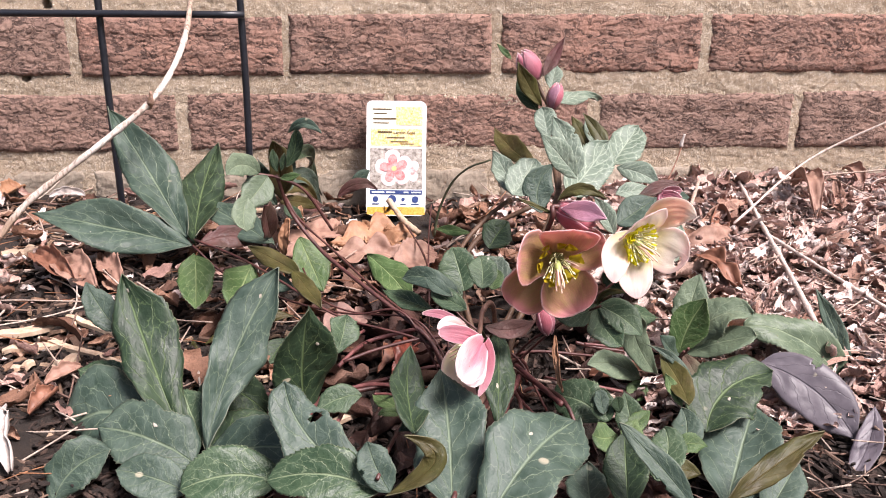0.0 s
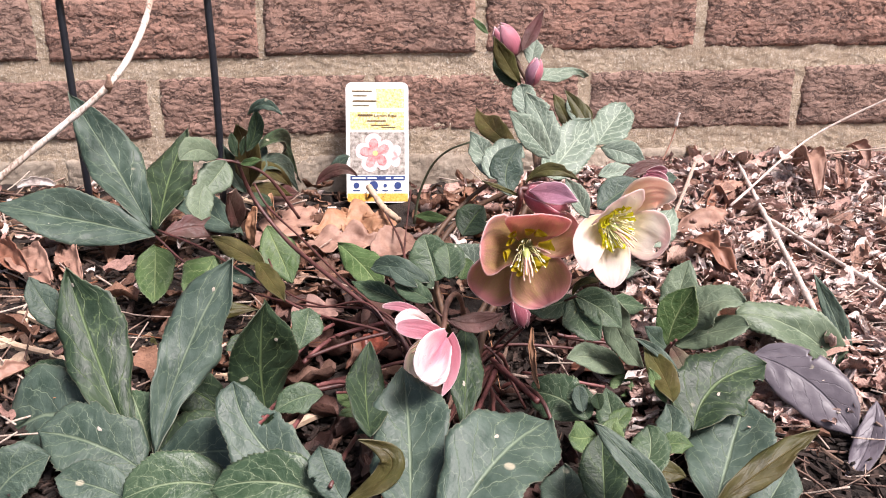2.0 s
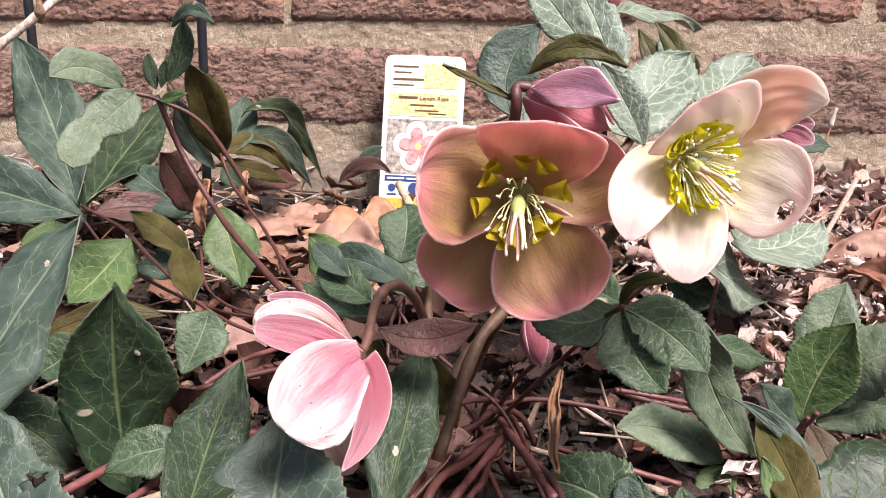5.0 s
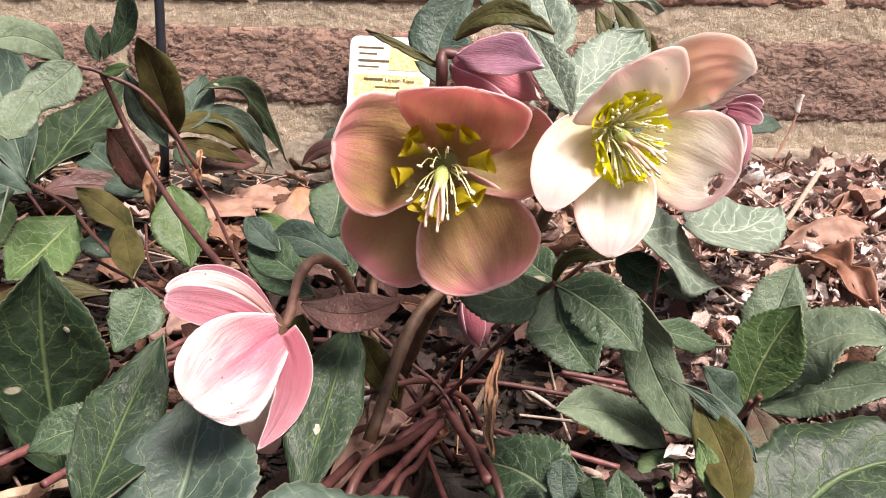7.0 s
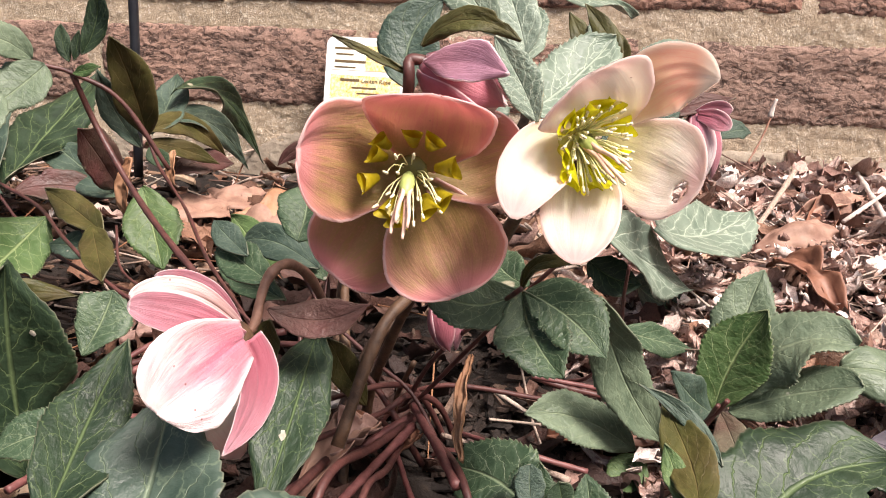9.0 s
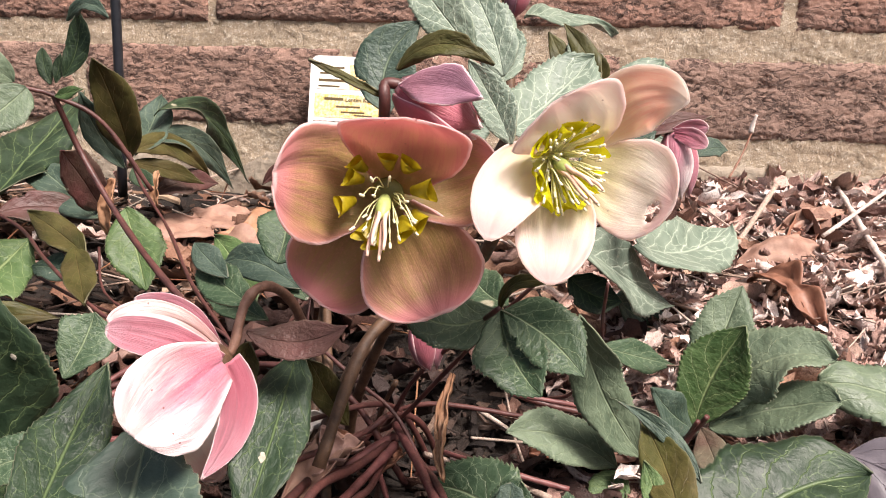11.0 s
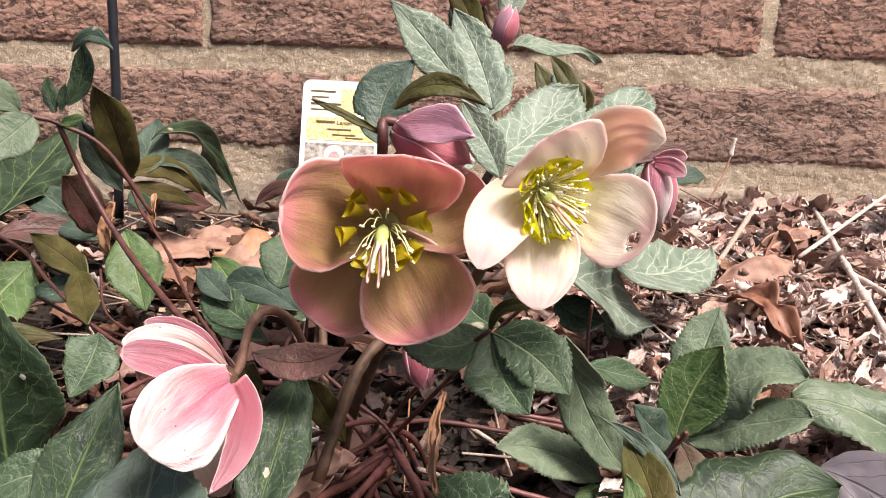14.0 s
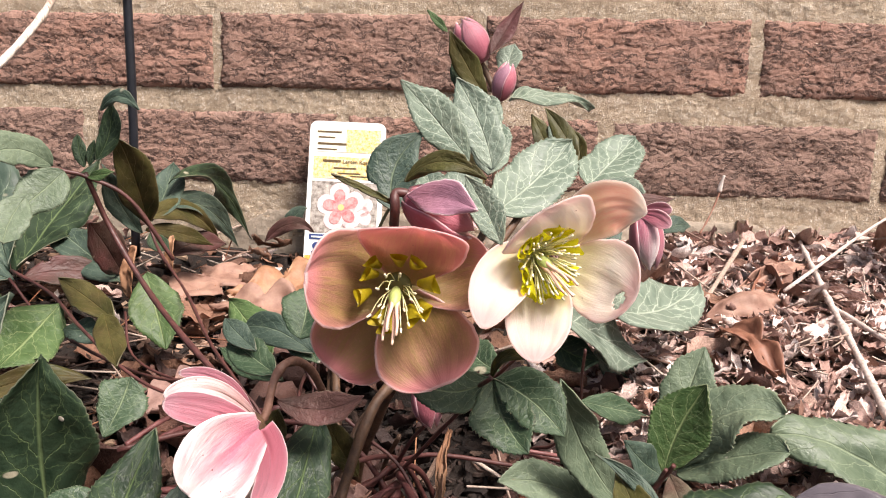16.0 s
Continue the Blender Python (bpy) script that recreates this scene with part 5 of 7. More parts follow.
def shaped_sepal(head, material, base, mid, tip, width, face, wide=0.6, root=0.5, blunt=0.5, curl=0.10, hole=None):
    """A sepal along the line base, mid, tip, its inner side towards face; root is how broad its foot is."""
    SEPALS[0] += 1
    seed = SEPALS[0]
    at, ln = curve_frame(base, mid, tip, face)
    nu, nv = 32, 40
    inv = head.matrix_basis.inverted()
    verts, uvs, faces = [], [], []
    for j in range(nv + 1):
        s = j / nv
        p, d, n, sd = at(s)
        if s < wide:
            prof = root + (1 - root) * math.sin(math.pi / 2 * s / wide) ** 1.1
        else:
            prof = max(0.02, 1 - ((s - wide) / (1 - wide)) ** 2.3) ** blunt
        for i in range(nu + 1):
            u = i / nu * 2 - 1
            h = width / 2 * prof * (1 + 0.05 * noise.noise(Vector((s * 5, seed * 3.3, 4 * (u > 0)))) + 0.012 * noise.noise(Vector((s * 22, seed * 3.3, 4 * (u > 0)))))
            lift = curl * h * u * u
            lift += 0.09 * h * noise.noise(Vector((u * 1.8, s * 3, seed * 7.1))) * (0.2 + s)
            lift += 0.035 * h * noise.noise(Vector((u * 5, s * 2.2, seed * 2.7)))
            lift += 0.010 * ln * noise.noise(Vector((s * 9, seed * 1.7, 4 * (u > 0)))) * u ** 4
            lift -= 0.02 * ln * math.exp(-(u / 0.12) ** 2) * (1 - s)
            verts.append(inv @ (p + sd * (u * h) + n * lift))
            uvs.append((i / nu, s))
    w = nu + 1
    for j in range(nv):
        for i in range(nu):
            if hole and ((i - hole[0]) / 4.4) ** 2 + ((j - hole[1]) / 2.2) ** 2 < 1 + 0.4 * noise.noise(Vector((i * 0.6, j * 0.6, 2))):
                continue
            faces.append((j * w + i, j * w + i + 1, (j + 1) * w + i + 1, (j + 1) * w + i))
    ob = put_mesh("sepal", mesh_from("sepal", verts, faces, True, uvs), material, head)
    return thicken(ob, 0.0005)


SEPALS = [0]
bloom = flower("open green-rose flower facing outwards", (0.076, 0.468, 0.191), (0.0, -0.99, 0.0), 22, 0.9, 3, 44.0, 1.0, THROAT)
shaped_sepal(bloom, GREENROSE, (0.0783, 0.4740, 0.1898), (0.0922, 0.4790, 0.1932), (0.1056, 0.4760, 0.1978), 0.0259, (0.06, -0.99, 0.15), wide=0.6, root=0.42, blunt=0.45)
shaped_sepal(bloom, GREENROSE, (0.0729, 0.4720, 0.1884), (0.0610, 0.4660, 0.1932), (0.0515, 0.4480, 0.1980), 0.0326, (0.20, -0.97, 0.16), wide=0.6, root=0.5, blunt=0.42)
shaped_sepal(bloom, GREENROSE, (0.0729, 0.4750, 0.1857), (0.0624, 0.4785, 0.1710), (0.0534, 0.4760, 0.1592), 0.0304, (0.18, -0.95, 0.24), wide=0.58, root=0.55, blunt=0.4)
shaped_sepal(bloom, GREENROSE, (0.0767, 0.4730, 0.1863), (0.0834, 0.4755, 0.1710), (0.0902, 0.4700, 0.1576), 0.0344, (0.10, -0.96, 0.24), wide=0.6, root=0.36, blunt=0.42)
shaped_sepal(bloom, BACKLITROSE, (0.0774, 0.4710, 0.1917), (0.0802, 0.4680, 0.2015), (0.0834, 0.4550, 0.2122), 0.0337, (0.12, -0.99, 0.12), wide=0.8, root=0.3, blunt=0.45)
bloom = flower("open cream flower with yellow stamens and a holed sepal", (0.119, 0.473, 0.201), (0.50, -0.86, -0.05), 64, 0.3, 5, 40.0, 1.25, PALETHROAT)
shaped_sepal(bloom, CREAM, (0.1260, 0.4760, 0.1998), (0.1388, 0.4760, 0.1946), (0.1497, 0.4660, 0.1914), 0.0266, (-0.14, -0.98, 0.15), wide=0.62, root=0.34, hole=(21, 33))
shaped_sepal(bloom, CREAM, (0.1229, 0.4750, 0.1980), (0.1206, 0.4690, 0.1843), (0.1195, 0.4550, 0.1724), 0.0207, (-0.06, -0.98, 0.20), wide=0.52, root=0.42, blunt=0.62)
shaped_sepal(bloom, CREAM, (0.1212, 0.4750, 0.2012), (0.1099, 0.4665, 0.1965), (0.1040, 0.4460, 0.1851), 0.0176, (-0.01, -0.99, 0.15), wide=0.52, root=0.42, blunt=0.62)
shaped_sepal(bloom, PEACH, (0.1264, 0.4780, 0.2040), (0.1390, 0.4740, 0.2166), (0.1501, 0.4600, 0.2178), 0.0175, (-0.14, -0.99, 0.05), wide=0.5, root=0.4, blunt=0.72)
shaped_sepal(bloom, CREAM, (0.1260, 0.4750, 0.2023), (0.1234, 0.4695, 0.2095), (0.1183, 0.4560, 0.2172), 0.0310, (-0.07, -0.99, 0.09), wide=0.8, root=0.24, blunt=0.42)
bloom = flower("half-open white and rose flower seen from behind", (0.031, 0.463, 0.144), (-0.86, 0.0, -0.42), 30, 0.2, 7, 0.0, 0.95, BROWNSTEM)
shaped_sepal(bloom, ROSE, (0.0250, 0.4780, 0.1424), (0.0150, 0.4780, 0.1532), (0.0003, 0.4780, 0.1552), 0.0054, (0.35, -0.89, 0.29), wide=0.5, root=0.4)
shaped_sepal(bloom, WHITESEPAL, (0.0279, 0.4700, 0.1449), (0.0179, 0.4595, 0.1571), (0.0086, 0.4450, 0.1598), 0.0075, (0.37, -0.88, 0.30), wide=0.55, root=0.4)
shaped_sepal(bloom, ROSE, (0.0342, 0.4550, 0.1470), (0.0224, 0.4460, 0.1553), (0.0090, 0.4430, 0.1584), 0.0103, (0.37, -0.87, 0.32), wide=0.55, root=0.4)
shaped_sepal(bloom, CREAM, (0.0305, 0.4780, 0.1367), (0.0196, 0.4705, 0.1226), (0.0306, 0.4630, 0.1087), 0.0172, (-0.04, -0.90, 0.43), wide=0.55, root=0.5)
shaped_sepal(bloom, WHITEROSE, (0.0348, 0.4550, 0.1467), (0.0277, 0.4395, 0.1428), (0.0205, 0.4300, 0.1361), 0.0280, (0.78, -0.58, 0.26), wide=0.55, root=0.4, blunt=0.42)
shaped_sepal(bloom, BUDPINK, (0.0339, 0.4740, 0.1284), (0.0357, 0.4730, 0.1229), (0.0358, 0.4720, 0.1178), 0.0054, (0.27, -0.87, 0.41), wide=0.4, root=0.6)
shaped_sepal(bloom, ROSE, (0.0353, 0.4560, 0.1456), (0.0372, 0.4565, 0.1303), (0.0311, 0.4450, 0.1176), 0.0115, (0.72, -0.63, 0.30), wide=0.3, root=0.8, blunt=0.85)


def bud(label, base, axis, length, width, mats, roll=0):
    """A closed bud of overlapping sepals."""
    m3 = axes(axis, roll)
    bm = bmesh.new()
    bmesh.ops.create_uvsphere(bm, u_segments=14, v_segments=10, radius=1.0)
    for v in bm.verts:
        t = (v.co.z + 1) / 2
        k = 0.86 * (0.75 + 0.35 * t) if t < 0.6 else 0.86
        v.co = Vector((v.co.x * width / 2 * k, v.co.y * width / 2 * k, t * length * 0.93))
    head = part("bud", bm, mats[-1], hellebore, label)
    head.matrix_basis = Matrix.Translation(base) @ m3.to_4x4()
    for k in range(5):
        nu, nv = 8, 12
        verts, uvs, faces = [], [], []
        for j in range(nv + 1):
            s = j / nv
            r = width / 2 * (1.0 + 0.03 * (k % 3)) * math.sin(math.pi * min(0.97, 0.06 + s * 0.90)) ** 0.6
            for i in range(nu + 1):
                u = i / nu * 2 - 1
                a = u * 0.85 * (math.sin(math.pi * min(1, s * 0.9 + 0.1)) ** 0.5 + 0.08)
                verts.append((r * math.sin(a), r * math.cos(a), s * length * (1 - 0.05 * abs(u))))
                uvs.append((i / nu, s))
        w = nu + 1
        for j in range(nv):
            for i in range(nu):
                faces.append((j * w + i, j * w + i + 1, (j + 1) * w + i + 1, (j + 1) * w + i))
        ob = put_mesh("sepal", mesh_from("sepal", verts, faces, True, uvs), mats[k % len(mats)], head)
        ob.matrix_basis = pose(0, 0, 0, 0, 0, 72 * k)
        thicken(ob, 0.0005)
    return head


bud("nodding rosy bud under a mauve sepal", (0.077, 0.480, 0.218), (0.88, -0.05, -0.42), 0.025, 0.0165, [BUDPINK], 0)
leaf(hellebore, MAUVE, (0.0782, 0.4740, 0.2188), (0.0897, 0.4660, 0.2197), (0.1007, 0.4580, 0.2176), 0.0115, (0.07, -0.91, 0.41), blunt=0.6)["label"] = "mauve bract over the rosy bud"
bud("pink flower bud at the top of the stem", (0.092, 0.699, 0.262), (-0.52, -0.05, 0.85), 0.0260, 0.0185, [ROSE, BUDPINK])
bud("small pink bud", (0.101, 0.681, 0.242), (0.28, 0.0, 0.95), 0.0205, 0.0118, [BUDPINK, MAUVE, BUDPINK])
bud("drooping pale pink bud", (0.169, 0.596, 0.198), (0.16, -0.1, -0.95), 0.027, 0.0145, [ROSE, WHITEROSE])
SIDE_BUD = [b for b in hellebore.children if b.name.startswith("bud")][-1]
shaped_sepal(SIDE_BUD, ROSE, (0.168, 0.593, 0.197), (0.174, 0.590, 0.199), (0.180, 0.587, 0.200), 0.0075, (-0.1, -1.0, 0.1), wide=0.55, blunt=0.7)
shaped_sepal(SIDE_BUD, ROSE, (0.168, 0.591, 0.197), (0.174, 0.587, 0.196), (0.179, 0.583, 0.193), 0.0075, (-0.1, -1.0, 0.1), wide=0.55, blunt=0.6)
bud("spent pink bud hanging low", (0.078, 0.530, 0.137), (0.25, -0.15, -0.9), 0.0185, 0.0115, [ROSE, BUDPINK])
bud("rosy bud nodding behind the open flower", (0.065, 0.493, 0.167), (0.05, 0.0, -1.0), 0.0120, 0.0120, [BUDPINK, ROSE])

STALK = simple("reddish_brown_stalk", (0.12, 0.055, 0.038), (0.25, 0.135, 0.095), 0.55, 260, 0.5)
tube("flower_stalk", [(0.046, 0.507, 0.133), (0.043, 0.492, 0.153), (0.039, 0.479, 0.161), (0.035, 0.473, 0.157), (0.033, 0.468, 0.146), (0.030, 0.466, 0.143)], 0.0016, 0.0014, STALK, hellebore, "reddish-brown hooked flower stalk", lumps=0.3)
tube("flower_stalk", [(0.069, 0.535, 0.139), (0.070, 0.516, 0.162), (0.073, 0.486, 0.182)], 0.0024, 0.0019, BROWNSTEM, hellebore, "brown hooked flower stalk")
tube("flower_stalk", [(0.072, 0.491, 0.178), (0.072, 0.486, 0.199), (0.074, 0.476, 0.214), (0.074, 0.477, 0.219), (0.078, 0.478, 0.219)], 0.0017, 0.0015, STEM, hellebore, "red bud stalk")
tube("flower_stalk", [(0.099, 0.525, 0.161), (0.106, 0.505, 0.177), (0.119, 0.471, 0.195)], 0.0022, 0.0018, BROWNSTEM, hellebore)
tube("flower_stalk", [(0.102, 0.632, 0.189), (0.102, 0.671, 0.213), (0.101, 0.686, 0.240), (0.097, 0.696, 0.250), (0.089, 0.701, 0.264)], 0.0024, 0.0018, BROWNSTEM, hellebore)
tube("flower_stalk", [(0.129, 0.563, 0.170), (0.151, 0.582, 0.189), (0.163, 0.596, 0.197), (0.169, 0.601, 0.195)], 0.0018, 0.0014, BROWNSTEM, hellebore)


# ---- plant label, trellis, vine ----
def plane_bits(bm, items):
    """Thin slabs (x0, x1, z0, z1, depth) on the front of the card."""
    for x0, x1, z0, z1, d in items:
        box_data(bm, x0, x1, -d, 0.0, z0, z1)


def rounded_card(w, h, r, d):
    bm = bmesh.new()
    pts = []
    for cx, cz, a0 in ((w / 2 - r, h - r, 0), (-w / 2 + r, h - r, 90), (-w / 2 + r, r, 180), (w / 2 - r, r, 270)):
        for k in range(6):
            a = radians(a0 + 18 * k)
            pts.append((cx + r * math.cos(a), cz + r * math.sin(a)))
    f = bm.faces.new([bm.verts.new((x, 0, z)) for x, z in pts])
    ex = bmesh.ops.extrude_face_region(bm, geom=[f])
    for v in ex["geom"]:
        if isinstance(v, bmesh.types.BMVert):
            v.co.y += d
    bmesh.ops.recalc_face_normals(bm, faces=bm.faces)
    return bm


def build_label():
    white = simple("label_white", (0.80, 0.80, 0.78), (0.88, 0.88, 0.86), 0.35, 60, 0.0)
    gold = simple("label_gold_print", (0.64, 0.36, 0.03), (0.90, 0.84, 0.60), 0.35, 420, 0.0)
    photo = simple("label_photo_dark", (0.11, 0.085, 0.07), (0.66, 0.60, 0.54), 0.35, 240, 0.0)
    pink = simple("label_photo_petal", (0.80, 0.44, 0.44), (0.92, 0.82, 0.80), 0.35, 190, 0.0)
    red = simple("label_photo_petal_heart", (0.60, 0.13, 0.14), (0.86, 0.46, 0.44), 0.35, 300, 0.0)
    navy = simple("label_navy_print", (0.03, 0.05, 0.16), (0.05, 0.08, 0.22), 0.35, 60, 0.0)
    ink = simple("label_ink", (0.07, 0.05, 0.03), (0.16, 0.10, 0.04), 0.4, 60, 0.0)
    yel = simple("label_photo_centre", (0.75, 0.50, 0.15), (0.85, 0.62, 0.35), 0.4, 200, 0.0)
    tag = new("plant_label")
    tagged(tag, "white and yellow plant label with pink flower photo against wall", "plant label")
    w, h = 0.0615, 0.118
    part("card", rounded_card(w, h, 0.006, 0.0007), white, tag, smooth=False)

    def slab(name, x0, x1, z0, z1, mat, d, label=""):
        bm = bmesh.new()
        plane_bits(bm, [(x0, x1, z0, z1, d)])
        part(name, bm, mat, tag, label, smooth=False)

    amber = simple("label_amber_print", (0.66, 0.28, 0.02), (0.85, 0.56, 0.16), 0.35, 420, 0.0)
    cream = simple("label_cream_print", (0.84, 0.80, 0.62), (0.90, 0.88, 0.76), 0.35, 500, 0.0)
    slab("panel", -0.0260, -0.0010, 0.0934, 0.1120, cream, 0.0003, "pale cream panel")
    slab("panel", -0.0010, 0.0268, 0.0934, 0.1120, gold, 0.0003, "speckled yellow panel")
    slab("panel", -0.0265, 0.0265, 0.0720, 0.0896, gold, 0.0003, "speckled yellow panel")
    slab("photo", -0.0270, 0.0270, 0.0278, 0.0696, photo, 0.0003, "photo of a pink flower")
    slab("band", -0.0270, 0.0270, 0.0222, 0.0266, navy, 0.0003, "navy band")
    slab("foot", -0.0300, 0.0300, 0.0012, 0.0092, amber, 0.0003, "orange lower band")
    for x0, x1, z, t in ((-0.0245, -0.0050, 0.1088, 0.0013), (-0.0235, -0.0100, 0.1045, 0.0011), (-0.0240, -0.0005, 0.0990, 0.0017), (-0.0240, -0.0080, 0.0950, 0.0010),
                         (-0.0190, -0.0045, 0.0852, 0.0019), (-0.0100, 0.0085, 0.0800, 0.0012), (-0.0060, 0.0120, 0.0760, 0.0010), (0.0040, 0.0180, 0.0740, 0.0008)):
        slab("print_line", x0, x1, z, z + t, ink, 0.0006)
    for x0, x1 in ((-0.025, -0.012), (-0.010, -0.001), (0.008, 0.013), (0.016, 0.0255)):
        slab("print_line", x0, x1, 0.0238, 0.0251, white, 0.0006)
    for x0, x1 in ((-0.0245, -0.0175), (-0.0080, 0.0000), (0.0045, 0.0105), (0.0160, 0.0240)):
        slab("print_line", x0, x1, 0.0118, 0.0128, navy, 0.0006)
    txt = bpy.data.curves.new("label_words", "FONT")
    txt.body, txt.size, txt.align_x, txt.extrude = "Lenten Rose", 0.0044, "LEFT", 0.0001
    tmp = new("label_words", txt)
    me = bpy.data.meshes.new_from_object(tmp.evaluated_get(bpy.context.evaluated_depsgraph_get()))
    bpy.data.objects.remove(tmp)
    word = put_mesh("label_words", me, ink, tag, "printed words on the yellow panel")
    word.matrix_basis = pose(-0.0030, -0.0006, 0.0845, 90)
    def petal(cx, cz, a, w, ln, reach, mat, depth):
        bm = bmesh.new()
        bmesh.ops.create_circle(bm, cap_ends=True, segments=18, radius=1.0)
        for v in bm.verts:
            x, y = v.co.x * w * (1 + 0.25 * v.co.y), v.co.y * ln + reach
            v.co = Vector((x * math.cos(a) - y * math.sin(a) + cx, -depth, x * math.sin(a) + y * math.cos(a) + cz))
        part("petal_print", bm, mat, tag, smooth=False)

    for k in range(5):
        a = radians(8 + 72 * k)
        petal(-0.0022, 0.0490, a, 0.0078, 0.0092, 0.0105, pink, 0.0005 + 0.0001 * k)
        petal(-0.0022, 0.0490, a, 0.0044, 0.0072, 0.0076, red, 0.0011 + 0.00002 * k)
    for k in range(3):
        petal(0.0205, 0.0460, radians(20 + 65 * k), 0.0050, 0.0056, 0.0056, pink, 0.0004)
    bm = bmesh.new()
    bmesh.ops.create_circle(bm, cap_ends=True, segments=16, radius=0.0026, matrix=pose(-0.0022, -0.0013, 0.0490, 90))
    part("flower_centre_print", bm, yel, tag, smooth=False)
    for x, r in ((-0.021, 0.003), (-0.004, 0.0045), (0.0075, 0.0018), (0.020, 0.0035)):
        bm = bmesh.new()
        bmesh.ops.create_circle(bm, cap_ends=True, segments=14, radius=r, matrix=pose(x, -0.0005, 0.0172, 90))
        part("symbol", bm, navy, tag, smooth=False)
    tag.matrix_basis = pose(-0.0260, 0.8870, 0.0985, -11.5, 1.4, 1.0)


build_label()


def build_trellis():
    black = simple("black_coated_wire", (0.008, 0.009, 0.013), (0.016, 0.017, 0.022), 0.35, 150, 0.2)
    tre = new("trellis")
    tagged(tre, "black coated metal wire trellis standing against the wall", "trellis")
    tube("upright", [(-0.279, 0.808, 0.121), (-0.280, 0.808, 0.225), (-0.280, 0.808, 0.318), (-0.280, 0.808, 0.356)], 0.0032, 0.0032, black, tre, n=18, sides=12)
    tube("upright", [(-0.159, 0.805, 0.121), (-0.156, 0.805, 0.225), (-0.156, 0.805, 0.318), (-0.156, 0.805, 0.356)], 0.0032, 0.0032, black, tre, n=18, sides=12)
    tube("crossbar", [(-0.443, 0.806, 0.308), (-0.280, 0.802, 0.307), (-0.152, 0.799, 0.306)], 0.0032, 0.0032, black, tre, n=12, sides=12)


build_trellis()
TWIGBROWN = simple("brown_broken_bark", (0.20, 0.10, 0.07), (0.42, 0.28, 0.20), 0.85, 400, 0.6)


def vine_material():
    t = Tree("pale_fibrous_bark", 0.85)
    co = t.coord()
    streak = t.noise(t.scaled(co, (420, 420, 130)), 1.0, 5, 0.7)
    zone = t.noise(co, 9, 3)
    low = t.node("SeparateXYZ", 2, None, Vector=co)
    low = t.ramp(t.math("ADD", low, t.math("MULTIPLY", zone, 0.04)), (0.165, 1.0), (0.215, 0.0))
    zone = t.math("MAXIMUM", zone, t.math("MULTIPLY", low, 0.72))
    c = t.mix(t.ramp(zone, (0.4, 0.0), (0.65, 1.0)), (0.74, 0.66, 0.60), (0.36, 0.25, 0.18))
    c = t.mix(t.math("MULTIPLY", t.ramp(streak, (0.50, 0.0), (0.60, 1.0)), t.ramp(zone, (0.35, 0.25), (0.6, 1.0))), c, (0.22, 0.15, 0.11))
    t.color(c)
    t.normal(t.bump(streak, 0.8, 0.0015))
    return t.m


VINE = vine_material()
vine = tube("dry_vine", [(-0.197, 0.806, 0.337), (-0.198, 0.786, 0.300), (-0.202, 0.752, 0.271), (-0.217, 0.723, 0.243), (-0.251, 0.710, 0.215), (-0.287, 0.701, 0.188), (-0.316, 0.692, 0.165), (-0.338, 0.683, 0.139)], 0.0023, 0.0028, VINE, n=70, lumps=0.3)
tube("side_stub", [(-0.220, 0.724, 0.238), (-0.216, 0.719, 0.244), (-0.215, 0.717, 0.251)], 0.0030, 0.0014, TWIGBROWN, vine, "brown broken side stub", n=10, lumps=0.8)
tagged(vine, "bare pale dry vine arching down in front of the trellis", "vine")


# ---- wall ----
def brick_mesh(seed, w, h, d, nx, nz):
    """A brick with a rough, crevassed front and wavy edges; the front is at y 0."""
    fine = nx > 40
    verts, faces = [], []
    for j in range(nz + 1):
        for i in range(nx + 1):
            u, v = i / nx, j / nz
            x, z = u * w, v * h
            rx, rz = min(x, w - x), min(z, h - z)
            rim = math.exp(-min(rx, rz) / 0.0028)
            x += 0.0022 * noise.noise(Vector((v * 4, seed, 1 + (u > 0.5)))) * math.exp(-rx / 0.01)
            z += (0.0010 * noise.noise(Vector((u * 7, seed, 2 + (v > 0.5)))) + 0.0007 * noise.noise(Vector((u * 30, seed, 2 + (v > 0.5))))) * math.exp(-rz / 0.01)
            y = 0.0038 * rim + 0.0016 * noise.noise(Vector((u * 8, v * 4, seed * 5.3)))
            if fine:
                wx = x * 85 + 0.9 * noise.noise(Vector((x * 160, z * 160, seed)))
                wz = z * 290 + 0.9 * noise.noise(Vector((x * 150, z * 150, seed + 9)))
                ridge = noise.noise(Vector((wx, wz, seed * 3.7)))
                y += 0.0012 * math.exp(-(ridge / 0.14) ** 2) * (0.5 + 0.5 * noise.noise(Vector((x * 60, z * 60, seed + 4))) + 0.3)
                y += 0.0006 * noise.noise(Vector((x * 260, z * 460, seed)))
                y += 0.0007 * noise.noise(Vector((x * 800, z * 800, seed)))
            verts.append((x, y, z))
    row = nx + 1
    for j in range(nz):
        for i in range(nx):
            faces.append((j * row + i, j * row + i + 1, (j + 1) * row + i + 1, (j + 1) * row + i))
    loop = [i for i in range(row)] + [j * row + nx for j in range(1, nz + 1)] + [nz * row + i for i in range(nx - 1, -1, -1)] + [j * row for j in range(nz - 1, 0, -1)]
    k = len(verts)
    verts += [(verts[i][0], d, verts[i][2]) for i in loop]
    n = len(loop)
    for a in range(n):
        b = (a + 1) % n
        faces.append((loop[b], loop[a], k + a, k + b))
    return mesh_from("brick", verts, faces)


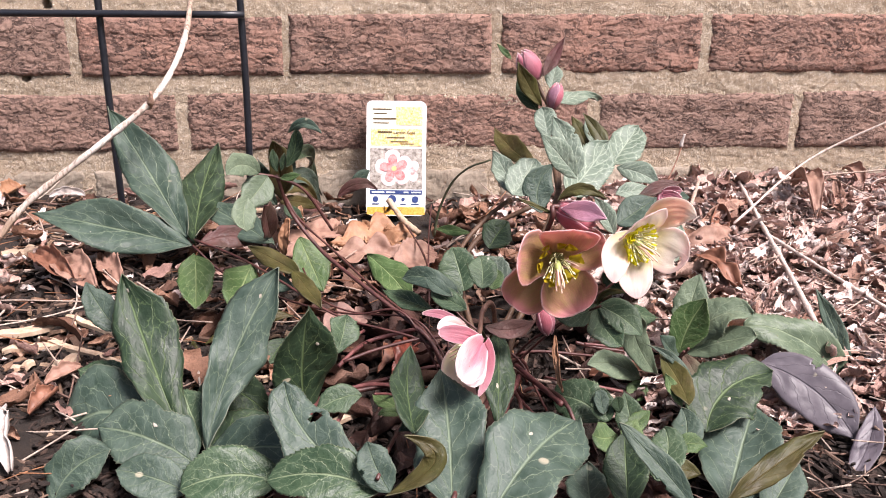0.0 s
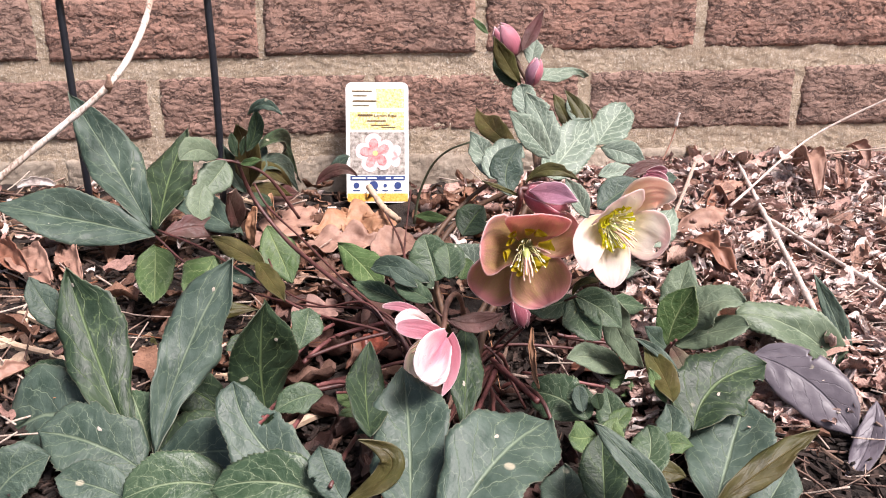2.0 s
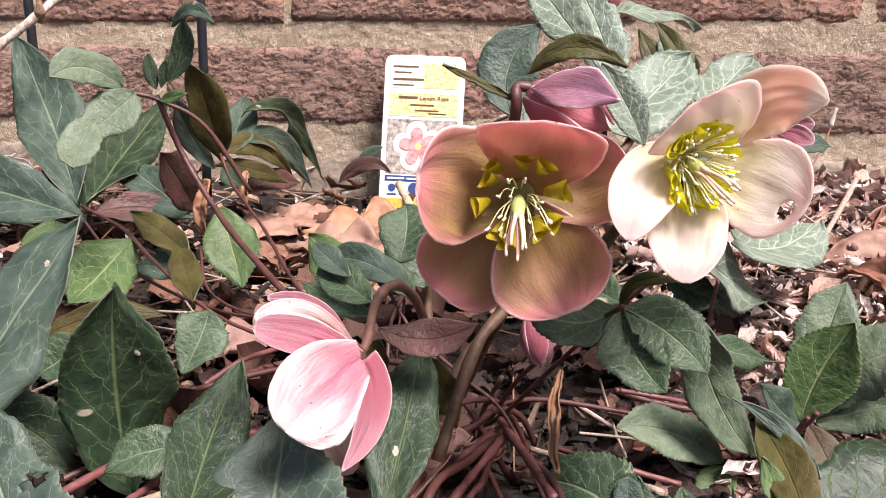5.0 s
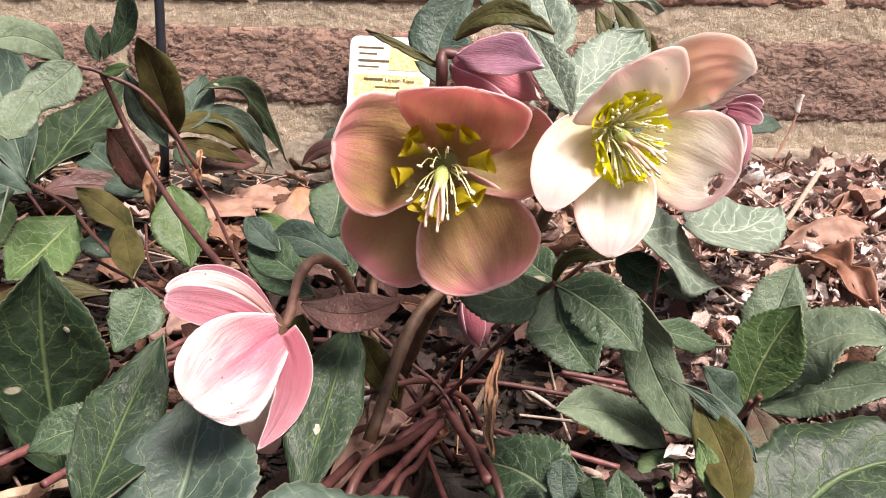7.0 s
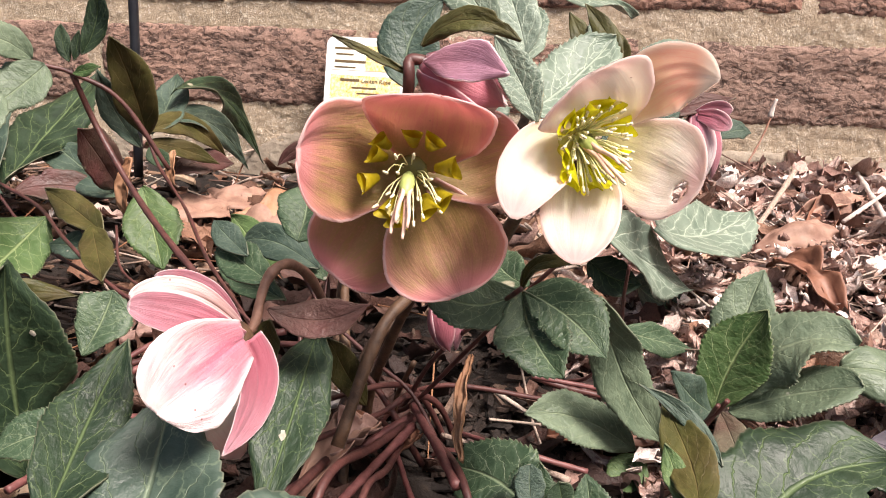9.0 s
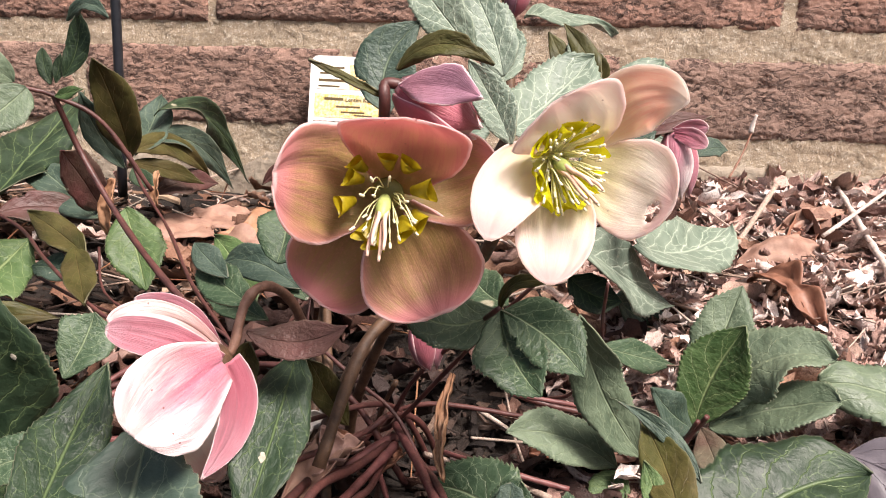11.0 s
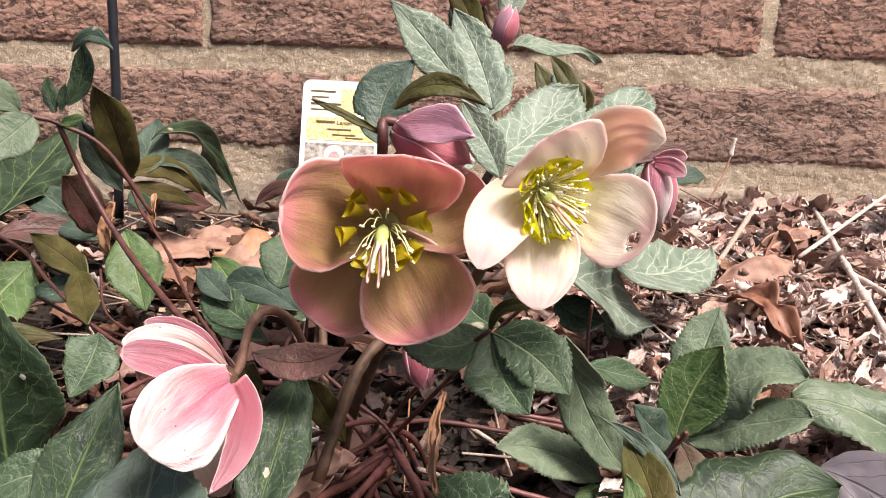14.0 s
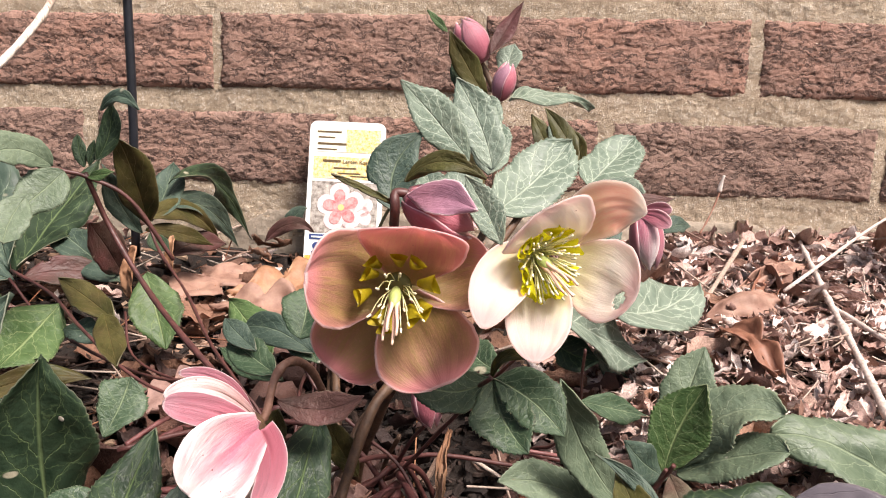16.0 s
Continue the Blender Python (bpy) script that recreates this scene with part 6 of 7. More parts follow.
def build_wall():
    wall = new("wall_north")
    tagged(wall, "old wall of rugged red-brown bricks with sandy mortar", "wall", kind="structure")
    xs = list(np.arange(-1.25, -0.56, 0.03)) + list(np.arange(-0.56, 0.66, 0.0017)) + list(np.arange(0.66, 1.40, 0.03))
    zs = list(np.arange(-0.05, 0.085, 0.02)) + list(np.arange(0.085, 0.40, 0.0017)) + list(np.arange(0.40, 1.31, 0.03))
    verts = []
    for z in zs:
        for x in xs:
            y = WALL_Y + 0.0036 + 0.0016 * noise.noise(Vector((x * 30, z * 45, 4)))
            if -0.57 < x < 0.67 and z < 0.41:
                y += 0.0009 * noise.noise(Vector((x * 120, z * 170, 8))) + 0.0010 * noise.noise(Vector((x * 330, z * 330, 2)))
            verts.append((x, y, z))
    for hx, hy, hz in ((-0.404, 0.925, 0.237), (-0.373, 0.925, 0.309)):
        verts = [(x, y + (0.014 if (x - hx) ** 2 + (z - hz) ** 2 < 0.0046 ** 2 else 0), z) for x, y, z in verts]
    w = len(xs)
    faces = [(j * w + i, j * w + i + 1, (j + 1) * w + i + 1, (j + 1) * w + i) for j in range(len(zs) - 1) for i in range(w - 1)]
    k = len(verts)
    x0, x1, z0, z1, yb = xs[0], xs[-1], zs[0], zs[-1], WALL_Y + 0.24
    verts += [(x0, yb, z0), (x1, yb, z0), (x1, yb, z1), (x0, yb, z1)]
    top = (len(zs) - 1) * w
    faces += [(k, k + 3, k + 2, k + 1), (0, k, k + 1, w - 1), (k + 3, top, top + w - 1, k + 2)]
    faces += [(0, top, k + 3, k), (w - 1, k + 1, k + 2, top + w - 1)]
    put_mesh("mortar_bed", mesh_from("mortar_bed", verts, faces), MORTAR, wall, "sandy tan weathered mortar")
    near = [brick_mesh(s, 0.2070, 0.0600, 0.06, 170, 50) for s in range(7)]
    far = [brick_mesh(s, 0.2070, 0.0600, 0.06, 6, 2) for s in range(4)]
    low = [brick_mesh(s, 0.2070, 0.0600, 0.06, 100, 30) for s in range(20, 23)]
    for me in near + far:
        me.materials.append(BRICK)
    for me in low:
        me.materials.append(SMEARED)
    rng = random.Random(4)
    for c in range(-2, 13):
        shift = 0.0 if c % 2 == 0 else -0.112
        for k in range(-5, 6):
            x = -0.132 + shift + 0.216 * k + rng.uniform(-0.0015, 0.0015)
            if x < -1.24 or x + 0.204 > 1.39:
                continue
            close = -0.72 < x < 0.66 and c < 2
            kinds = far if not close else (low if c == -2 else near)
            ob = new("brick", kinds[(k + 5 + 3 * (c + 2)) % len(kinds)])
            ob.parent = wall
            ob.matrix_basis = pose(x, WALL_Y + rng.uniform(-0.001, 0.001) + (0.002 if c == -2 else 0), 0.2388 + 0.0795 * c + rng.uniform(-0.001, 0.001), rng.uniform(-0.5, 0.5), 0, rng.uniform(-0.3, 0.3))


build_wall()


# ---- litter ----
def scatter_mesh(name, count, seed, region, shape, material, label, category, smooth=True):
    """Many loose pieces in one mesh; shape gives vertices and faces of one piece about its centre."""
    rng = random.Random(seed)
    verts, faces = [], []
    for k in range(count):
        x, y = region(rng)
        while abs(x + 0.026) < 0.042 and 0.80 < y < 0.89:
            x, y = region(rng)
        v, f, lift = shape(rng)
        m = pose(x, y, ground_z(x, y) + lift, rng.uniform(-28, 28), rng.uniform(-28, 28), rng.uniform(0, 360))
        faces += [tuple(i + len(verts) for i in q) for q in f]
        verts += [m @ Vector(p) for p in v]
    ob = put_mesh(name, mesh_from(name, verts, faces, smooth), material)
    tagged(ob, label, category, kind="stuff")
    return ob


def chip(lo, hi, slim, thick):
    def make(rng):
        ln, w = rng.uniform(lo, hi), 0
        w = ln * rng.uniform(*slim)
        h = thick * rng.uniform(0.6, 1.5)
        pts = []
        for sx, sy in ((-1, -1), (1, -1), (1, 1), (-1, 1)):
            pts.append((sx * ln / 2 * rng.uniform(0.75, 1.1), sy * w / 2 * rng.uniform(0.5, 1.1)))
        bow = rng.uniform(-0.1, 0.1) * ln
        v = [(x, y, -h / 2) for x, y in pts] + [(x * 0.9, y * 0.85, h / 2) for x, y in pts]
        v += [(0, -w / 2, -h / 2 + bow), (0, w / 2, -h / 2 + bow), (0, -w / 2 * 0.8, h / 2 + bow), (0, w / 2 * 0.8, h / 2 + bow)]
        f = [(0, 3, 9, 8), (8, 9, 2, 1), (4, 10, 11, 7), (10, 5, 6, 11), (0, 8, 10, 4), (8, 1, 5, 10), (3, 7, 11, 9), (9, 11, 6, 2), (0, 4, 7, 3), (1, 2, 6, 5)]
        return v, f, rng.uniform(0.0, 0.008)
    return make


def crumple(lo, hi, curl, slim=(0.35, 0.8)):
    """A dry leaf fragment, curled, creased and torn at the edge."""
    def make(rng):
        ln = rng.uniform(lo, hi)
        w = ln * rng.uniform(*slim)
        nu, nv = 6, 9
        ph, c = rng.uniform(0, 90), rng.uniform(-curl, curl)
        c2 = rng.uniform(-1.6, 1.6)
        v, f = [], []
        for j in range(nv + 1):
            s = j / nv
            prof = math.sin(math.pi * (0.06 + 0.88 * s)) ** 0.6
            for i in range(nu + 1):
                u = i / nu * 2 - 1
                a = c * u
                tear = 1 + 0.6 * noise.noise(Vector((s * 7, ph, u > 0))) if i in (0, nu) else 1.0
                z = w / 2 * (1 - math.cos(a)) / max(0.3, abs(c)) + c2 * ln * 0.5 * (s - 0.5) ** 2
                z += 0.16 * ln * noise.noise(Vector((s * 4.5, u * 2.4, ph))) + 0.05 * ln * noise.noise(Vector((s * 12, u * 6, ph)))
                y = w / 2 * prof * tear * (math.sin(a) / c if abs(c) > 0.05 else u)
                v.append((ln * (s - 0.5), y, z))
        for j in range(nv):
            for i in range(nu):
                q = j * (nu + 1) + i
                f.append((q, q + 1, q + nu + 2, q + nu + 1))
        return v, f, rng.uniform(0.002, 0.016)
    return make


def stick(lo, hi, r):
    def make(rng):
        ln = rng.uniform(lo, hi)
        k = rng.uniform(-0.12, 0.12) * ln
        v, f = tube_data([(-ln / 2, 0, 0), (0, k, rng.uniform(-0.05, 0.05) * ln), (ln / 2, 0, 0)], r * rng.uniform(0.7, 1.3), r * 0.6, 7, 5)
        return v, f, rng.uniform(0.002, 0.014)
    return make


def region(x0, x1, y0, y1):
    return lambda rng: (rng.uniform(x0, x1), rng.uniform(y0, y1))


def around(x0, x1, y0, y1, cx, cy, r):
    """A region with a bare round patch left in it, to deepen shade there."""
    def pick(rng):
        while True:
            x, y = rng.uniform(x0, x1), rng.uniform(y0, y1)
            if (x - cx) ** 2 + (y - cy) ** 2 > r * r * rng.uniform(0.6, 1.2):
                return x, y
    return pick


DRYLEAF = island_material("dry_brown_leaves", ((0.0, (0.12, 0.055, 0.034)), (0.35, (0.26, 0.13, 0.082)), (0.7, (0.37, 0.205, 0.135)), (1.0, (0.52, 0.35, 0.26))), 0.7, 260)
# darker copy of DRYLEAF: the shade under the stems is put into the colour
SHADELEAF = island_material("shade_darkened_brown_leaves", ((0.0, (0.030, 0.013, 0.010)), (0.5, (0.085, 0.036, 0.027)), (0.85, (0.16, 0.075, 0.055)), (1.0, (0.26, 0.15, 0.11))), 0.6, 260)
PINKLEAF = island_material("pinkish_dry_litter", ((0.0, (0.24, 0.125, 0.09)), (0.5, (0.42, 0.25, 0.19)), (1.0, (0.60, 0.43, 0.36))), 0.7, 260)
SHRED = island_material("bleached_leaf_shreds", ((0.0, (0.26, 0.14, 0.115)), (0.25, (0.50, 0.32, 0.27)), (0.6, (0.70, 0.52, 0.465)), (1.0, (0.90, 0.80, 0.76))), 0.75, 260)
CHIPS = island_material("shredded_bark_chips", ((0.0, (0.035, 0.02, 0.014)), (0.4, (0.10, 0.055, 0.036)), (0.75, (0.28, 0.17, 0.11)), (1.0, (0.46, 0.33, 0.23))), 0.9, 300, (1, 1, 1))
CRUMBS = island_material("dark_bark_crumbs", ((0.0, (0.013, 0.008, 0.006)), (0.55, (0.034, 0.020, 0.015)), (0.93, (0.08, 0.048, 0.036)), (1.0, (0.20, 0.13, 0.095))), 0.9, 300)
TWIG = island_material("grey_brown_twigs", ((0.0, (0.16, 0.09, 0.07)), (0.4, (0.40, 0.28, 0.22)), (1.0, (0.66, 0.56, 0.48))), 0.85, 320)
NEEDLE = island_material("dry_needles", ((0.0, (0.20, 0.07, 0.03)), (1.0, (0.42, 0.20, 0.10))), 0.7, 300)

scatter_mesh("bark_mulch", 3200, 11, around(-0.70, 0.24, 0.25, 0.91, 0.05, 0.575, 0.15), chip(0.006, 0.026, (0.08, 0.28), 0.0018), CHIPS, "shredded dark bark mulch with pale wood chips", "mulch", False)
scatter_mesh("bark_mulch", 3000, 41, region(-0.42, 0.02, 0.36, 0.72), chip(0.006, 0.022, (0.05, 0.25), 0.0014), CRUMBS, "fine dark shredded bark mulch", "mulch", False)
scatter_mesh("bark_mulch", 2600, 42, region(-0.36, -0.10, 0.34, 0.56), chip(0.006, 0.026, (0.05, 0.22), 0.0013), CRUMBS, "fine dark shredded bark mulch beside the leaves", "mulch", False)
# extra dark crumbs stand in for the deep shade under the flowers
scatter_mesh("bark_mulch", 2400, 43, region(-0.06, 0.34, 0.38, 0.66), chip(0.006, 0.024, (0.05, 0.22), 0.0013), CRUMBS, "fine dark shredded bark mulch under the flowers, added to deepen the shade", "mulch", False)
scatter_mesh("bark_crumbs", 3600, 12, region(-0.70, 0.75, 0.20, 0.91), chip(0.003, 0.012, (0.12, 0.5), 0.0013), CRUMBS, "small dark bark crumbs", "mulch", False)
scatter_mesh("leaf_shreds", 7600, 13, region(0.13, 0.85, 0.50, 0.92), crumple(0.008, 0.030, 2.4, (0.14, 0.55)), SHRED, "bleached pinkish shredded dry leaves", "leaf litter")
scatter_mesh("leaf_fibres", 2400, 33, region(0.15, 0.85, 0.45, 0.92), stick(0.014, 0.06, 0.0005), TWIG, "fine dry fibres and leaf stalks", "leaf litter")
scatter_mesh("leaf_shreds", 900, 23, region(0.08, 0.85, 0.82, 0.922), crumple(0.010, 0.030, 2.6), SHRED, "bleached pinkish shredded dry leaves by the wall", "leaf litter")
scatter_mesh("leaf_litter", 250, 27, region(0.20, 0.85, 0.53, 0.92), crumple(0.022, 0.055, 1.8, (0.25, 0.55)), PINKLEAF, "pinkish tan dry leaves, torn and curled, on the bed", "leaf litter")
scatter_mesh("leaf_litter", 300, 14, around(-0.10, 0.25, 0.48, 0.91, 0.04, 0.57, 0.15), crumple(0.012, 0.036, 2.2), DRYLEAF, "curled brown dry leaves under the plant", "leaf litter")
scatter_mesh("leaf_litter", 170, 24, region(-0.10, 0.17, 0.44, 0.70), crumple(0.016, 0.044, 2.2), SHADELEAF, "red-brown dead leaves under the stems, coloured darker to stand for shade", "leaf litter")
scatter_mesh("leaf_litter", 150, 15, region(-0.65, -0.08, 0.45, 0.91), crumple(0.014, 0.040, 2.2), DRYLEAF, "scattered brown dry leaves on the mulch", "leaf litter")
scatter_mesh("leaf_shreds", 430, 25, around(-0.65, 0.17, 0.50, 0.92, 0.03, 0.57, 0.19), crumple(0.008, 0.026, 2.4), SHRED, "bleached leaf shreds on the mulch", "leaf litter")
scatter_mesh("twig_litter", 330, 16, region(0.12, 0.85, 0.45, 0.92), stick(0.03, 0.12, 0.0009), TWIG, "thin dry twigs and stalks among leaf litter", "twigs")
scatter_mesh("twig_litter", 420, 17, around(-0.65, 0.15, 0.30, 0.91, 0.03, 0.56, 0.15), stick(0.03, 0.10, 0.0009), TWIG, "thin dry twigs on the mulch", "twigs")
scatter_mesh("needle_litter", 160, 18, region(-0.65, 0.10, 0.35, 0.90), stick(0.04, 0.09, 0.0005), NEEDLE, "rusty dry conifer needles", "needles")


# ---- single dead leaves, twigs and slivers ----
ORANGE = simple("orange_oak_leaf", (0.27, 0.125, 0.065), (0.45, 0.25, 0.145), 0.6, 90, 0.5, 0.15)
PINKTAN = simple("pinkish_dry_leaf", (0.22, 0.115, 0.085), (0.38, 0.23, 0.17), 0.65, 90, 0.5, 0.12)
WETRED = simple("wet_red_leaf", (0.10, 0.022, 0.014), (0.24, 0.065, 0.042), 0.35, 110, 0.6)
RUSSET = simple("russet_dry_leaf", (0.15, 0.062, 0.038), (0.29, 0.13, 0.082), 0.55, 90, 0.5, 0.1)
BLEACHED = simple("bleached_leaf", (0.36, 0.30, 0.27), (0.68, 0.62, 0.58), 0.8, 140, 0.7, 0.1)
WOOD = simple("pale_split_wood", (0.36, 0.24, 0.16), (0.60, 0.46, 0.34), 0.85, 160, 0.6)


def dead_leaf(label, base, tip, width, lobes, curl, material, up=(0.0, -0.6, 0.8), lift=0.08):
    """A dry leaf from base to tip; lobes cut its edge, curl rolls it across."""
    b, tp = Vector(base), Vector(tip)
    ax = tp - b
    ln = ax.length
    ax.normalize()
    nz = Vector(up)
    nz = (nz - ax * nz.dot(ax)).normalized()
    sd = ax.cross(nz)
    nu, nv, ph = 12, 36, base[0] * 77 + base[2] * 31
    verts, faces = [], []
    for j in range(nv + 1):
        s = j / nv
        prof = math.sin(math.pi * (0.03 + 0.94 * s)) ** 0.65
        if lobes:
            prof *= 0.28 + 0.72 * abs(math.cos(math.pi * (lobes * s + 0.2))) ** 0.7
        for i in range(nu + 1):
            u = i / nu * 2 - 1
            h = width / 2 * prof * (1 + 0.22 * noise.noise(Vector((s * 8, ph, u > 0))))
            a = curl * u
            y = h * (math.sin(a) / curl if abs(curl) > 0.05 else u)
            z = h * (1 - math.cos(a)) / max(0.3, abs(curl)) * (1 if curl > 0 else -1)
            z += lift * ln * 4 * s * (1 - s) + 0.06 * ln * noise.noise(Vector((s * 5, u * 2.4, ph))) + 0.03 * ln * noise.noise(Vector((s * 13, u * 7, ph)))
            verts.append(b + ax * (ln * s + (0.10 * ln * abs(u) if lobes else 0)) + sd * y + nz * z)
    w = nu + 1
    for j in range(nv):
        for i in range(nu):
            faces.append((j * w + i, j * w + i + 1, (j + 1) * w + i + 1, (j + 1) * w + i))
    ob = put_mesh("dead_leaf", mesh_from("dead_leaf", verts, faces), material)
    thicken(ob, 0.0005)
    tagged(ob, label, "dead leaf", "dead leaves on the bed")


OAK = "curled orange-brown dead oak leaf lying by the plant label"
PINK = "dry pinkish-tan dead leaf lying on the mulch"
BROWN = "curled russet-brown dead leaf among leaf litter"
PALELEAF = "bleached whitish crumpled dead leaf on the mulch"
dead_leaf(OAK, (-0.084, 0.776, 0.104), (-0.012, 0.811, 0.104), 0.052, 3, 0.35, ORANGE, lift=0.01)
dead_leaf(OAK, (-0.058, 0.841, 0.106), (-0.023, 0.762, 0.101), 0.042, 3, 0.5, ORANGE, lift=0.01)
dead_leaf(OAK, (-0.085, 0.746, 0.102), (-0.017, 0.750, 0.101), 0.038, 3, 0.8, PINKTAN)
dead_leaf(PINK, (-0.079, 0.836, 0.108), (-0.116, 0.747, 0.103), 0.046, 3, 0.4, PINKTAN, lift=0.02)
dead_leaf(PINK, (-0.022, 0.727, 0.099), (0.013, 0.755, 0.102), 0.036, 0, 0.8, PINKTAN)
dead_leaf(OAK, (-0.111, 0.686, 0.123), (-0.106, 0.686, 0.154), 0.011, 0, 0.8, ORANGE, (-0.4, -0.9, 0.2))
dead_leaf(OAK, (-0.100, 0.725, 0.132), (-0.103, 0.735, 0.151), 0.009, 0, 0.8, ORANGE, (-0.4, -0.9, 0.2))
dead_leaf(PINK, (0.290, 0.774, 0.113), (0.235, 0.750, 0.106), 0.030, 0, -1.2, PINKTAN, lift=0.2)
dead_leaf(BROWN, (0.311, 0.861, 0.124), (0.260, 0.747, 0.104), 0.022, 0, 1.2, RUSSET, lift=0.02)
dead_leaf(BROWN, (0.234, 0.726, 0.104), (0.255, 0.669, 0.100), 0.030, 2, 1.2, RUSSET, lift=0.2)
dead_leaf(PINK, (0.261, 0.790, 0.114), (0.325, 0.845, 0.122), 0.016, 0, 1.2, PINKTAN)
dead_leaf(PINK, (-0.293, 0.691, 0.119), (-0.249, 0.639, 0.113), 0.030, 0, 1.0, PINKTAN)
dead_leaf(BROWN, (-0.319, 0.704, 0.120), (-0.267, 0.648, 0.115), 0.026, 0, 1.4, RUSSET)
dead_leaf(PINK, (-0.264, 0.704, 0.119), (-0.229, 0.643, 0.111), 0.022, 0, 1.0, PINKTAN)
dead_leaf(BROWN, (-0.427, 0.886, 0.122), (-0.416, 0.913, 0.124), 0.030, 0, 1.5, ORANGE)
dead_leaf(PALELEAF, (-0.377, 0.881, 0.122), (-0.344, 0.890, 0.122), 0.022, 0, 2.0, BLEACHED)
dead_leaf(PALELEAF, (-0.259, 0.501, 0.088), (-0.236, 0.450, 0.074), 0.024, 2, 2.0, BLEACHED, lift=0.15)
dead_leaf(BROWN, (-0.242, 0.493, 0.085), (-0.234, 0.518, 0.089), 0.020, 0, 2.0, RUSSET)
dead_leaf(BROWN, (-0.243, 0.522, 0.091), (-0.226, 0.541, 0.094), 0.016, 0, 1.6, PINKTAN)
dead_leaf(PINK, (0.447, 0.906, 0.141), (0.458, 0.882, 0.128), 0.024, 0, 1.6, PINKTAN, lift=0.3)
dead_leaf(PINK, (0.385, 0.884, 0.128), (0.377, 0.801, 0.118), 0.030, 0, 1.6, PINKTAN, lift=0.3)
dead_leaf(BROWN, (0.025, 0.544, 0.063), (0.049, 0.569, 0.070), 0.016, 0, 1.6, RUSSET, lift=0.25)
dead_leaf(BROWN, (0.0355, 0.5000, 0.0722), (0.0539, 0.5450, 0.0786), 0.0190, 0, 1.5, PINKTAN, lift=0.25)
dead_leaf("wet crumpled red-brown dead leaf among the stems", (-0.0205, 0.5540, 0.0780), (-0.0072, 0.5880, 0.0840), 0.0260, 2, 1.4, WETRED, lift=0.2)
PINKTAN = simple("pinkish_dead_leaf", (0.15, 0.08, 0.066), (0.33, 0.20, 0.165), 0.7, 110, 0.7)
ASHEN = simple("ashen_dead_leaf", (0.34, 0.29, 0.26), (0.58, 0.53, 0.50), 0.8, 130, 0.8)
dead_leaf("crumpled ashen scrap of dead leaf among the stems", (0.0298, 0.5413, 0.0800), (0.0432, 0.5495, 0.0880), 0.0130, 3, 2.0, ASHEN, lift=0.3)
dead_leaf("crumpled pinkish-brown dead leaf among the red stems", (0.0347, 0.5143, 0.0780), (0.0555, 0.5301, 0.0860), 0.0240, 3, 1.6, PINKTAN, lift=0.2)
dead_leaf(BROWN, (0.057, 0.547, 0.064), (0.068, 0.563, 0.069), 0.014, 0, 1.6, RUSSET, lift=0.25)
dead_leaf("narrow twisted brown dead leaf hanging from a stem", (0.089, 0.540, 0.113), (0.089, 0.505, 0.090), 0.0060, 0, 1.6, ORANGE, (-0.3, -0.9, 0.1))
dead_leaf(BROWN, (-0.032, 0.573, 0.071), (-0.017, 0.602, 0.075), 0.020, 2, 1.5, RUSSET, lift=0.2)
dead_leaf(OAK, (-0.078, 0.605, 0.082), (-0.046, 0.650, 0.084), 0.034, 3, 0.8, PINKTAN)
dead_leaf(BROWN, (0.118, 0.565, 0.072), (0.162, 0.564, 0.073), 0.020, 0, 1.4, RUSSET)
dead_leaf(PALELEAF, (0.019, 0.568, 0.070), (0.037, 0.581, 0.072), 0.013, 2, 2.2, BLEACHED, lift=0.3)


def stick_thing(name, label, pts, r0, r1, material, n=26):
    tagged(tube(name, pts, r0, r1, material, n=n, lumps=0.5), label, "twig", "loose twigs on the bed")


GREYWOOD = simple("pale_grey_twig_bark", (0.34, 0.26, 0.225), (0.64, 0.55, 0.50), 0.85, 260, 0.7)
stick_thing("twig", "thick pale grey dry twig lying on leaf litter", [(0.330, 0.884, 0.133), (0.313, 0.769, 0.120), (0.299, 0.666, 0.108), (0.286, 0.567, 0.093)], 0.0018, 0.0024, GREYWOOD, n=60)
stick_thing("twig", "pale grey dry twig lying on leaf litter", [(0.310, 0.750, 0.118), (0.329, 0.683, 0.110), (0.350, 0.606, 0.102)], 0.0016, 0.0016, GREYWOOD, n=60)
stick_thing("twig", "long thin pinkish dry stalk leaning on the litter", [(0.466, 0.847, 0.207), (0.383, 0.849, 0.163), (0.288, 0.774, 0.121)], 0.0009, 0.0013, GREYWOOD)
stick_thing("twig", "tan broken stalk stub by the plant label", [(-0.031, 0.841, 0.127), (-0.016, 0.811, 0.115), (-0.002, 0.791, 0.109)], 0.0030, 0.0030, WOOD)
stick_thing("twig", "thin pale dry stalk among leaf litter", [(0.234, 0.761, 0.113), (0.261, 0.821, 0.124), (0.289, 0.889, 0.132)], 0.0016, 0.0020, TWIG)
stick_thing("twig", "thin dry stalk lying by the wall", [(0.358, 0.850, 0.142), (0.407, 0.858, 0.146), (0.474, 0.857, 0.152)], 0.0009, 0.0009, TWIG)
stick_thing("twig", "brown dry stalk lying under the leaves", [(0.078, 0.550, 0.076), (0.103, 0.534, 0.078), (0.125, 0.514, 0.081)], 0.0011, 0.0013, TWIG)
stick_thing("twig", "brown dry stalk lying under the leaves", [(0.111, 0.583, 0.089), (0.125, 0.583, 0.085), (0.146, 0.582, 0.082)], 0.0014, 0.0012, STEM)
stick_thing("twig", "dark thin dry stalk with a pale tip by the wall", [(0.252, 0.872, 0.139), (0.261, 0.882, 0.153), (0.269, 0.891, 0.170)], 0.0007, 0.0006, RUSSET)
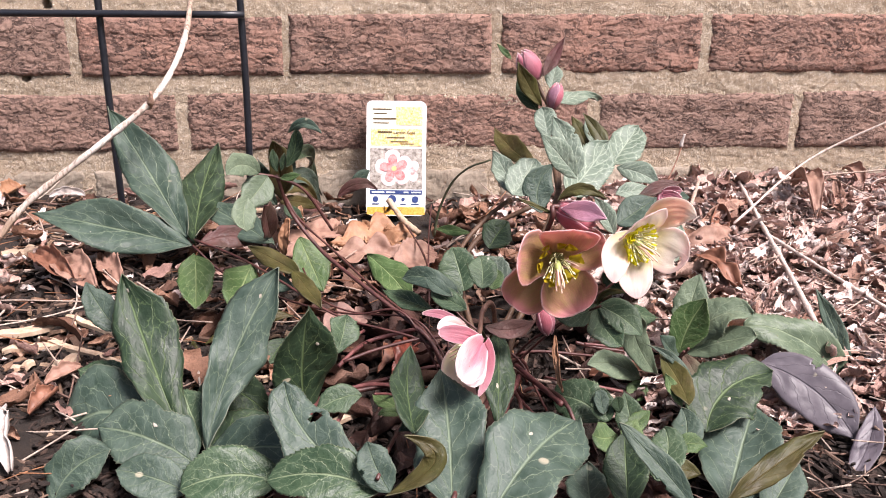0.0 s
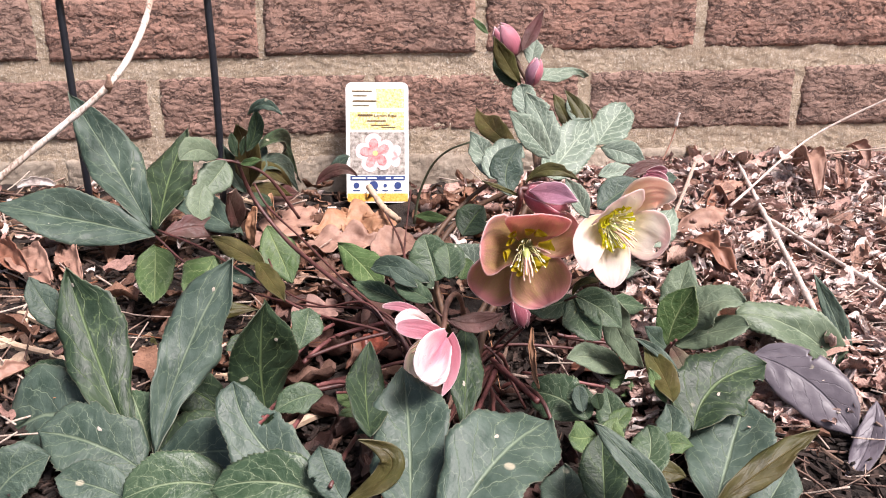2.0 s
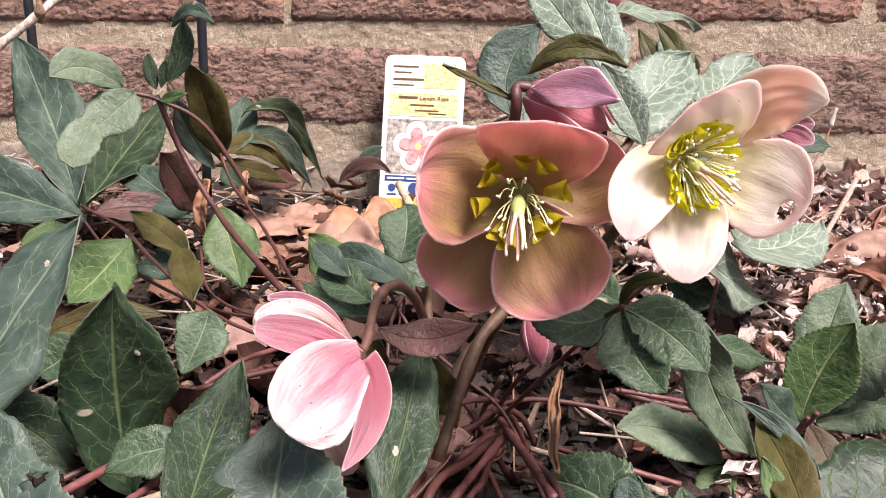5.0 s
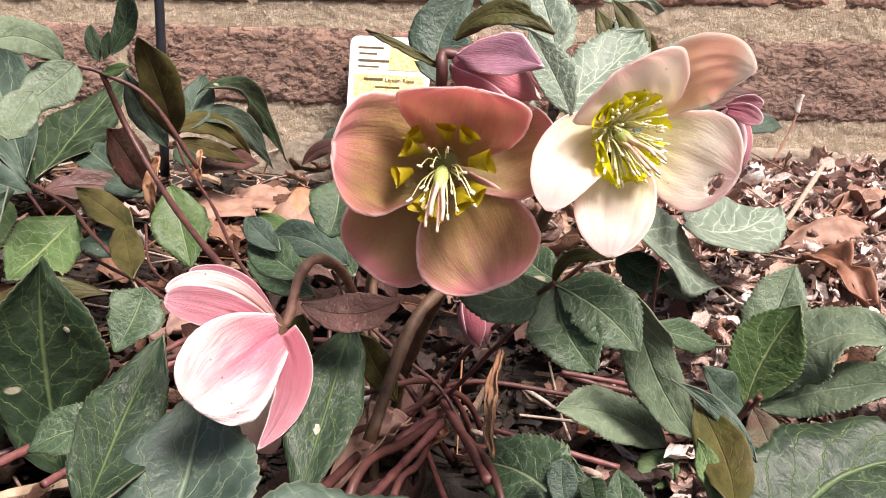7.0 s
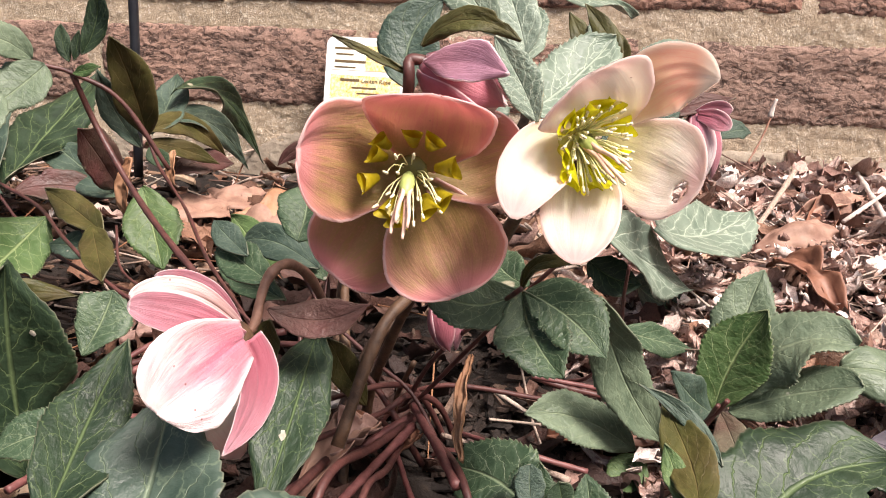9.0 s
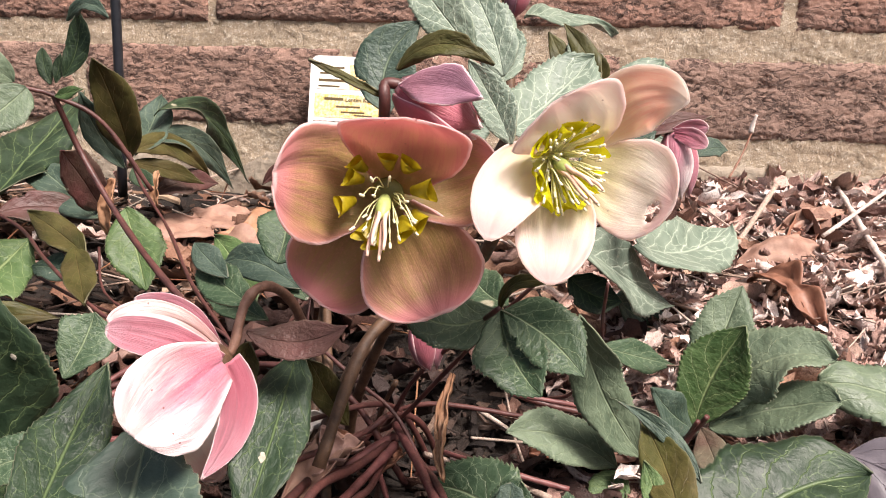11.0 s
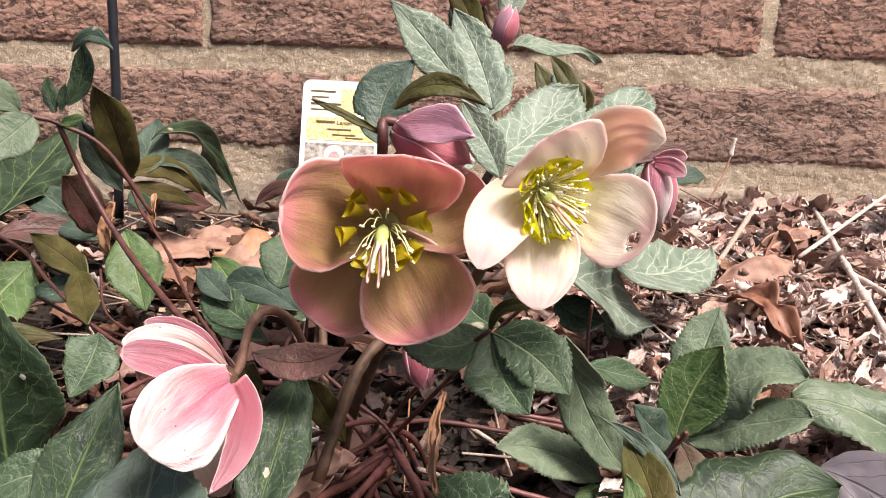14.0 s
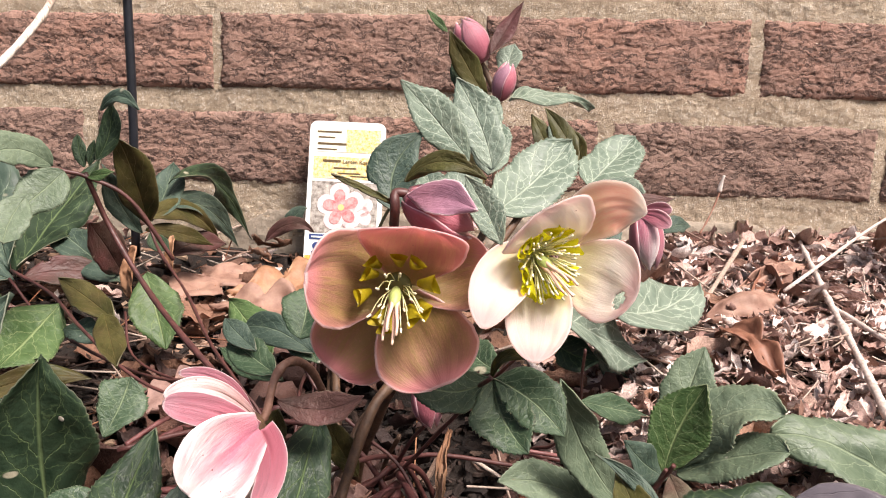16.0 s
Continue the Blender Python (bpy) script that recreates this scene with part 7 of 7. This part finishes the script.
stick_thing("seed_husk", "small pale dry husk on a thin stalk", [(0.268, 0.891, 0.169), (0.269, 0.891, 0.175), (0.271, 0.891, 0.182)], 0.0018, 0.0012, BLEACHED, n=8)


def sliver(label, a, b, width, thick):
    """A split piece of wood with ragged ends."""
    a, b = Vector(a), Vector(b)
    ax = b - a
    ln = ax.length
    ax.normalize()
    sd = ax.cross(Vector((0, -0.3, 0.95))).normalized()
    up = sd.cross(ax)
    bm = bmesh.new()
    rings = []
    for k in range(7):
        s = k / 6
        w = width / 2 * (0.35 + 0.65 * math.sin(math.pi * (0.12 + 0.76 * s))) * (1 + 0.25 * noise.noise(Vector((s * 6, a.x * 40, 0))))
        c = a + ax * ln * s + up * (0.003 * noise.noise(Vector((s * 3, a.y * 50, 1))))
        rings.append([bm.verts.new(c + sd * w * p + up * thick * q) for p, q in ((-1, -0.4), (1, -0.5), (0.8, 0.5), (0.1, 0.62), (-0.85, 0.4))])
    for r0, r1 in zip(rings, rings[1:]):
        for i in range(5):
            j = (i + 1) % 5
            bm.faces.new((r0[i], r0[j], r1[j], r1[i]))
    bm.faces.new(rings[0][::-1])
    bm.faces.new(rings[-1])
    ob = part("wood_chip", bm, WOOD, None, smooth=False)
    tagged(ob, label, "wood chip", "pale wood chips on the mulch")


CHIP = "pale split wood chip lying on the dark mulch"
sliver(CHIP, (-0.335, 0.729, 0.117), (-0.291, 0.699, 0.115), 0.012, 0.004)
sliver(CHIP, (-0.351, 0.712, 0.116), (-0.328, 0.723, 0.117), 0.012, 0.004)
sliver(CHIP, (-0.285, 0.558, 0.098), (-0.248, 0.569, 0.099), 0.007, 0.003)
sliver(CHIP, (-0.266, 0.573, 0.101), (-0.201, 0.554, 0.089), 0.006, 0.003)
sliver(CHIP, (-0.301, 0.574, 0.102), (-0.247, 0.592, 0.104), 0.009, 0.003)
sliver(CHIP, (-0.245, 0.542, 0.092), (-0.233, 0.555, 0.095), 0.010, 0.004)
sliver(CHIP, (-0.271, 0.538, 0.093), (-0.260, 0.548, 0.095), 0.007, 0.003)
sliver(CHIP, (-0.257, 0.602, 0.105), (-0.215, 0.584, 0.099), 0.006, 0.003)
sliver(CHIP, (-0.041, 0.538, 0.059), (-0.097, 0.504, 0.054), 0.006, 0.004)
sliver(CHIP, (0.172, 0.675, 0.086), (0.187, 0.642, 0.084), 0.003, 0.002)
sliver(CHIP, (0.225, 0.676, 0.093), (0.243, 0.652, 0.092), 0.003, 0.002)
